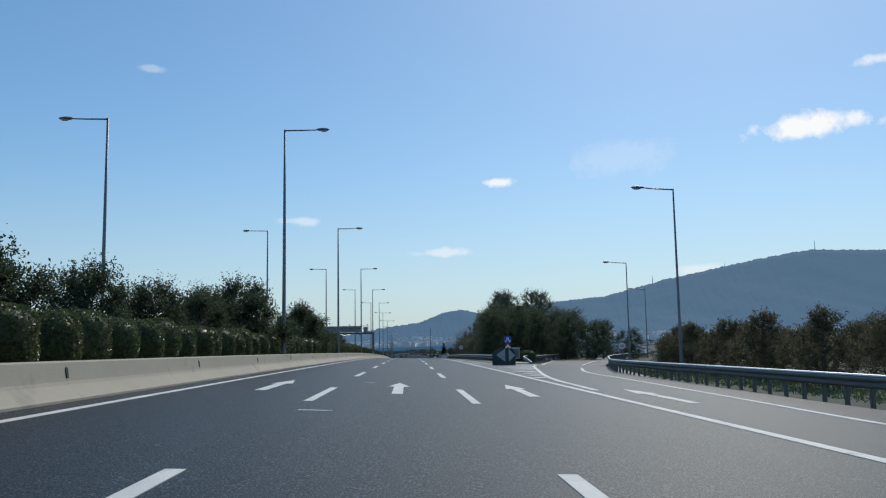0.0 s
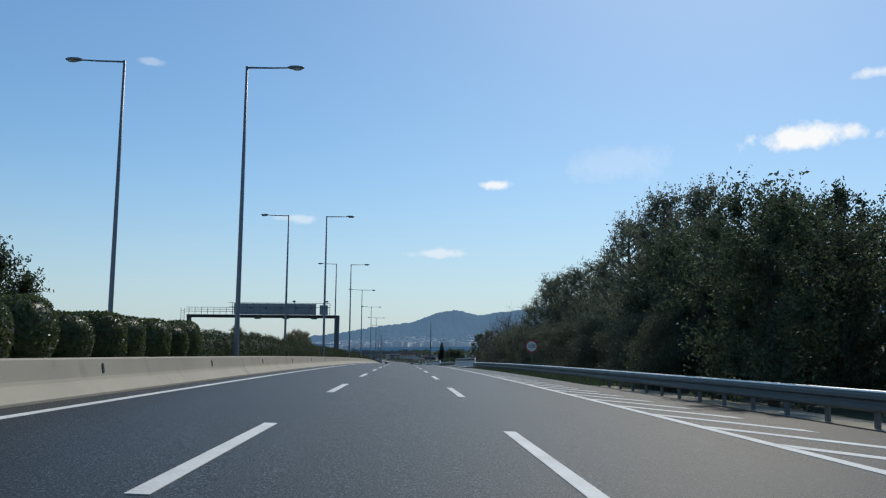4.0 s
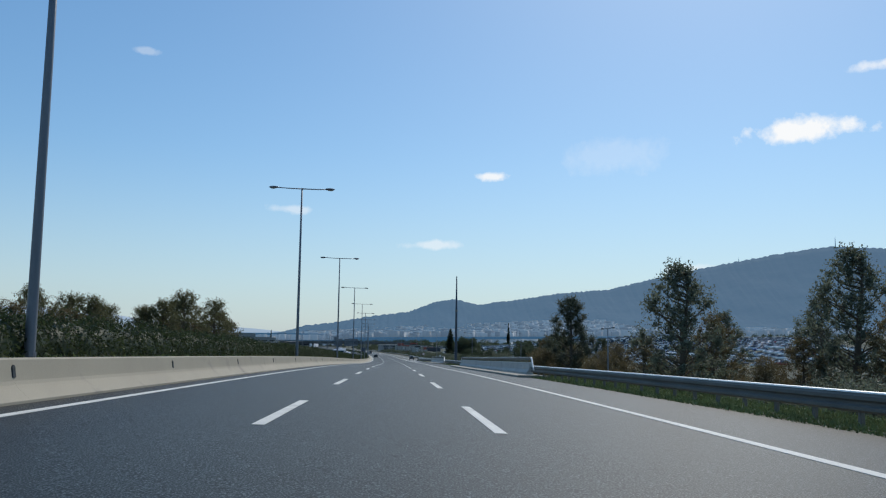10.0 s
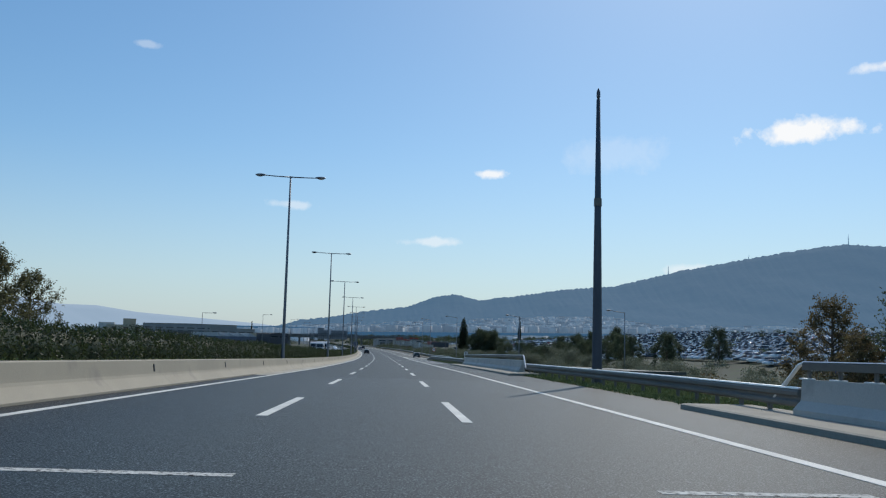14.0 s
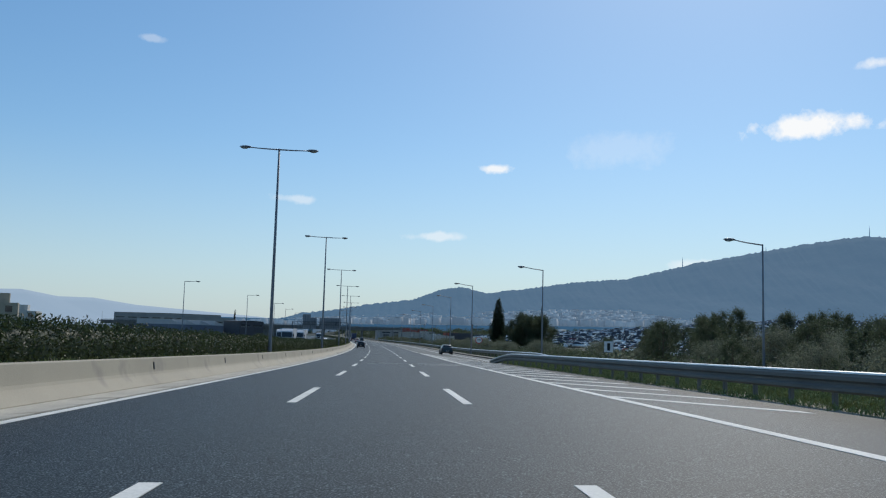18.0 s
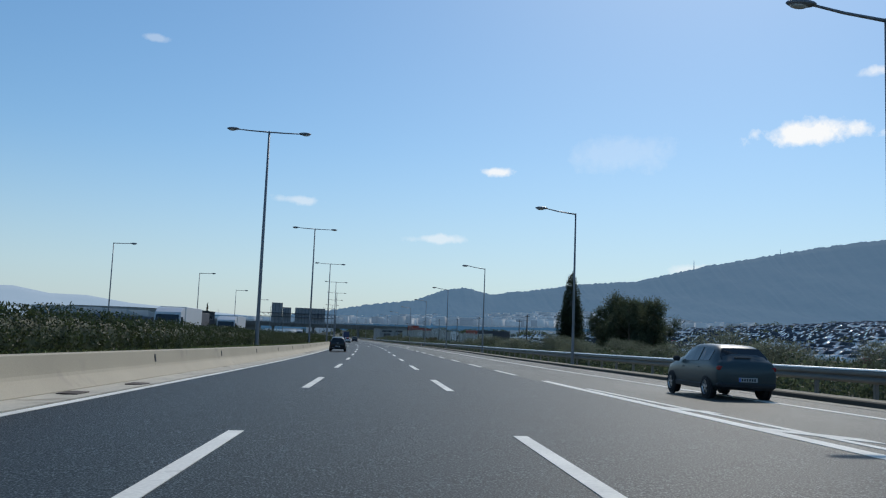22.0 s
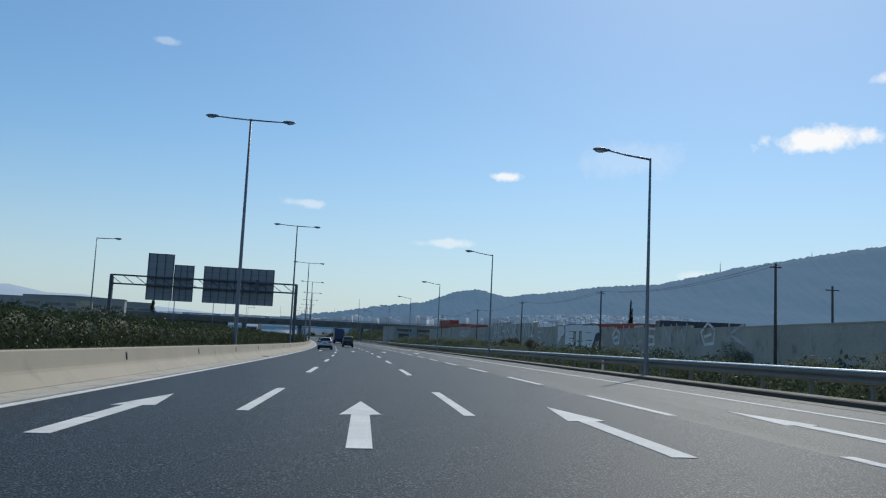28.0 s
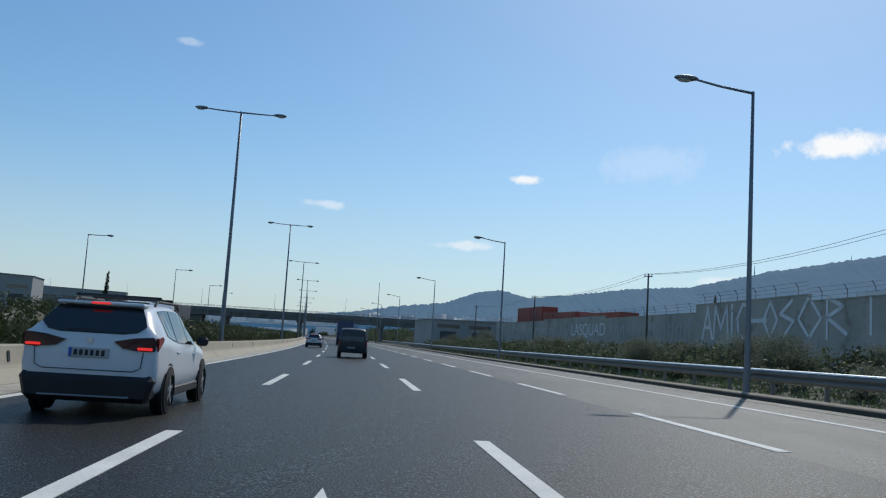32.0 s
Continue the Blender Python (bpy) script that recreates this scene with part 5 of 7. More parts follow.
def ridge_mesh(name, eye_at, az, el, dist, base_dist, base_z, mat, label, rough=6.0, seed=0, step=0.12, rows=22, crest=0.0):
    """A hill whose crest shows at the given angles from a place, at a distance along +y."""
    rng = np.random.default_rng(seed)
    a = np.radians(np.arange(az[0], az[-1], step))
    e = np.radians(np.interp(np.degrees(a), az, el))
    x_top = eye_at[0] + dist * np.tan(a)
    z_top = eye_at[2] + dist / np.cos(a) * np.tan(e) + crest * rng.random(len(a))
    pts = []
    for r in range(-1, rows + 4):
        k = max(r, 0) / rows
        y = eye_at[1] + base_dist + (dist - base_dist) * k
        if r <= rows:
            z = base_z + (z_top - base_z) * (0.25 * k + 0.75 * k**1.8)
        else:
            z = z_top - (k - 1) * 900
        x = eye_at[0] + (x_top - eye_at[0]) * (0.6 + 0.4 * min(k, 1))
        fold = rough * math.sin(math.pi * min(k, 1)) * (np.sin(x * 0.011 + k * 3) + 0.6 * np.sin(x * 0.029 + k * 7 + 1) + 0.3 * rng.normal(size=len(a)))
        pts.append(np.stack([x, np.full_like(x, y), z + fold - (60 if r < 0 else 0)], -1))
    n = len(a)
    f = np.array([(j * n + i, j * n + i + 1, (j + 1) * n + i + 1, (j + 1) * n + i) for j in range(rows + 4) for i in range(n - 1)])
    return tagged(quick(name, np.concatenate(pts), f, mat, smooth=True), label, "hill", kind="structure")


EYE14 = (on_road(351.6, 0.4)[0], on_road(351.6, 0.4)[1], float(on_road(351.6, 0.4)[2]) + 1.18)
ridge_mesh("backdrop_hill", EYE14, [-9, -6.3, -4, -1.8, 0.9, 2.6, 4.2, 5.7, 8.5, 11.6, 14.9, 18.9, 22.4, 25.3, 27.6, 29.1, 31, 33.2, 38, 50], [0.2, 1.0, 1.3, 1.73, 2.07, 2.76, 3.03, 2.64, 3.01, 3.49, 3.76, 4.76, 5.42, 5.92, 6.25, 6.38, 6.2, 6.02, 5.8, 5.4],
           3000, 1350, 12, HILL, "long wooded hill ridge with blue haze put in as glow", 5, 1, crest=5.0)
ridge_mesh("backdrop_far_hills", EYE14, [-60, -50, -40, -33, -29, -26, -23, -21, -19, -16.5, -12.7, -9, -5], [1.5, 1.75, 1.35, 1.8, 1.5, 1.85, 1.95, 1.6, 1.6, 1.25, 1.0, 0.75, 0.3], 4150, 3300, -5, FAR_HILL, "faint far hills with pale haze put in as glow", 3, 2, 0.25, 8)

# masts on the ridge
for az, el, tall in ((18.3, 4.6, 26), (23.3, 5.58, 10), (29.1, 6.35, 34)):
    a = radians(az)
    z0 = EYE14[2] + 3000 / math.cos(a) * math.tan(radians(el)) - 8
    mast = empty("radio_mast", Matrix.Translation((EYE14[0] + 3000 * math.tan(a), EYE14[1] + 3000, z0)))
    # the masts share the hill's painted haze glow
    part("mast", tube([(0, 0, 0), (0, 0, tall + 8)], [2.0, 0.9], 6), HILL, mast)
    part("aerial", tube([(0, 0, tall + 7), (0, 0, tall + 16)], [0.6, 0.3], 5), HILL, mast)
    tagged(mast, "thin radio mast standing on the hill crest", "mast", group="hill masts")

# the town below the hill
# haze over town and sheds is a bluish glow put into their walls
TOWN = haze_painted("hazed_town_walls", (0.34, 0.325, 0.3), HAZE_GLOW["town"], 0.1, 40, 0.6, 1.0)


def blocks(name, label, n, y, x, size, tall, seed, mat, zoff=None):
    rng = np.random.default_rng(seed)
    cy, cx = rng.uniform(*y, n), rng.uniform(*x, n)
    w, d, h = rng.uniform(*size, n), rng.uniform(*size, n), rng.uniform(*tall, n)
    z = ground_z(cx, cy) + (0 if zoff is None else zoff(cx, cy))
    v = []
    corner = np.array([(-1, -1), (1, -1), (1, 1), (-1, 1)]) * 0.5
    for i in range(n):
        a = rng.uniform(0, 1.5)
        c = corner * [w[i], d[i]] @ np.array([[math.cos(a), math.sin(a)], [-math.sin(a), math.cos(a)]])
        for zz in (-2, h[i]):
            v += [(cx[i] + p[0], cy[i] + p[1], z[i] + zz) for p in c]
    q = []
    for i in range(n):
        b = 8 * i
        q += [(b + 4, b + 5, b + 6, b + 7)] + [(b + k, b + (k + 1) % 4, b + 4 + (k + 1) % 4, b + 4 + k) for k in range(4)]
    return tagged(quick(name, np.array(v), np.array(q), mat), label, "buildings", kind="stuff")


def hill_lift(cx, cy):
    k = np.clip((cy - EYE14[1] - 1350) / 1650, 0, 1)
    return np.maximum(0, 12 + (150 * np.clip((cx + 500) / 900, 0.15, 1)) * (0.25 * k + 0.75 * k**1.8) - 40 * np.clip((cy - 1350) / 2200, 0, 1) ** 2)


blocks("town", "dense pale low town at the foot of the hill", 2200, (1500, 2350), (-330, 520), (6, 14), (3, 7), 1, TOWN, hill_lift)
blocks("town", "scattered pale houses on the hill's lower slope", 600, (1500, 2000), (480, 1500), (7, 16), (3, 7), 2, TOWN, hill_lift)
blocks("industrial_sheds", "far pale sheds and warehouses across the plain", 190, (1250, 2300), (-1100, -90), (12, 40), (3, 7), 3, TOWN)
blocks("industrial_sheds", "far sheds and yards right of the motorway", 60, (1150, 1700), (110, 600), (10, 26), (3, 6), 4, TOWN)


# ---------------------------------------------------------------- gantries
def beam_between(a, b, w, h, bm=None):
    a, b = Vector(a), Vector(b)
    d = b - a
    q = d.to_track_quat("Z", "Y").to_matrix().to_4x4()
    return box(w, h, d.length, m=Matrix.Translation(a) @ q, bm=bm)


def message_gantry():
    """A portal with a walkway and the back of a wide message sign; its own axis runs across the road to the left."""
    g = empty("message_sign_gantry")
    part("post", box(0.55, 0.5, 7.2, 0, 0, -0.5, 0.03), DARK_STEEL, g)
    part("post", box(0.55, 0.5, 7.2, -21.1, 0, -0.5, 0.03), DARK_STEEL, g)
    part("cross_beam", box(21.65, 0.7, 0.42, -10.55, 0, 6.3, 0.03), DARK_STEEL, g)
    part("walkway", box(21.0, 1.0, 0.06, -10.6, -0.75, 6.6), DARK_STEEL, g)
    sign = part("message_sign", box(11.6, 0.6, 1.55, -8.9, 0.1, 6.78, 0.04), SIGN_BACK, g)
    for k in range(5):
        part("access_hatch", box(1.5, 0.03, 1.1, -4.6 - 2.15 * k, -0.225, 6.98, 0.01), SIGN_BACK, sign)
        part("vent", box(0.3, 0.03, 0.25, -3.7 - 2.15 * k, -0.245, 7.6, 0.0), DARK_STEEL, sign)
    part("cabinet", box(1.1, 0.6, 1.35, -1.95, 0.0, 6.78, 0.03), SIGN_BACK, g)
    for k in range(15):
        x = -0.9 - 0.98 * k
        if x > -15.5:
            part("railing_post", box(0.06, 0.06, 1.75, x, -1.22, 6.62), GALV, g)
    for k in range(8):
        part("railing_post", box(0.05, 0.05, 1.05, -14.6 - 0.88 * k, -1.22, 6.62), GALV, g)
    for z in (7.75, 8.35):
        part("handrail", tube([(-0.9, -1.22, z), (-15.2, -1.22, z)], 0.035, 6), GALV, g)
    for z in (7.1, 7.4, 7.68):
        part("handrail", tube([(-14.2, -1.22, z), (-21.2, -1.22, z)], 0.03, 6), GALV, g)
    lad = part("ladder", tube([(-21.7, -0.3, 0.2), (-21.7, -0.3, 7.6)], 0.03, 6), GALV, g)
    part("ladder_rail", tube([(-22.2, -0.3, 0.2), (-22.2, -0.3, 7.6)], 0.03, 6), GALV, lad)
    for k in range(22):
        part("rung", tube([(-22.2, -0.3, 0.5 + 0.32 * k), (-21.7, -0.3, 0.5 + 0.32 * k)], 0.018, 5), GALV, lad)
    for x in (-1.4, -6.0):
        cam_box = part("camera_box", box(0.4, 0.28, 0.2, x, -0.9, 8.5, 0.03), DARK_STEEL, g)
        part("bracket", box(0.05, 0.05, 0.4, x, -0.9, 8.2), DARK_STEEL, cam_box)
    for x in (-3.3, -7.3, -11.3):
        part("sensor", box(0.8, 0.5, 0.16, x, -0.1, 6.14, 0.02), DARK_STEEL, g)
    return tagged(g, "dark steel gantry with walkway and message sign back", "gantry")


message_gantry().matrix_basis = spot(218.3, -9.05, 0.15, -4.5)


def sign_gantry():
    """A lattice portal with the ribbed backs of two large direction signs."""
    g = empty("sign_gantry")
    for x in (0, -23.0):
        part("post", box(0.4, 0.4, 8.7, x, -0.35, -0.5, 0.03), DARK_STEEL, g)
        part("post", box(0.25, 0.3, 8.4, x, 0.35, -0.5, 0.02), DARK_STEEL, g)
    for y in (-0.35, 0.35):
        for z in (7.0, 8.1):
            part("chord", box(23.2, 0.16, 0.16, -11.5, y, z, 0.01), DARK_STEEL, g)
    for k in range(15):
        x = -0.3 - k * 1.53
        part("brace", beam_between((x, -0.35, 7.08), (x - 1.4, -0.35, 8.1), 0.08, 0.08), DARK_STEEL, g)
        if k % 2:
            part("strut", box(0.08, 0.7, 0.08, x, 0, 8.12), DARK_STEEL, g)
    for x0, x1, z0, z1 in ((-2.9, -11.9, 5.25, 9.95), (-13.1, -15.6, 5.25, 9.9), (-15.65, -18.9, 5.25, 11.2)):
        panel = part("sign_panel", box(x0 - x1, 0.06, z1 - z0, (x0 + x1) / 2, 0.62, z0, 0.01), SIGN_BACK, g)
        n = max(2, int(round((x0 - x1) / 0.95)))
        for k in range(n + 1):
            part("rib", box(0.09, 0.14, z1 - z0 - 0.02, x1 + 0.06 + (x0 - x1 - 0.12) * k / n, 0.52, z0 + 0.01), DARK_STEEL, panel)
        for k in range(1, 6):
            part("seam", box(x0 - x1 - 0.02, 0.02, 0.03, (x0 + x1) / 2, 0.58, z0 + (z1 - z0) * k / 6), DARK_STEEL, panel)
        part("frame", box(x0 - x1, 0.1, 0.06, (x0 + x1) / 2, 0.6, z1 - 0.03), DARK_STEEL, panel)
    part("ladder", box(0.5, 0.1, 1.6, -5.0, -0.5, 6.9), DARK_STEEL, g)
    return tagged(g, "lattice steel gantry with the ribbed backs of direction signs", "gantry")


sign_gantry().matrix_basis = spot(814.3, -7.6, 0.0, 3.0)


# ---------------------------------------------------------------- signs beside the road
def letters(text, size, mat, parent, m, name="lettering", depth=0.006, bold=0.0):
    """Raised flat lettering as a mesh."""
    cu = bpy.data.curves.new(name, "FONT")
    cu.body, cu.size, cu.extrude, cu.align_x, cu.align_y = text, size, depth, "CENTER", "CENTER"
    cu.offset = bold
    tmp = bpy.data.objects.new(name, cu)
    me = bpy.data.meshes.new_from_object(tmp)
    bpy.data.objects.remove(tmp)
    bpy.data.curves.remove(cu)
    me.materials.clear()
    me.materials.append(mat)
    ob = new(name, me)
    ob.parent = parent
    ob.matrix_basis = m
    return ob


FACE = Matrix.Rotation(radians(90), 4, "X")            # a sign's face looks back along the road


def speed_sign(text, r=0.5, z=1.95, base=0.8):
    sg = empty("speed_limit_sign")
    part("post", tube([(0, 0.05, -base), (0, 0.05, z + 0.3)], 0.04, 8), GALV, sg)
    face = part("sign_face", disc(r, 0.02, 32, Matrix.Translation((0, 0, z)) @ FACE), SIGN_RED, sg, "red-rimmed sign face")
    part("white_field", disc(r * 0.8, 0.008, 32, Matrix.Translation((0, -0.014, z)) @ FACE), SIGN_WHITE, face)
    letters(text, r * 0.82, SIGN_BLACK, face, Matrix.Translation((0, -0.02, z)) @ FACE)
    return tagged(sg, f"round red-rimmed white speed sign reading {text} on a post", "road sign")


tagged(speed_sign("100"), group="speed signs").matrix_basis = spot(166.1, 10.45, 0)
copy_thing(bpy.data.objects["speed_limit_sign"], spot(573.8, 13.7, 0.35))
s60 = speed_sign("60", 0.45, 2.0, 1.5)
s60.matrix_basis = spot(87.0, 22.6, -0.75, -8)


def keep_sign():
    """A blue disc with two arrows over a red and white chevron board."""
    sg = empty("divide_sign")
    part("post", tube([(0, 0.05, -0.3), (0, 0.05, 2.7)], 0.04, 8), GALV, sg)
    face = part("sign_face", disc(0.42, 0.02, 32, Matrix.Translation((0, 0, 2.25)) @ FACE), SIGN_BLUE, sg, "blue disc with two white arrows")
    for d in (-1, 1):
        bm = bmesh.new()
        pts = [(-0.05, 0.25), (0.04, 0.25), (0.06, 0.0), (0.17, -0.1), (0.23, -0.05), (0.24, -0.26), (0.04, -0.22), (0.1, -0.16), (-0.03, -0.02)]
        v = [bm.verts.new((d * (x + 0.06), -0.014, 2.25 + z)) for x, z in pts]
        bm.faces.new(v if d > 0 else list(reversed(v)))
        part("arrow", bm, SIGN_WHITE, face)
    board = part("chevron_board", box(0.56, 0.02, 1.1, 0, 0, 0.72, 0.004), SIGN_RED, sg, "red and white chevron board")
    for k in range(2):
        bm = bmesh.new()
        z = 0.74 + 0.54 * k
        v = [bm.verts.new(p) for p in ((-0.27, -0.014, z), (0, -0.014, z + 0.24), (0.27, -0.014, z), (0.27, -0.014, z + 0.26), (0, -0.014, z + 0.5), (-0.27, -0.014, z + 0.26))]
        bm.faces.new((v[0], v[1], v[4], v[5]))
        bm.faces.new((v[1], v[2], v[3], v[4]))
        part("chevron", bm, SIGN_WHITE, board)
    return tagged(sg, "blue divide sign over a red and white chevron board", "road sign")


keep_sign().matrix_basis = spot(86.8, 10.6, 0.0, banked=0.5)


def crash_cushion():
    g = empty("crash_cushion")
    bm = box(1.9, 1.3, 0.95, 0, 0.75, 0, 0.05)
    for v in bm.verts:
        if v.co.y > 0.5:
            v.co.x *= 0.5
    part("body", bm, DARK_GREEN, g)
    bm = bmesh.new()
    prof = [(-1.0, 0.0), (1.0, 0.0), (1.0, 1.03), (0.74, 1.46), (-0.36, 1.48), (-1.0, 1.04)]
    for y in (-0.05, 0.1):
        for x, z in prof:
            bm.verts.new((x, y, z))
    bm.verts.ensure_lookup_table()
    n = len(prof)
    bm.faces.new([bm.verts[i] for i in range(n)])
    bm.faces.new([bm.verts[n + i] for i in reversed(range(n))])
    for i in range(n):
        bm.faces.new((bm.verts[(i + 1) % n], bm.verts[i], bm.verts[n + i], bm.verts[n + (i + 1) % n]))
    front = part("front_board", bm, DARK_GREEN, g, "dark green board with faded white arrowheads")
    for pts in (((0.11, 0.3), (-0.68, 0.9), (0.11, 1.43)), ((0.42, 1.43), (0.97, 0.84), (0.42, 0.3))):
        bm = bmesh.new()
        bm.faces.new([bm.verts.new((x, -0.056, z)) for x, z in reversed(pts)])
        part("arrowhead", bm, OLD_WHITE, front)
    part("base_rail", box(2.02, 0.2, 0.08, 0, -0.02, 0, 0.01), DARK_STEEL, g)
    return tagged(g, "dark green crash cushion with faded white arrowheads at the exit gore", "crash cushion")


DARK_GREEN = material("dark_green_plastic", (0.035, 0.05, 0.045), 0.6, vary=0.2, scale=0.8, fine=20)
OLD_WHITE = material("faded_white_sheeting", (0.36, 0.38, 0.4), 0.6, vary=0.15, scale=0.5, fine=12)
crash_cushion().matrix_basis = spot(72.45, 8.58, 0.0, 0, banked=1.0)

cab = empty("roadside_cabinet", spot(99, 12.9, 0.0))
part("body", box(0.9, 0.5, 1.25, 0, 0, 0, 0.02), CONCRETE_GREY, cab)
part("cap", box(1.0, 0.6, 0.08, 0, 0, 1.25, 0.02), CONCRETE_GREY, cab)
part("door", box(0.7, 0.02, 1.0, 0, -0.255, 0.12, 0.005), GALV, cab)
tagged(cab, "grey roadside service cabinet among clipped bushes", "cabinet")

sos = empty("emergency_phone_sign", spot(512, 15.6, -0.3))
part("post", tube([(0, 0.04, -0.5), (0, 0.04, 2.2)], 0.035, 8), GALV, sos)
plate = part("plate", box(0.62, 0.02, 0.75, 0, 0, 1.55, 0.004), SIGN_WHITE, sos)
part("pictogram", box(0.2, 0.008, 0.5, 0, -0.014, 1.67), SIGN_BLACK, plate)
part("pictogram_head", disc(0.11, 0.008, 14, Matrix.Translation((0, -0.014, 2.08)) @ FACE), SIGN_BLACK, plate)
tagged(sos, "square white sign with a dark pictogram on a post", "road sign")
for s, u, z in ((519, 13.2, -0.1), (745, 12.5, 0.1), (168, 10.4, -0.2), (300, 10.7, -0.4)):
    mk = empty("marker_post", spot(s, u, z, banked=0.5))
    part("post", box(0.1, 0.06, 0.95, 0, 0, -0.3, 0.015), SIGN_WHITE, mk)
    part("reflector", box(0.07, 0.01, 0.16, 0, -0.034, 0.42, 0.004), SIGN_RED, mk)
    tagged(mk, "short white plastic marker post with a reflector", "marker post", group="marker posts")

# the tall tapered mast beside the bridge
mono = empty("mast_pole", spot(393.75, 10.78, 0))
part("shaft", tube([(0, 0, -5), (0, 0, 0), (0, 0, 7), (0, 0, 14.6)], [0.3, 0.27, 0.2, 0.1], 12), DARK_STEEL, mono, smooth=True)
part("tip", tube([(0, 0, 14.6), (0, 0, 14.75), (0, 0, 15.0), (0, 0, 15.2)], [0.05, 0.1, 0.1, 0.02], 10), DARK_STEEL, mono, smooth=True)
part("collar", tube([(0, 0, 9.0), (0, 0, 9.4)], [0.21, 0.2], 12), GALV, mono)
tagged(mono, "tall dark tapered steel mast beside the road", "mast")


# ---------------------------------------------------------------- the graffiti wall and its yard
WALL = material("rendered_wall", (0.44, 0.4, 0.34), 0.9, vary=0.22, scale=3, fine=6, bump=0.2, spot_colour=(0.28, 0.235, 0.185), spot_at=0.56)
SPRAY = material("pale_spray_paint", (0.78, 0.77, 0.75), 0.7, vary=0.15, scale=1.5, fine=8, spot_colour=(0.32, 0.32, 0.33), spot_at=0.64)
SPRAY_DIM = material("faded_spray_paint", (0.52, 0.51, 0.49), 0.75, vary=0.2, scale=1.2, fine=8)
yard_wall = empty("yard_wall")
tagged(yard_wall, "long grey rendered yard wall covered in graffiti with wire posts", "wall", kind="structure")


def wall_u(s):
    return lerp(s, [740, 795, 820, 868, 905, 960], [28.0, 28.1, 29.1, 29.4, 28.6, 26.5])


def wall_place(s, z, off=0.0):
    return on_road(s, float(wall_u(s)) - off, z, 0)


for a, b, top in ((742, 771, 3.55), (771, 792, 3.8), (792, 800, 4.05), (800, 832, 4.6), (832, 851, 5.4), (851, 868.5, 5.85), (868.5, 892, 5.2), (892, 916, 5.5), (916, 944, 5.3)):
    sweep("wall_panel", a + 0.01, b - 0.01, 4, [(-0.12, 0.0), (-0.12, top), (0.13, top), (0.13, 0.0)], WALL, yard_wall, shift=wall_u, banked=0, close=True, cap=True)
    sweep("coping", a + 0.01, b - 0.01, 4, [(-0.17, top), (-0.17, top + 0.08), (0.18, top + 0.08), (0.18, top)], WALL, yard_wall, shift=wall_u, banked=0, close=True, cap=True)
    n = int((b - a) / 2.6) if a >= 800 else 0
    for k in range(n):
        q = a + (k + 0.5) * (b - a) / n
        bm = tube([(0, 0, 0), (0, 0, 0.5), (-0.22, 0, 0.85)], 0.025, 5)
        ob = part("wire_post", bm, DARK_STEEL, yard_wall)
        ob.matrix_basis = Matrix.Translation(wall_place(q, top + 0.06).tolist()) @ Matrix.Rotation(float(heading(q)), 4, "Z")
    for off, dz in ((0.0, 0.35), (0.1, 0.62), (0.22, 0.86)) if a >= 800 else ():
        part("wire", tube([Vector(wall_place(q, top + dz, off).tolist()) for q in np.linspace(a, b, 8)], 0.012, 4), DARK_STEEL, yard_wall)


def on_wall(s, z):
    """A frame on the wall's face: x runs to the viewer's right (towards smaller s), y up, z out of the wall."""
    p = wall_place(s, z, 0.15)
    d = wall_place(s - 2, z, 0.15) - p
    x = Vector((d[0], d[1], 0)).normalized()
    n = x.cross(Vector((0, 0, 1)))
    return Matrix(((x.x, 0, n.x, p[0]), (x.y, 0, n.y, p[1]), (x.z, 1, n.z, p[2]), (0, 0, 0, 1)))


def graffito(text, s_mid, z_mid, tall, width, mat, bold=0.0):
    ob = letters(text, 1.0, mat, yard_wall, Matrix(), "graffiti", 0.004, bold)
    vs = np.array([v.co[:] for v in ob.data.vertices])
    span = vs.max(0) - vs.min(0)
    ob.matrix_basis = on_wall(s_mid, z_mid) @ Matrix.Diagonal((width / span[0], tall / span[1], 1, 1))
    return ob


def strokes(lines, s_left, z_low, width, tall, mat, thick=0.28):
    """Zigzag spray strokes: each a run of (x, y) in units of the given box, x to the viewer's right."""
    bm = bmesh.new()
    for run in lines:
        for (x0, y0), (x1, y1) in zip(run, run[1:]):
            a, b = Vector((x0 * width, y0 * tall, 0.0)), Vector((x1 * width, y1 * tall, 0.0))
            d = (b - a).normalized()
            e = Vector((-d.y, d.x, 0)) * thick / 2
            vs = [bm.verts.new(p) for p in (a - e - d * thick * 0.4, a + e - d * thick * 0.4, b + e + d * thick * 0.4, b - e + d * thick * 0.4)]
            bm.faces.new(list(reversed(vs)))
    ob = part("graffiti", bm, mat, yard_wall)
    ob.matrix_basis = on_wall(s_left, z_low) @ Matrix.Translation((0, 0, 0.004))
    return ob


# a large filled piece: fat white letters that touch, with dark edges
INK = material("dark_spray_paint", (0.035, 0.045, 0.055), 0.7, vary=0.2, scale=1.0, fine=10)
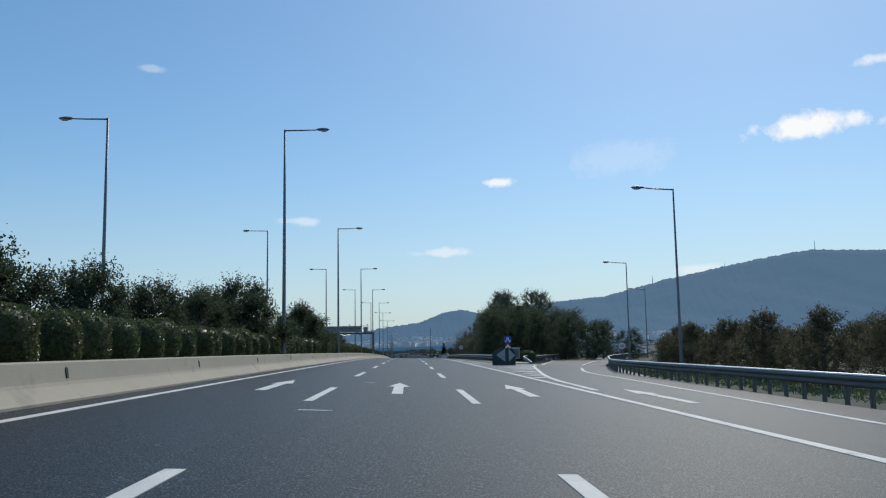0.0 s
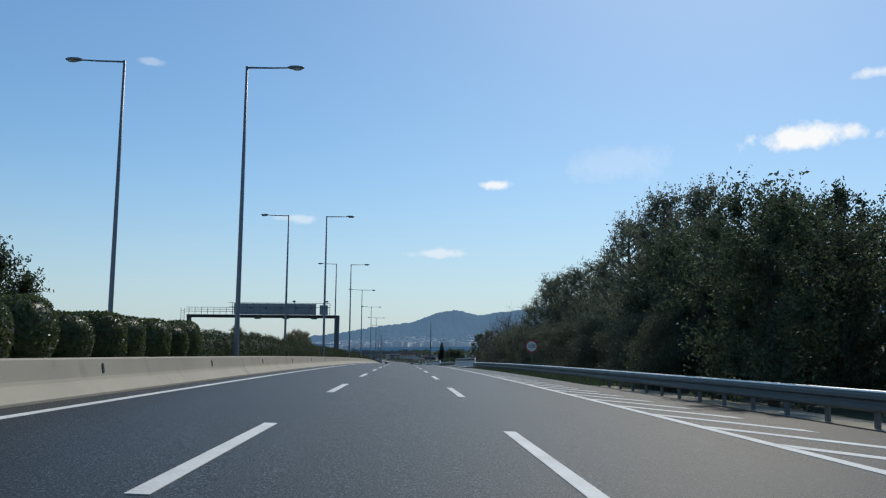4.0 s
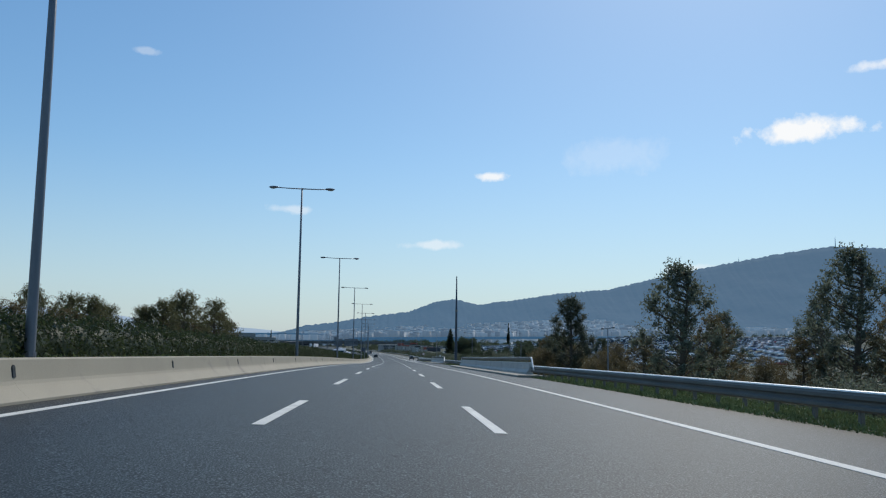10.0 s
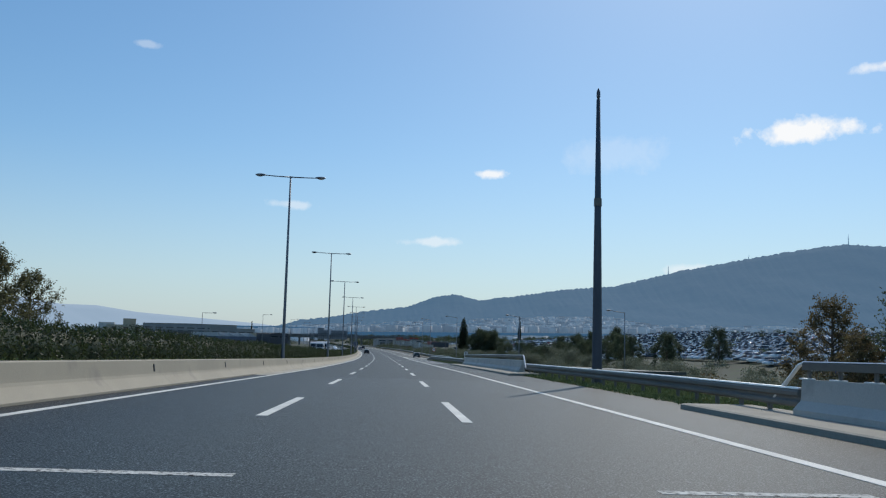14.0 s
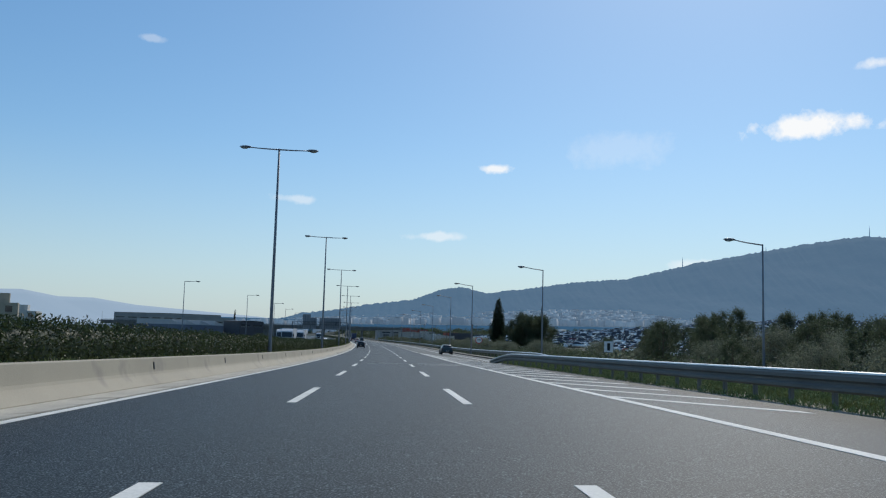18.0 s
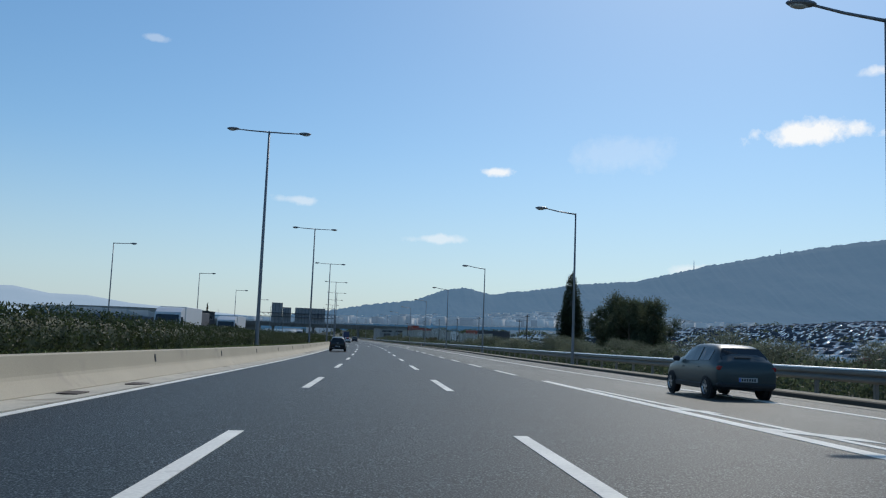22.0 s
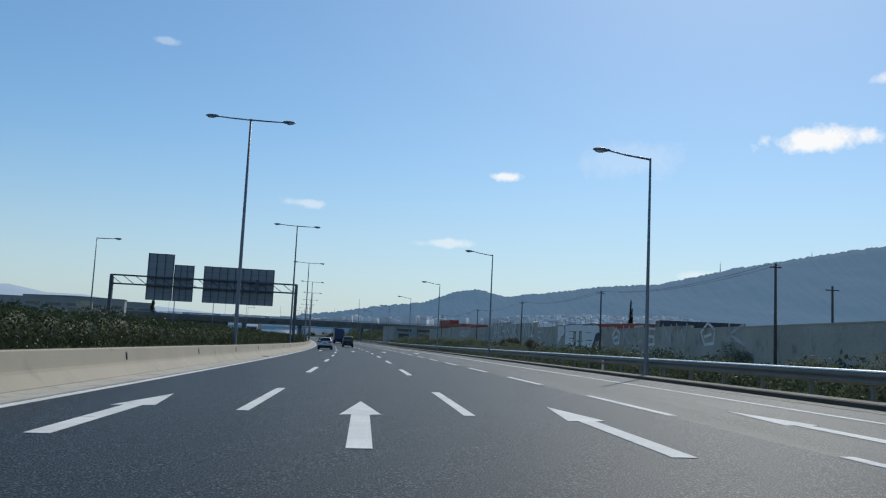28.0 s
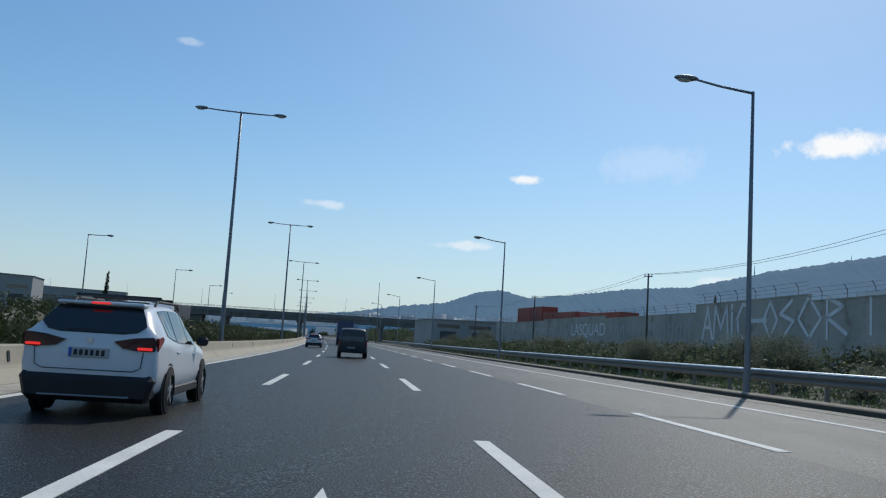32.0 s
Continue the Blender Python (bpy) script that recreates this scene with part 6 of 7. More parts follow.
for k, (glyph, s_mid, wide, lo, hi) in enumerate((("B", 816.6, 5.0, 1.95, 4.7), ("E", 811.9, 5.2, 1.85, 4.65), ("T", 807.3, 5.0, 1.7, 4.6), ("E", 802.8, 5.4, 1.5, 4.45), ("R", 798.0, 6.0, 1.35, 4.35))):
    back = graffito(glyph, s_mid, (lo + hi) / 2, hi - lo, wide, INK, 0.13)
    back.matrix_basis = back.matrix_basis @ Matrix.Translation((0, 0, 0.002 + 0.002 * k))
    face = graffito(glyph, s_mid, (lo + hi) / 2, (hi - lo) * 0.93, wide * 0.94, SPRAY, 0.085)
    face.matrix_basis = face.matrix_basis @ Matrix.Translation((0, 0, 0.014 + 0.002 * k))
strokes([[(0.0, 0.0), (0.3, 1.0), (0.6, 0.0)], [(0.15, 0.35), (0.48, 0.35)]], 867.0, 3.1, 3.0, 2.5, SPRAY, 0.3)
strokes([[(0.0, 0.0), (0.1, 1.0), (0.5, 0.3), (0.9, 1.0), (1.0, 0.0)]], 864.9, 3.1, 2.6, 2.5, SPRAY, 0.3)
strokes([[(0.5, 0.0), (0.5, 0.75)], [(0.5, 0.92), (0.5, 1.0)]], 862.2, 3.1, 1.0, 2.5, SPRAY, 0.3)
strokes([[(1.0, 0.95), (0.4, 1.0), (0.0, 0.6), (0.1, 0.1), (0.6, 0.0), (1.0, 0.2), (1.0, 0.5), (2.2, 0.5)]], 860.8, 3.1, 2.0, 2.5, SPRAY, 0.3)
strokes([[(0.0, 0.5), (0.25, 1.0), (0.5, 0.5), (0.25, 0.0), (0.0, 0.5)], [(1.0, 1.0), (0.6, 0.65), (1.05, 0.45), (0.7, 0.0)], [(1.5, 1.0), (1.2, 0.5), (1.55, 0.0), (1.9, 0.5), (1.6, 0.95)]], 856.8, 3.1, 3.9, 2.5, SPRAY, 0.26)
strokes([[(0.0, 0.0), (0.0, 1.0), (0.5, 0.75), (0.0, 0.5), (0.6, 0.1)], [(0.9, 1.0), (1.7, 1.0)], [(1.3, 1.0), (1.3, 0.1)], [(2.0, 1.0), (2.0, 0.1)], [(2.3, 0.1), (2.4, 1.0), (3.0, 0.1), (3.1, 1.0)]], 848.8, 3.1, 3.4, 2.5, SPRAY, 0.26)
graffito("12", 836.0, 4.2, 2.3, 3.4, SPRAY)
for k, (s0, w, t) in enumerate(((831, 2.4, 1.9), (828, 2.5, 2.1), (824.8, 2.4, 1.8), (792, 2.6, 1.7), (788.5, 2.4, 1.8), (785, 2.6, 1.6), (781.5, 2.5, 1.7), (777.6, 2.6, 1.7), (774, 2.3, 1.6), (769, 3.0, 1.8), (764, 3.2, 1.5))):
    glyph = ([[(0.1, 0.0), (0.15, 1.0), (0.85, 0.1), (0.9, 0.95)]],
             [[(0.9, 0.9), (0.2, 0.95), (0.1, 0.5), (0.8, 0.45), (0.85, 0.05), (0.1, 0.0)]],
             [[(0.0, 0.95), (1.0, 1.0)], [(0.5, 0.95), (0.55, 0.0), (0.8, 0.1)]],
             [[(0.1, 0.0), (0.1, 1.0)], [(0.85, 0.95), (0.1, 0.5), (0.9, 0.0)]],
             [[(0.5, 1.0), (0.05, 0.6), (0.3, 0.05), (0.85, 0.1), (0.95, 0.7), (0.5, 1.0)], [(0.3, 0.4), (0.7, 0.5)]],
             [[(0.0, 1.0), (0.25, 0.0), (0.5, 0.7), (0.75, 0.0), (1.0, 1.0)]])[(k * 5 + 1) % 6]
    strokes(glyph, s0, 2.2 + 0.12 * (k % 3), w, t, SPRAY_DIM if k % 3 else SPRAY, 0.2 + 0.03 * (k % 4))
graffito("LASQUAD", 897.4, 3.95, 1.7, 12.4, SPRAY)
for k in range(12):
    strokes([[(0.2, 0.0), (0.2, 1.0)], [(0.2, 0.6), (0.8, 1.0), (0.75, 0.0)]], 890.0 - 1.75 * k, 2.9, 1.4, 1.6, SPRAY_DIM, 0.16)
for k in range(9):
    strokes([[(0.1, 0.0), (0.2, 1.0), (0.8, 0.9), (0.7, 0.1)]], 942 - 3.6 * k, 2.6, 2.6, 1.7, SPRAY_DIM, 0.2)

yard_pole = empty("utility_pole", spot(718.2, 30.9, 0))
part("pole", tube([(0, 0, -1.5), (0, 0, 7.3)], [0.16, 0.12], 8), TIMBER, yard_pole, smooth=True)
part("crossarm", box(1.0, 0.1, 0.1, 0, 0, 6.9, 0.01), TIMBER, yard_pole)
tagged(yard_pole, "thick wooden utility pole beside the car yards", "utility pole", group="yard poles")
# wooden poles with wires
pole_tops = []
for s, u, z in ((755, 27.0, 7.6), (794, 27.2, 8.13), (835.4, 27.4, 8.84), (874.4, 27.2, 8.88), (909.4, 25.0, 8.38), (948, 24, 8.4)):
    p = empty("utility_pole", spot(s, u, 0))
    part("pole", tube([(0, 0, 0.0), (0, 0, z)], [0.12, 0.08], 8), TIMBER, p, smooth=True)
    part("crossarm", box(0.8, 0.08, 0.08, 0, 0, z - 0.3, 0.01), TIMBER, p)
    part("insulator", tube([(0.32, 0, z - 0.22), (0.32, 0, z - 0.05)], 0.05, 6), SIGN_WHITE, p)
    part("insulator", tube([(-0.32, 0, z - 0.22), (-0.32, 0, z - 0.05)], 0.05, 6), SIGN_WHITE, p)
    tagged(p, "weathered wooden utility pole before the yard wall", "utility pole", group="utility poles")
    pole_tops.append(on_road(s, u, z - 0.05, 0))
wires = empty("overhead_wires")
for a, b in zip(pole_tops, pole_tops[1:]):
    for dx in (-0.32, 0.32):
        k = np.linspace(0, 1, 9)[:, None]
        path = a + (b - a) * k
        path[:, 2] -= 0.7 * (1 - (2 * k[:, 0] - 1) ** 2)
        path[:, 0] += dx
        part("wire", tube([Vector(q.tolist()) for q in path], 0.014, 4), DARK_STEEL, wires)
tagged(wires, "thin sagging overhead wires between wooden poles", "wires", kind="structure")
for s, u, z in ((770, 40, 7.5),):
    p = empty("utility_pole", spot(s, u, 0))
    gz = float(ground_rel(np.array([float(s)]), np.array([float(u)]))[0])
    part("pole", tube([(0, 0, gz - 0.2), (0, 0, gz + z)], [0.13, 0.09], 8), TIMBER, p)
    part("crossarm", box(1.2, 0.09, 0.09, 0, 0, gz + z - 0.4), TIMBER, p)
    tagged(p, "wooden utility pole in the car yards", "utility pole", group="yard poles")

# containers and dark sheds past the wall
RED_METAL = material("red_container_paint", (0.32, 0.06, 0.035), 0.6, vary=0.15, scale=1.5, fine=8, spot_colour=(0.2, 0.06, 0.04), spot_at=0.62)
DARK_METAL = material("dark_cladding", (0.06, 0.06, 0.07), 0.6, vary=0.15, scale=3, fine=5)
PALE_METAL = material("pale_cladding", (0.45, 0.46, 0.46), 0.6, vary=0.1, scale=3, fine=5)
GREY_CLAD = material("grey_cladding", (0.3, 0.3, 0.29), 0.7, vary=0.12, scale=4, fine=4)
BLUE_METAL = material("blue_grey_cladding", (0.1, 0.13, 0.18), 0.55, vary=0.12, scale=3, fine=5)
GLASS = material("dark_glass", (0.02, 0.025, 0.03), 0.08, vary=0.05, spec=0.8)


def container(L, W, H, mat, label, name="shipping_container"):
    c = empty(name)
    bm = box(W, L, H, 0, 0, 0, 0.03)
    part("shell", bm, mat, c)
    n = int(L / 1.1)
    for k in range(n):
        y = -L / 2 + 0.3 + k * (L - 0.6) / max(1, n - 1)
        for d in (-1, 1):
            part("rib", box(0.05, 0.3, H - 0.4, d * (W / 2 + 0.012), y, 0.2), mat, c)
    for d in (-1, 1):
        part("door", box(W / 2 - 0.12, 0.05, H - 0.3, d * W / 4, -L / 2 - 0.01, 0.15, 0.01), mat, c)
        part("lock_rod", tube([(d * W / 4, -L / 2 - 0.06, 0.2), (d * W / 4, -L / 2 - 0.06, H - 0.2)], 0.025, 6), GALV, c)
    return tagged(c, label, "container")


c1 = container(12.2, 2.44, 2.6, RED_METAL, "rust-red shipping container stacked behind the wall")
c1.matrix_basis = spot(926, 29.5, 5.0, 4)
copy_thing(c1, spot(912, 30.2, 3.9, 6))
copy_thing(c1, spot(899, 31.6, 3.6, 5))
copy_thing(c1, spot(926, 29.6, 2.3, 4))
c2 = container(12.2, 2.44, 2.6, RED_METAL, "rust-red shipping container in the yard behind the wall")
c2.matrix_basis = spot(812, 36, 2.6, 12)
c3 = container(9, 2.44, 2.6, DARK_METAL, "dark shipping container in the yard behind the wall")
c3.matrix_basis = spot(790, 37, 2.4, 80)


def shed(w, l, h, mat, label, roof=1.2, doors=3, name="shed"):
    """A gabled metal shed with doors and a strip of windows."""
    g = empty(name)
    part("wall", box(w, l, h, 0, 0, -1.5), mat, g)
    bm = bmesh.new()
    y0, y1, x0 = -l / 2 - 0.3, l / 2 + 0.3, w / 2 + 0.3
    z0 = h - 1.5
    v = [bm.verts.new(p) for p in ((-x0, y0, z0), (x0, y0, z0), (0, y0, z0 + roof), (-x0, y1, z0), (x0, y1, z0), (0, y1, z0 + roof))]
    for f in ((0, 1, 2), (5, 4, 3), (0, 2, 5, 3), (1, 4, 5, 2), (0, 3, 4, 1)):
        bm.faces.new([v[i] for i in f])
    part("roof", bm, mat if roof < 0.45 else PALE_METAL if mat is not PALE_METAL else BLUE_METAL, g)
    for k in range(doors):
        x = -w / 2 + w * (k + 0.5) / doors
        part("door", box(w / doors * 0.5, 0.08, (h - 1.5) * 0.6, x, -l / 2 - 0.03, 0), DARK_METAL, g)
        win = part("window", box(w / doors * 0.7, 0.06, 0.8, x, -l / 2 - 0.02, (h - 1.5) * 0.72), GLASS, g)
        part("sill", box(w / doors * 0.75, 0.14, 0.06, x, -l / 2 - 0.04, (h - 1.5) * 0.72 - 0.08), PALE_METAL, win)
    return tagged(g, label, "shed")


shed(10.3, 16, 9.0, DARK_METAL, "dark flat-roofed metal-clad building past the far carriageway", 0.3, 2).matrix_basis = spot(809.3, -50.3, 0.0, 30)
shed(32, 16, 12.5, GREY_CLAD, "long flat-roofed grey building with window strips", 0.4, 5).matrix_basis = spot(1014, -87, 0.0, 8)
shed(88, 26, 17.5, GREY_CLAD, "long grey flat-roofed hall on the plain", 0.4, 9).matrix_basis = spot(1235, -136, 0.0, 8)
shed(34, 20, 7.5, GREY_CLAD, "dark low shed behind the end of the yard wall", 0.4, 5).matrix_basis = spot(985, 36, 0.2, 4)
shed(26, 16, 8.8, RED_METAL, "red-fronted low store building", 0.4, 4).matrix_basis = spot(1110, 58, 0.5, 0)
shed(5, 4, 3.6, PALE_METAL, "small pale hut among roadside scrub", 0.5, 2).matrix_basis = spot(592, 36, -1.0, 15)


def flats(w, d, storeys, label, mat):
    """A plain block of flats with balconies and windows."""
    g = empty("apartment_building")
    h = storeys * 3.0
    part("wall", box(w, d, h + 1.5, 0, 0, -1.5), mat, g)
    part("roof_room", box(w * 0.35, d * 0.4, 2.2, w * 0.15, 0, h), mat, g)
    for st in range(storeys):
        for k in range(max(2, int(w / 3.5))):
            x = -w / 2 + (k + 0.5) * w / max(2, int(w / 3.5))
            win = part("window", box(1.4, 0.08, 1.4, x, -d / 2 - 0.02, st * 3 + 0.9), GLASS, g)
            part("sill", box(1.6, 0.2, 0.08, x, -d / 2 - 0.08, st * 3 + 0.8), CONCRETE_GREY, win)
        part("balcony", box(w * 0.5, 1.1, 0.9, -w * 0.2, -d / 2 - 0.5, st * 3 - 0.1, 0.02), CONCRETE_GREY, g)
    return tagged(g, label, "building")


flats(12, 10, 2, "low pale two-storey building past the far carriageway", CONCRETE).matrix_basis = spot(945, -70, 0.0, 12)


def sawtooth(w, l, h, teeth, label):
    """A low works hall whose roof carries slanted white skylights."""
    g = empty("works_hall")
    part("wall", box(w, l, h, 0, 0, -1.5), BLUE_METAL, g)
    for k in range(teeth):
        x = -w / 2 + w * (k + 0.5) / teeth
        bm = bmesh.new()
        d = w / teeth * 0.38
        v = [bm.verts.new(p) for y in (-l / 2, l / 2) for p in ((x - d, y, h - 1.5), (x + d, y, h - 1.5), (x - d, y, h + 0.4))]
        for f in ((0, 1, 2), (5, 4, 3), (0, 2, 5, 3), (1, 4, 5, 2), (0, 3, 4, 1)):
            bm.faces.new([v[i] for i in f])
        part("skylight", bm, PALE_METAL, g)
    return tagged(g, label, "works hall")


sawtooth(38, 16, 7.0, 4, "low works hall with slanted white skylights").matrix_basis = spot(812, -75, 0.0, 62)
flats(11, 11, 3, "three-storey pale block of flats past the far carriageway", CONCRETE).matrix_basis = spot(655, -88, -1.0, 20)
flats(20, 12, 3, "three-storey grey office building past the far carriageway", CONCRETE_GREY).matrix_basis = spot(770, -128, -0.6, 10)

# ---------------------------------------------------------------- the overpass
OVERPASS = material("stained_overpass_concrete", (0.17, 0.165, 0.155), 0.9, vary=0.2, scale=4, fine=6, spot_colour=(0.1, 0.1, 0.095), spot_at=0.58, spec=0.2)


def overpass():
    b = empty("overpass")
    L, R = -170, 62
    zt = 8.6
    part("deck", box(R - L, 9.5, 2.3, (L + R) / 2, 0, zt - 2.7, 0.05), OVERPASS, b)
    for y in (-5.0, 5.0):
        part("parapet", box(R - L, 0.35, 1.5, (L + R) / 2, y, zt - 1.4, 0.03), OVERPASS, b)
    part("handrail", tube([(L, -5.0, zt + 0.75), (R, -5.0, zt + 0.75)], 0.06, 6), GALV, b)
    part("handrail", tube([(L, -5.0, zt + 0.45), (R, -5.0, zt + 0.45)], 0.05, 6), GALV, b)
    for k in range(0, 116):
        part("rail_post", box(0.1, 0.1, 0.75, L + 1 + 2.0 * k, -5.0, zt + 0.1), GALV, b)
    for x in (-34, -8.7, 20, 44):
        pier = part("pier", box(1.4, 5.0, 7.4, x, 0, -0.6, 0.15), OVERPASS, b)
        part("pier_cap", box(2.0, 8.0, 0.9, x, 0, 5.2, 0.1), OVERPASS, pier)
    wall = part("abutment", box(92, 7.0, 7.4, -88, 0.5, -0.6, 0.05), OVERPASS, b)
    for k in range(34):
        part("rib", box(0.35, 0.2, 5.6, -43.0 - 2.6 * k, -3.08, 0.6, 0.03), OVERPASS, wall)
    part("embankment_wall", box(18, 8.0, 7.0, 53.5, 0.4, -0.8, 0.05), OVERPASS, b)
    return tagged(b, "long concrete overpass with railings crossing the motorway", "bridge")


overpass().matrix_basis = spot(1102, 0, 0.0, -4)
for k in range(9):
    copy_thing(bpy.data.objects["street_lamp.040"] if "street_lamp.040" in bpy.data.objects else bpy.data.objects["street_lamp"], spot(1104, -168 + 25 * k, 7.1, 90, size=0.72))
tall = empty("lamp_mast", spot(1029, 12.2, 0))
part("shaft", tube([(0, 0, -0.5), (0, 0, 16.6)], [0.16, 0.06], 10), LAMP_STEEL, tall, smooth=True)
part("base_plate", box(0.6, 0.6, 0.08, 0, 0, 0.0, 0.01), LAMP_STEEL, tall)
tagged(tall, "tall slim steel mast beside the slow lane", "mast")

# ---------------------------------------------------------------- vehicles
def paint(name, colour, rough=0.28, metal=0.0):
    m = material(name, colour, rough, metal, vary=0.04, scale=1.0, fine=30, spec=0.4)
    m.node_tree.nodes["Principled BSDF"].inputs["Coat Weight"].default_value = 0.15
    return m


WHITE_PAINT = paint("white_car_paint", (0.72, 0.73, 0.74))
BLACK_PAINT = paint("black_car_paint", (0.012, 0.013, 0.016))
TEAL_PAINT = paint("dark_green_grey_car_paint", (0.035, 0.055, 0.06), 0.35)
VAN_PAINT = paint("dark_grey_van_paint", (0.03, 0.033, 0.042), 0.4)
BLUE_PAINT = paint("blue_truck_paint", (0.03, 0.05, 0.12), 0.4)
TRUCK_WHITE = paint("white_truck_paint", (0.62, 0.63, 0.64), 0.45)
RUBBER = material("tyre_rubber", (0.02, 0.02, 0.02), 0.9, vary=0.15, scale=0.3, fine=40)
ALLOY = material("alloy_rim", (0.55, 0.56, 0.58), 0.3, 0.9, vary=0.05)
TRIM = material("black_plastic_trim", (0.018, 0.018, 0.02), 0.6, vary=0.1)
CAR_GLASS = material("tinted_car_glass", (0.012, 0.015, 0.018), 0.05, vary=0.02, spec=0.7)
TAIL_RED = material("tail_lamp_red", (0.3, 0.012, 0.012), 0.2, vary=0.05, spec=0.6)
TAIL_DARK = material("smoked_tail_lamp", (0.05, 0.012, 0.015), 0.15, vary=0.05, spec=0.6)
PLATE = material("number_plate", (0.42, 0.42, 0.41), 0.5, vary=0.05)
TAIL_LIT = material("lit_brake_lamp", (0.5, 0.02, 0.02), 0.3, vary=0.05)
TAIL_LIT.node_tree.nodes["Principled BSDF"].inputs["Emission Color"].default_value = (1.0, 0.04, 0.03, 1)
TAIL_LIT.node_tree.nodes["Principled BSDF"].inputs["Emission Strength"].default_value = 0.9


def section(st):
    """Right half of a body's cross section at a station (y, bottom, belt, top, half width at the belt, half width on top)."""
    y, zb, zl, zt, wb, wt = st
    return [(0.84 * wb, y, zb), (0.965 * wb, y, zb + 0.1), (wb, y, zb + 0.45 * (zl - zb)), (0.985 * wb, y, zb + 0.8 * (zl - zb)), (0.955 * wb, y, zl),
            (wt + 0.02, y, zt - 0.07 if zt - zl > 0.15 else zt - 0.02), (wt * 0.9, y, zt - 0.018), (wt * 0.5, y, zt)]


def loft(stations, sub=3):
    """A closed body lofted through its stations, smoothed between them."""
    st = np.array(stations, float)
    n = len(st)
    rows = []
    for i in range(n - 1):
        for k in range(sub):
            t = k / sub
            rows.append(st[i] * (1 - t) + st[i + 1] * t)
    rows.append(st[-1])
    rows = np.array(rows)
    sm = rows.copy()
    sm[1:-1] = 0.25 * rows[:-2] + 0.5 * rows[1:-1] + 0.25 * rows[2:]
    sm[:, 0] = rows[:, 0]
    bm = bmesh.new()
    rings = []
    for r in sm:
        half = section(r)
        rings.append([bm.verts.new(p) for p in half] + [bm.verts.new((-p[0], p[1], p[2])) for p in reversed(half)])
    k = len(rings[0])
    for a, b in zip(rings, rings[1:]):
        for j in range(k):
            bm.faces.new((a[j], b[j], b[(j + 1) % k], a[(j + 1) % k]))
    bm.faces.new(rings[0])
    bm.faces.new(list(reversed(rings[-1])))
    bmesh.ops.recalc_face_normals(bm, faces=bm.faces)
    for f in bm.faces:
        f.smooth = True
    return bm, sm


def body_at(sm, y):
    return [np.interp(y, sm[:, 0], sm[:, c]) for c in range(1, 6)]


def slab(points, out, thick=0.02):
    """A thin rounded panel from its corner points, pushed outwards."""
    bm = bmesh.new()
    o = Vector(out) * thick
    top = [bm.verts.new(Vector(p) + o) for p in points]
    low = [bm.verts.new(Vector(p) - o * 1.5) for p in points]
    n = len(points)
    bm.faces.new(top)
    for i in range(n):
        bm.faces.new((top[(i + 1) % n], top[i], low[i], low[(i + 1) % n]))
    bmesh.ops.recalc_face_normals(bm, faces=bm.faces)
    return bm


def wheel(parent, x, y, r, w, rim=ALLOY, spokes=5):
    d = 1 if x > 0 else -1
    wh = part("wheel", disc(r * 0.62, w * 0.8, 24, Matrix.Translation((x, y, r)) @ Matrix.Rotation(radians(90), 4, "Y")), TRIM, parent)
    bm = bmesh.new()
    bmesh.ops.create_cone(bm, cap_ends=False, segments=28, radius1=r, radius2=r, depth=w, matrix=Matrix.Translation((x, y, r)) @ Matrix.Rotation(radians(90), 4, "Y"))
    for sgn in (-1, 1):
        bmesh.ops.create_cone(bm, cap_ends=False, segments=28, radius1=r if sgn > 0 else r * 0.66, radius2=r * 0.66 if sgn > 0 else r, depth=0.03, matrix=Matrix.Translation((x + sgn * (w / 2 + 0.012), y, r)) @ Matrix.Rotation(radians(90), 4, "Y"))
    part("tyre", bm, RUBBER, wh)
    bm = disc(r * 0.15, 0.04, 12, Matrix.Translation((x + d * w * 0.46, y, r)) @ Matrix.Rotation(radians(90), 4, "Y"))
    for k in range(spokes):
        a = 2 * math.pi * k / spokes
        box(0.025, r * 0.17, r * 0.56, 0, 0, r * 0.06, 0, Matrix.Translation((x + d * w * 0.46, y, r)) @ Matrix.Rotation(a, 4, "X"), bm)
    bmesh.ops.create_cone(bm, cap_ends=False, segments=24, radius1=r * 0.66, radius2=r * 0.6, depth=0.05, matrix=Matrix.Translation((x + d * w * 0.45, y, r)) @ Matrix.Rotation(radians(90), 4, "Y"))
    part("rim", bm, rim, wh)


def bars(parent, x, y, z, w, h, n=6):
    """A number plate with unreadable writing as plain bars."""
    pl = part("number_plate", box(w, 0.02, h, x, y, z - h / 2, 0.004), PLATE, parent)
    part("blue_band", box(w * 0.08, 0.004, h * 0.9, x - w * 0.45, y - 0.012, z - h * 0.45), SIGN_BLUE, pl)
    for k in range(n):
        part("bar", box(w * 0.085, 0.004, h * 0.6, x - w * 0.32 + k * w * 0.135, y - 0.012, z - h * 0.3), SIGN_BLACK, pl)


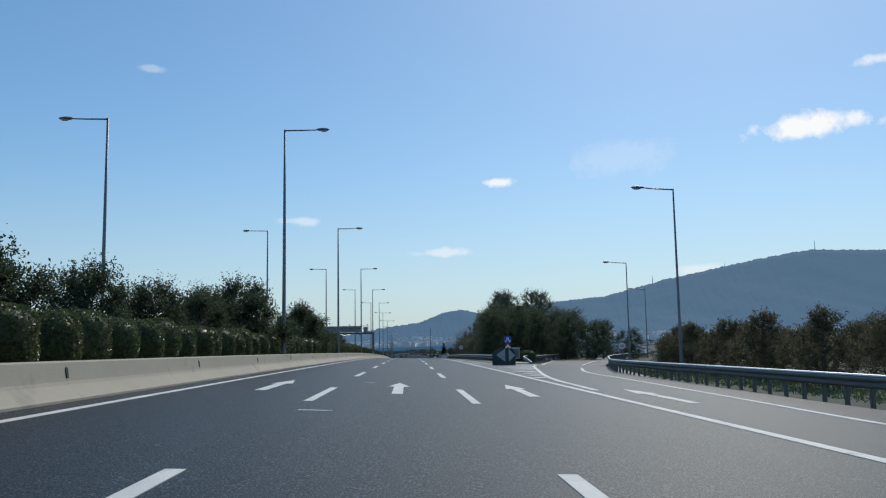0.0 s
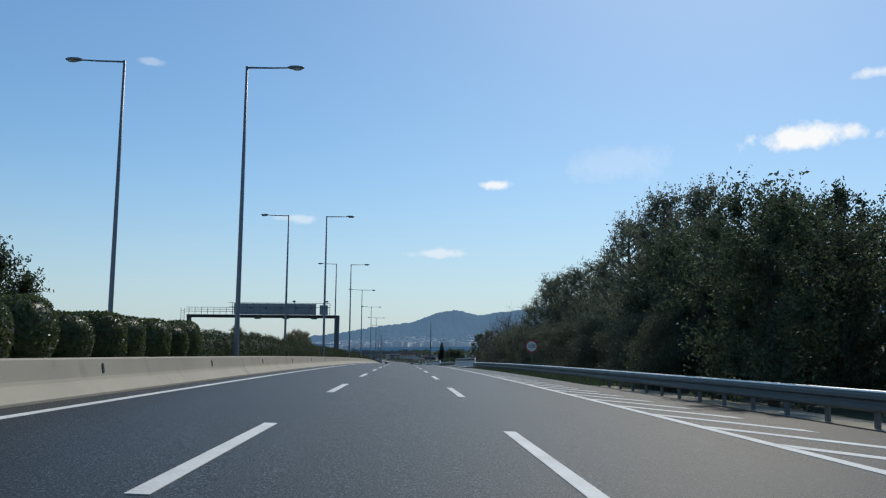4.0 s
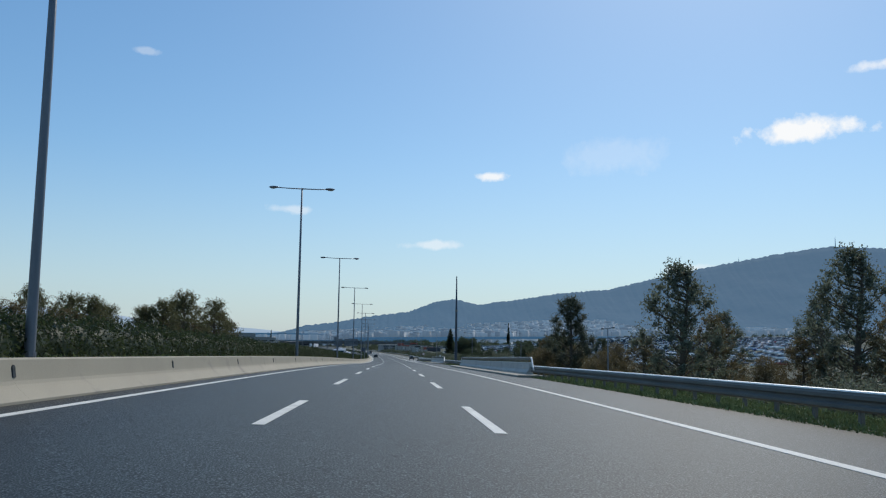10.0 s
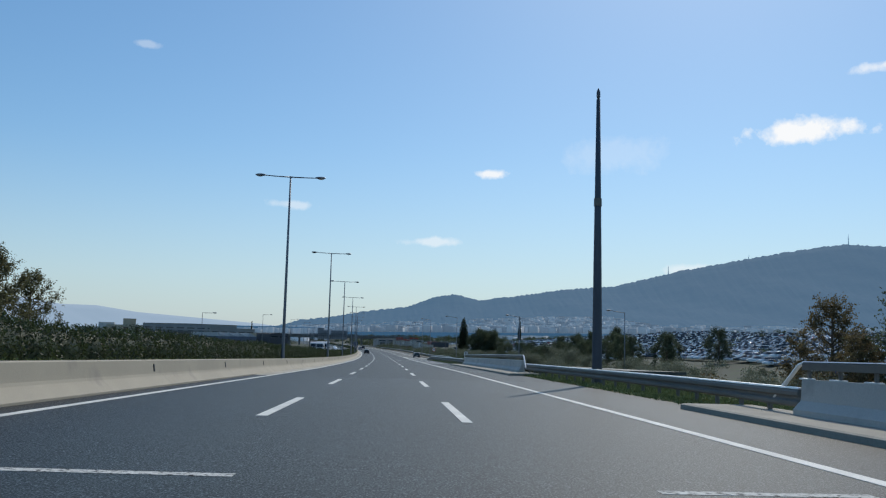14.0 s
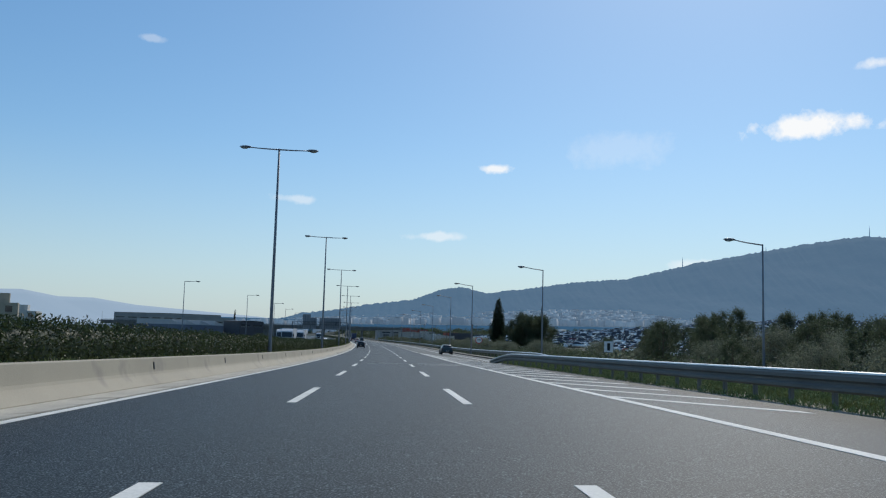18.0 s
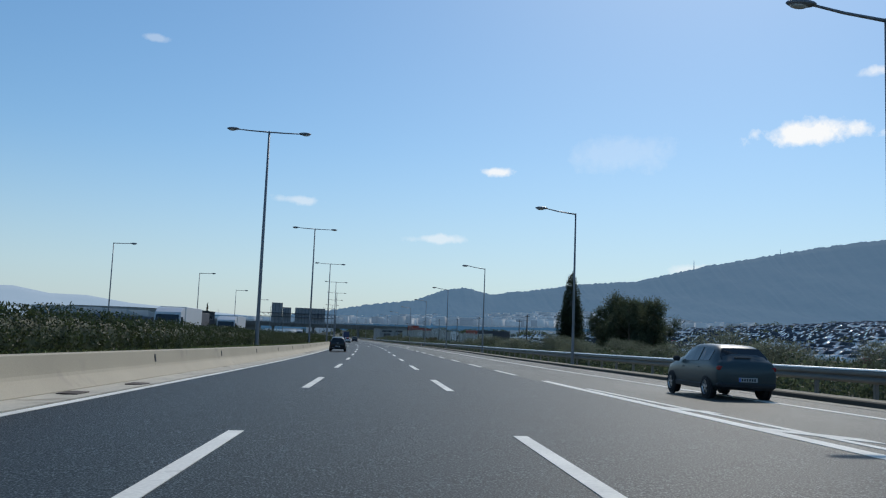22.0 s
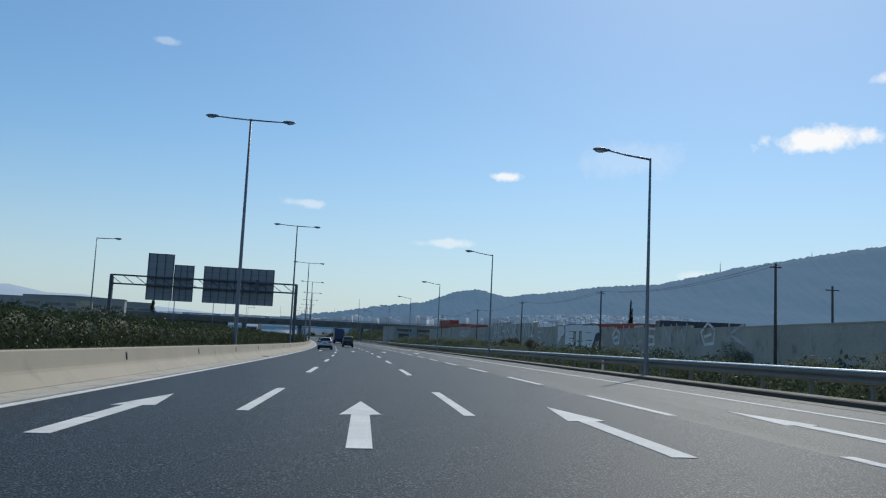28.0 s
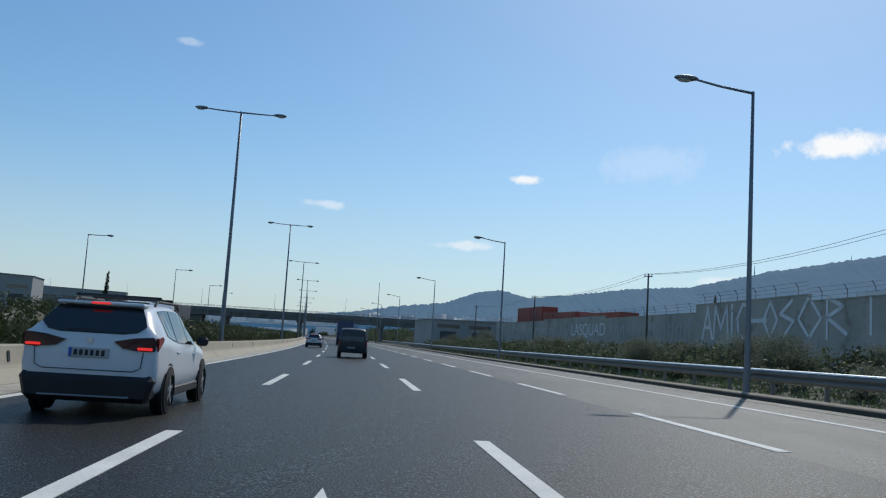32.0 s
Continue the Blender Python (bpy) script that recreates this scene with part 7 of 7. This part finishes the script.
def car(name, stations, wheels, r, mat, label, glass=(), rear=None, lamps=(), lit=(), plate=None, bumper=None, rails=False, rack=False, category="car", sill=True, lamp_mat=None, mirrors=True, rim=ALLOY):
    c = empty(name)
    bm, sm = loft(stations)
    part("body", bm, mat, c)
    W = max(s[4] for s in stations)
    # side windows: runs of y, each from just over the belt to just under the roof
    for y0, y1, lift, cut in glass:
        for d in (-1, 1):
            ys = np.linspace(y0, y1, 6)
            low, high = [], []
            for y in ys:
                zb, zl, zt, wb, wt = body_at(sm, y)
                za, zc = zl + lift, zt - 0.09
                span = max(zt - 0.07 - zl, 0.05)
                fx = lambda z: 0.955 * wb + (wt + 0.02 - 0.955 * wb) * min(1, max(0, (z - zl) / span))
                low.append((d * fx(za), y, za))
                high.append((d * fx(max(zc, za + 0.02)), y + 0.0, max(zc, za + 0.02)))
            part("side_window", slab(low + list(reversed(high)), (d * 0.95, 0, 0.3), 0.012), CAR_GLASS, c)
    if rear:
        (yl, zl_, wl), (yh, zh, wh_) = rear
        nrm = Vector((0, -(zh - zl_), (yh - yl))).normalized()
        pts = [(-wl, yl, zl_), (wl, yl, zl_), (wl * 1.0, yl + (yh - yl) * 0.3, zl_ + (zh - zl_) * 0.3), (wh_, yh, zh), (-wh_, yh, zh), (-wl, yl + (yh - yl) * 0.3, zl_ + (zh - zl_) * 0.3)]
        part("rear_window", slab(pts, nrm, 0.03), CAR_GLASS, c)
        part("wiper", box(wl * 0.7, 0.02, 0.025, -wl * 0.1, yl - 0.03, zl_ + 0.06), TRIM, c)
    for x, y, z, sx, sy, sz in lamps:
        for d in (-1, 1):
            part("tail_lamp", box(sx, sy, sz, d * x, y, z, 0.03), lamp_mat or TAIL_RED, c)
    for x, y, z, sx, sz in lit:
        for d in ((-1, 1) if x else (1,)):
            part("brake_light", box(sx, 0.03, sz, d * x, y, z, 0.008), TAIL_LIT, c)
    if bumper:
        z0, z1, depth = bumper
        bm = box(W * 1.98, 0.5, z1 - z0, 0, 0.25 - depth, z0, 0.07)
        for v in bm.verts:
            low = max(0.0, 1 - (v.co.z - z0) / (z1 - z0))
            v.co.x *= 1 - 0.1 * low
            if v.co.y < 0.1:
                v.co.y += 0.03 * low + 0.05 * (abs(v.co.x) / W) ** 4
        part("rear_bumper", bm, TRIM, c)
    if plate:
        bars(c, *plate)
    for y in wheels:
        for d in (-1, 1):
            part("wheel_arch", disc(r * 1.15, 0.06, 28, Matrix.Translation((d * (W - 0.034), y, r)) @ Matrix.Rotation(radians(90), 4, "Y")), TRIM, c)
            wheel(c, d * (W - 0.085), y, r, 0.2, rim)
    if sill:
        for d in (-1, 1):
            part("sill", box(0.06, wheels[1] - wheels[0] - 2.3 * r, 0.14, d * (W - 0.03), (wheels[0] + wheels[1]) / 2, 0.24, 0.02), TRIM, c)
    for d in (-1, 1):
        if mirrors:
            y = wheels[1] - 0.55
            zl = body_at(sm, y)[1]
            part("wing_mirror", box(0.2, 0.12, 0.15, d * (W + 0.06), y, zl + 0.02, 0.04), TRIM, c)
        for k, y in enumerate(np.linspace(wheels[0] + 0.55, wheels[1] - 0.85, 2)):
            part("door_handle", box(0.03, 0.18, 0.03, d * (W * 0.985), y, body_at(sm, y)[1] - 0.13, 0.008), mat, c)
        if rails:
            y0, y1 = wheels[0] + 0.1, wheels[1] - 0.9
            w = body_at(sm, (y0 + y1) / 2)[4]
            z = body_at(sm, (y0 + y1) / 2)[2]
            part("roof_rail", tube([(d * w * 0.93, y0, z - 0.05), (d * w * 0.93, y0 + 0.15, z + 0.04), (d * w * 0.93, y1 - 0.15, z + 0.04), (d * w * 0.93, y1, z - 0.05)], 0.025, 6), TRIM, c)
    if rack:
        for y in (wheels[0] + 0.35, wheels[0] + 1.15):
            z = body_at(sm, y)[2]
            part("roof_bar", box(1.25, 0.08, 0.04, 0, y, z + 0.07, 0.01), TRIM, c)
    return tagged(c, label, category)


SUV = [(0.0, 0.45, 0.9, 0.94, 0.8, 0.74), (0.04, 0.36, 1.08, 1.13, 0.88, 0.77), (0.12, 0.3, 1.13, 1.2, 0.91, 0.74), (0.28, 0.27, 1.13, 1.4, 0.92, 0.66), (0.45, 0.26, 1.12, 1.53, 0.92, 0.63), (0.85, 0.25, 1.07, 1.58, 0.92, 0.63), (1.3, 0.25, 1.0, 1.6, 0.92, 0.63),
       (2.1, 0.25, 0.97, 1.59, 0.92, 0.63), (2.65, 0.25, 0.96, 1.5, 0.92, 0.62), (3.3, 0.25, 0.95, 1.06, 0.92, 0.68), (3.9, 0.27, 0.86, 0.95, 0.88, 0.66), (4.25, 0.32, 0.74, 0.8, 0.78, 0.6), (4.38, 0.42, 0.62, 0.66, 0.66, 0.5)]
suv = car("suv", SUV, (0.86, 3.5), 0.345, WHITE_PAINT, "clean white crossover car with roof bars and lit tail lamps", glass=((0.8, 1.4, 0.05, 0), (1.45, 2.25, 0.04, 0), (2.3, 2.95, 0.04, 0)),
          lit=((0.0, 0.315, 1.535, 0.26, 0.03),), plate=(0.0, -0.015, 0.86, 0.54, 0.13), bumper=(0.2, 0.58, 0.09), rails=True, rack=True)
suv.matrix_basis = spot(811.9, -3.38, 0, 0, banked=1.0)


def tail_face(z):
    """How far forward the sloping tailgate lies at a height."""
    return 0.035 + max(0.0, z - 1.13) * 1.0


part("rear_window", slab([(x, tail_face(z), z) for x, z in ((-0.42, 1.135), (0.42, 1.135), (0.6, 1.17), (0.7, 1.25), (0.66, 1.34), (0.57, 1.49), (-0.57, 1.49), (-0.66, 1.34), (-0.7, 1.25), (-0.6, 1.17))], (0, -0.7, 0.7), 0.022), CAR_GLASS, suv)
part("spoiler", box(1.2, 0.3, 0.045, 0, 0.47, 1.525, 0.02), WHITE_PAINT, suv)
part("wiper", box(0.5, 0.02, 0.02, -0.08, 0.045, 1.16), TRIM, suv)
for d in (-1, 1):
    pts = [(d * x, -0.005 + 0.4 * max(0.0, x - 0.8), z) for x, z in ((0.32, 1.03), (0.44, 0.94), (0.7, 0.91), (0.87, 0.92), (0.89, 1.05), (0.84, 1.11), (0.6, 1.09))]
    lamp = part("tail_lamp", slab(pts if d > 0 else list(reversed(pts)), (0.25 * d, -0.96, 0), 0.03), TAIL_DARK, suv, "smoked wedge-shaped tail lamp")
    side = [(d * 0.885, y, z) for y, z in ((0.08, 0.92), (0.26, 1.0), (0.4, 1.08), (0.3, 1.12), (0.08, 1.1))]
    part("side_lens", slab(side, (d, 0, 0), 0.02), TAIL_RED, lamp)
    part("brake_light", box(0.2, 0.03, 0.035, d * 0.74, -0.02, 0.93, 0.008), TAIL_LIT, lamp)
part("tailgate_seam", tube([(-0.72, -0.004, 0.9), (-0.7, -0.012, 0.68), (-0.6, -0.014, 0.63), (0.6, -0.014, 0.63), (0.7, -0.012, 0.68), (0.72, -0.004, 0.9)], 0.006, 4), TRIM, suv)
part("badge", disc(0.04, 0.02, 16, Matrix.Translation((0, 0.0, 1.03)) @ FACE), ALLOY, suv)
part("reflector_strip", box(1.2, 0.02, 0.025, 0, -0.085, 0.27, 0.005), SIGN_BACK, suv)

WAGON = [(0.0, 0.42, 0.86, 0.9, 0.74, 0.62), (0.05, 0.34, 0.98, 1.05, 0.82, 0.68), (0.14, 0.28, 1.02, 1.3, 0.86, 0.62), (0.3, 0.26, 1.04, 1.47, 0.87, 0.6), (0.7, 0.24, 1.03, 1.56, 0.87, 0.58), (1.7, 0.24, 1.0, 1.6, 0.86, 0.58), (2.3, 0.24, 0.98, 1.56, 0.85, 0.57),
         (2.95, 0.24, 0.97, 1.12, 0.84, 0.6), (3.6, 0.26, 0.92, 1.02, 0.8, 0.52), (4.1, 0.3, 0.8, 0.86, 0.7, 0.42), (4.29, 0.4, 0.6, 0.64, 0.6, 0.36)]
wagon = car("hatchback_wagon", WAGON, (0.78, 3.4), 0.32, BLACK_PAINT, "black rounded retro-style wagon with chrome trim", glass=((0.5, 1.05, 0.05, 0), (1.1, 1.85, 0.04, 0), (1.9, 2.6, 0.04, 0)), rear=((0.09, 1.06, 0.6), (0.24, 1.42, 0.5)),
            lamps=((0.77, 0.12, 0.78, 0.12, 0.16, 0.2),), plate=(0, -0.02, 0.56, 0.5, 0.12), bumper=(0.26, 0.48, 0.08))
wagon.matrix_basis = spot(647.9, -3.85, 0, 0, banked=1.0)
part("badge_bar", box(0.26, 0.02, 0.03, 0, 0.0, 0.92, 0.005), ALLOY, wagon)
part("bumper_strip", box(0.3, 0.02, 0.025, -0.45, -0.09, 0.36, 0.005), ALLOY, wagon)

HATCH = [(0.0, 0.38, 0.78, 0.82, 0.7, 0.6), (0.06, 0.3, 0.88, 0.95, 0.8, 0.68), (0.25, 0.26, 0.93, 1.12, 0.82, 0.62), (0.5, 0.24, 0.93, 1.33, 0.83, 0.57), (0.8, 0.23, 0.92, 1.4, 0.83, 0.55), (1.7, 0.22, 0.9, 1.43, 0.83, 0.56), (2.2, 0.22, 0.89, 1.36, 0.83, 0.56),
         (2.85, 0.23, 0.88, 0.99, 0.82, 0.64), (3.4, 0.25, 0.8, 0.86, 0.78, 0.6), (3.75, 0.3, 0.68, 0.72, 0.68, 0.5), (3.86, 0.38, 0.56, 0.6, 0.58, 0.42)]
hatch_car = car("hatchback_car", HATCH, (0.68, 3.1), 0.29, TEAL_PAINT, "dark green-grey three-door hatchback on the entry lane", glass=((0.62, 1.25, 0.06, 0), (1.32, 2.35, 0.05, 0)), rear=((0.2, 1.0, 0.62), (0.46, 1.3, 0.5)),
                lamps=((0.68, 0.08, 0.74, 0.22, 0.12, 0.13),), plate=(0, -0.02, 0.52, 0.5, 0.11), bumper=(0.26, 0.46, 0.07))
hatch_car.matrix_basis = spot(575.8, 9.4, 0, 1.5, banked=1.0)

VAN = [(0.0, 0.45, 1.0, 1.62, 0.86, 0.72), (0.04, 0.38, 1.05, 1.82, 0.93, 0.76), (0.2, 0.34, 1.08, 1.92, 0.95, 0.76), (0.8, 0.32, 1.08, 1.96, 0.95, 0.77), (2.5, 0.32, 1.08, 1.96, 0.95, 0.77), (3.5, 0.32, 1.06, 1.9, 0.95, 0.75), (4.3, 0.32, 1.02, 1.25, 0.93, 0.72), (4.8, 0.36, 0.9, 0.98, 0.86, 0.64), (4.95, 0.45, 0.7, 0.74, 0.76, 0.55)]
van = car("van", VAN, (0.95, 3.9), 0.33, VAN_PAINT, "dark grey passenger van driving in the middle lane", glass=((0.5, 1.5, 0.12, 0), (1.6, 2.6, 0.12, 0), (2.7, 3.7, 0.12, 0)), rear=((-0.0, 1.12, 0.72), (0.06, 1.72, 0.66)), lamps=((0.87, 0.05, 0.8, 0.1, 0.12, 0.36),), plate=(-0.12, -0.03, 0.68, 0.5, 0.11), bumper=(0.34, 0.55, 0.08), category="van")
van.matrix_basis = spot(855.8, 0.4, 0, 0, banked=1.0)
part("tailgate_handle", box(0.4, 0.03, 0.06, 0, -0.01, 0.98, 0.01), TRIM, van)
copy_thing(suv, spot(901, -3.4, 0, banked=1.0))
bpy.data.objects["suv.001"]["label"] = "crossover car seen far ahead in the fast lane"
copy_thing(hatch_car, spot(960, -3.5, 0, banked=1.0))["label"] = "small dark hatchback far ahead in the fast lane"


def truck(box_mat, cab_mat, L, label, semi=True, blank=None):
    """A box lorry; y runs from its tail to its cab."""
    t = empty("truck")
    part("box_body", box(2.5, L, 2.75, 0, L / 2, 1.15, 0.03), box_mat, t)
    part("chassis", box(1.0, L + 2.4, 0.25, 0, (L + 2.2) / 2, 0.75, 0.02), TRIM, t)
    for d in (-1, 1):
        part("rear_door", box(1.2, 0.04, 2.6, d * 0.61, -0.015, 1.22, 0.01), box_mat, t)
        part("side_guard", box(0.06, L * 0.45, 0.4, d * 1.2, L * 0.5, 0.55, 0.01), GALV, t)
        part("tail_lamp", box(0.35, 0.06, 0.13, d * 0.95, -0.03, 0.72, 0.01), TAIL_RED, t)
    part("under_bar", box(2.35, 0.1, 0.14, 0, 0.1, 0.45, 0.01), TRIM, t)
    bm = bmesh.new()
    prof = [(0.0, 0.7), (2.15, 0.7), (2.2, 1.5), (2.0, 2.1), (1.75, 3.3), (0.9, 3.75), (0.0, 3.8)]
    for x in (-1.22, 1.22):
        for y, z in prof:
            bm.verts.new((x, L + 0.35 + y, z))
    bm.verts.ensure_lookup_table()
    n = len(prof)
    bm.faces.new([bm.verts[i] for i in range(n)])
    bm.faces.new([bm.verts[n + i] for i in reversed(range(n))])
    for i in range(n):
        bm.faces.new((bm.verts[(i + 1) % n], bm.verts[i], bm.verts[n + i], bm.verts[n + (i + 1) % n]))
    bmesh.ops.recalc_face_normals(bm, faces=bm.faces)
    bmesh.ops.bevel(bm, geom=bm.edges[:], offset=0.05, segments=2, affect="EDGES")
    cabp = part("cab", bm, cab_mat, t)
    part("windscreen", slab([(-1.1, L + 2.42, 2.05), (1.1, L + 2.42, 2.05), (1.05, L + 2.15, 3.1), (-1.05, L + 2.15, 3.1)], (0, 0.97, 0.2), 0.03), CAR_GLASS, cabp)
    for d in (-1, 1):
        part("side_window", slab([(d * 1.22, L + 1.1, 2.1), (d * 1.22, L + 2.2, 2.1), (d * 1.22, L + 2.0, 2.9), (d * 1.22, L + 1.1, 2.9)], (d, 0, 0), 0.012), CAR_GLASS, cabp)
        part("wing_mirror", box(0.22, 0.15, 0.5, d * 1.42, L + 2.3, 2.2, 0.04), TRIM, cabp)
        part("headlamp", box(0.4, 0.06, 0.2, d * 0.9, L + 2.56, 0.95, 0.02), SIGN_WHITE, cabp)
        for y in ((1.4, 2.7, L + 1.6) if L > 7 else (1.5, L + 1.6)):
            wheel(t, d * 1.08, y, 0.48, 0.28, GALV, 6)
    part("grille", box(1.6, 0.06, 0.8, 0, L + 2.55, 1.1, 0.02), TRIM, cabp)
    part("front_bumper", box(2.4, 0.2, 0.35, 0, L + 2.5, 0.5, 0.04), cab_mat, cabp)
    return tagged(t, label, "truck")


truck(BLUE_PAINT, BLUE_PAINT, 9.0, "dark blue box lorry far ahead beyond the van").matrix_basis = spot(935, 0.85, 0, banked=1.0)
tw = truck(TRUCK_WHITE, TRUCK_WHITE, 8.0, "white box lorry on the far carriageway")
tagged(tw, group="lorries on the far carriageway").matrix_basis = spot(647, -19.6, 0, 180)
copy_thing(tw, spot(682, -19.8, 0, 180))
copy_thing(truck(DARK_METAL, TRUCK_WHITE, 10.0, "white-cabbed lorry with a dark trailer on the far carriageway"), spot(668, -22.6, 0, 180))
bpy.data.objects["truck.003" if "truck.003" in bpy.data.objects else "truck"].matrix_basis = spot(905, -19.7, 0, 180)
for k, (s, u, proto) in enumerate(((600, -13.3, suv), (668, -13.2, hatch_car), (738, -13.4, wagon), (770, -16.9, suv), (805, -13.2, hatch_car), (842, -16.8, suv))):
    copy_thing(proto, spot(s, u, 0, 180))["label"] = "oncoming car on the far carriageway beyond the hedge"


# ---------------------------------------------------------------- car yards
YARD_CAR = material("yard_car_paint", (0.5, 0.5, 0.5), 0.22, vary=0.03, spec=0.9)
_n2, _l2 = YARD_CAR.node_tree.nodes, YARD_CAR.node_tree.links
_geo, _ramp = _n2.new("ShaderNodeNewGeometry"), _n2.new("ShaderNodeValToRGB")
_ramp.color_ramp.interpolation = "CONSTANT"
for pos, col in ((0.0, (0.85, 0.85, 0.84)), (0.68, (0.55, 0.55, 0.55)), (0.8, (0.05, 0.055, 0.06)), (0.86, (0.12, 0.13, 0.15)), (0.93, (0.3, 0.03, 0.03)), (0.95, (0.06, 0.1, 0.25))):
    e = _ramp.color_ramp.elements.new(pos) if pos else _ramp.color_ramp.elements[0]
    e.position, e.color = pos, (*col, 1)
_l2.new(_geo.outputs["Random Per Island"], _ramp.inputs[0])
_l2.new(_ramp.outputs[0], _n2["Principled BSDF"].inputs["Base Color"])
CAR_V = np.array([(x * w, y, z) for y, z, w in ((-2.1, 0.35, 0.8), (-2.1, 0.85, 0.8), (-1.5, 0.98, 0.82), (-1.2, 1.4, 0.62), (0.35, 1.42, 0.62), (1.05, 0.98, 0.82), (2.1, 0.8, 0.78), (2.1, 0.35, 0.78)) for x in (-1, 1)])
CAR_Q = np.array([(2 * i, 2 * i + 1, 2 * i + 3, 2 * i + 2) for i in range(7)] + [(14, 15, 1, 0), (0, 2, 12, 14), (2, 4, 10, 12), (4, 6, 8, 10), (15, 13, 3, 1), (13, 11, 5, 3), (11, 9, 7, 5)])


def car_yard(name, s, u, row_gap, turn, seed, label, fill=0.9):
    rng = np.random.default_rng(seed)
    vs, qs, n = [], [], 0
    for uu in np.arange(u[0], u[1], row_gap):
        for ss in np.arange(s[0], s[1], 2.5):
            if rng.random() > fill:
                continue
            c = on_road(ss + rng.normal() * 0.3, uu + rng.normal() * 0.3, 0, 0)
            z = float(ground_z(np.array([c[0]]), np.array([c[1]]))[0])
            a = radians(90 + turn + rng.normal() * 6 + (180 if rng.random() < 0.5 else 0))
            k = rng.uniform(0.92, 1.12)
            rot = np.array([[math.cos(a), -math.sin(a), 0], [math.sin(a), math.cos(a), 0], [0, 0, 1]])
            vs.append((CAR_V * [1, 1, rng.uniform(0.95, 1.25)] * k) @ rot.T + [c[0], c[1], z])
            qs.append(CAR_Q + 16 * n)
            n += 1
    idx = np.tile(np.array([0, 0, 1, 0, 1, 0, 0, 0, 0, 0, 1, 0, 0, 1]), n)
    ob = quick(name, np.concatenate(vs), np.concatenate(qs), YARD_CAR)
    ob.data.materials.append(CAR_GLASS)
    ob.data.polygons.foreach_set("material_index", idx.astype(np.int32))
    return tagged(ob, label, "parked cars", kind="stuff")


car_yard("parked_cars", (585, 690), (60, 190), 5.4, 8, 1, "closely parked cars filling a sloping yard")
car_yard("parked_cars", (700, 790), (44, 190), 5.4, -5, 2, "closely parked cars filling a sloping yard")
car_yard("parked_cars", (795, 848), (58, 200), 5.8, 12, 3, "rows of parked cars glinting on the slope", 0.8)
car_yard("parked_cars", (980, 1140), (75, 260), 8.0, 0, 4, "far rows of parked cars on the slope", 0.75)
car_yard("parked_cars", (470, 575), (75, 150), 7.5, 20, 5, "parked cars in a yard behind scrub", 0.7)
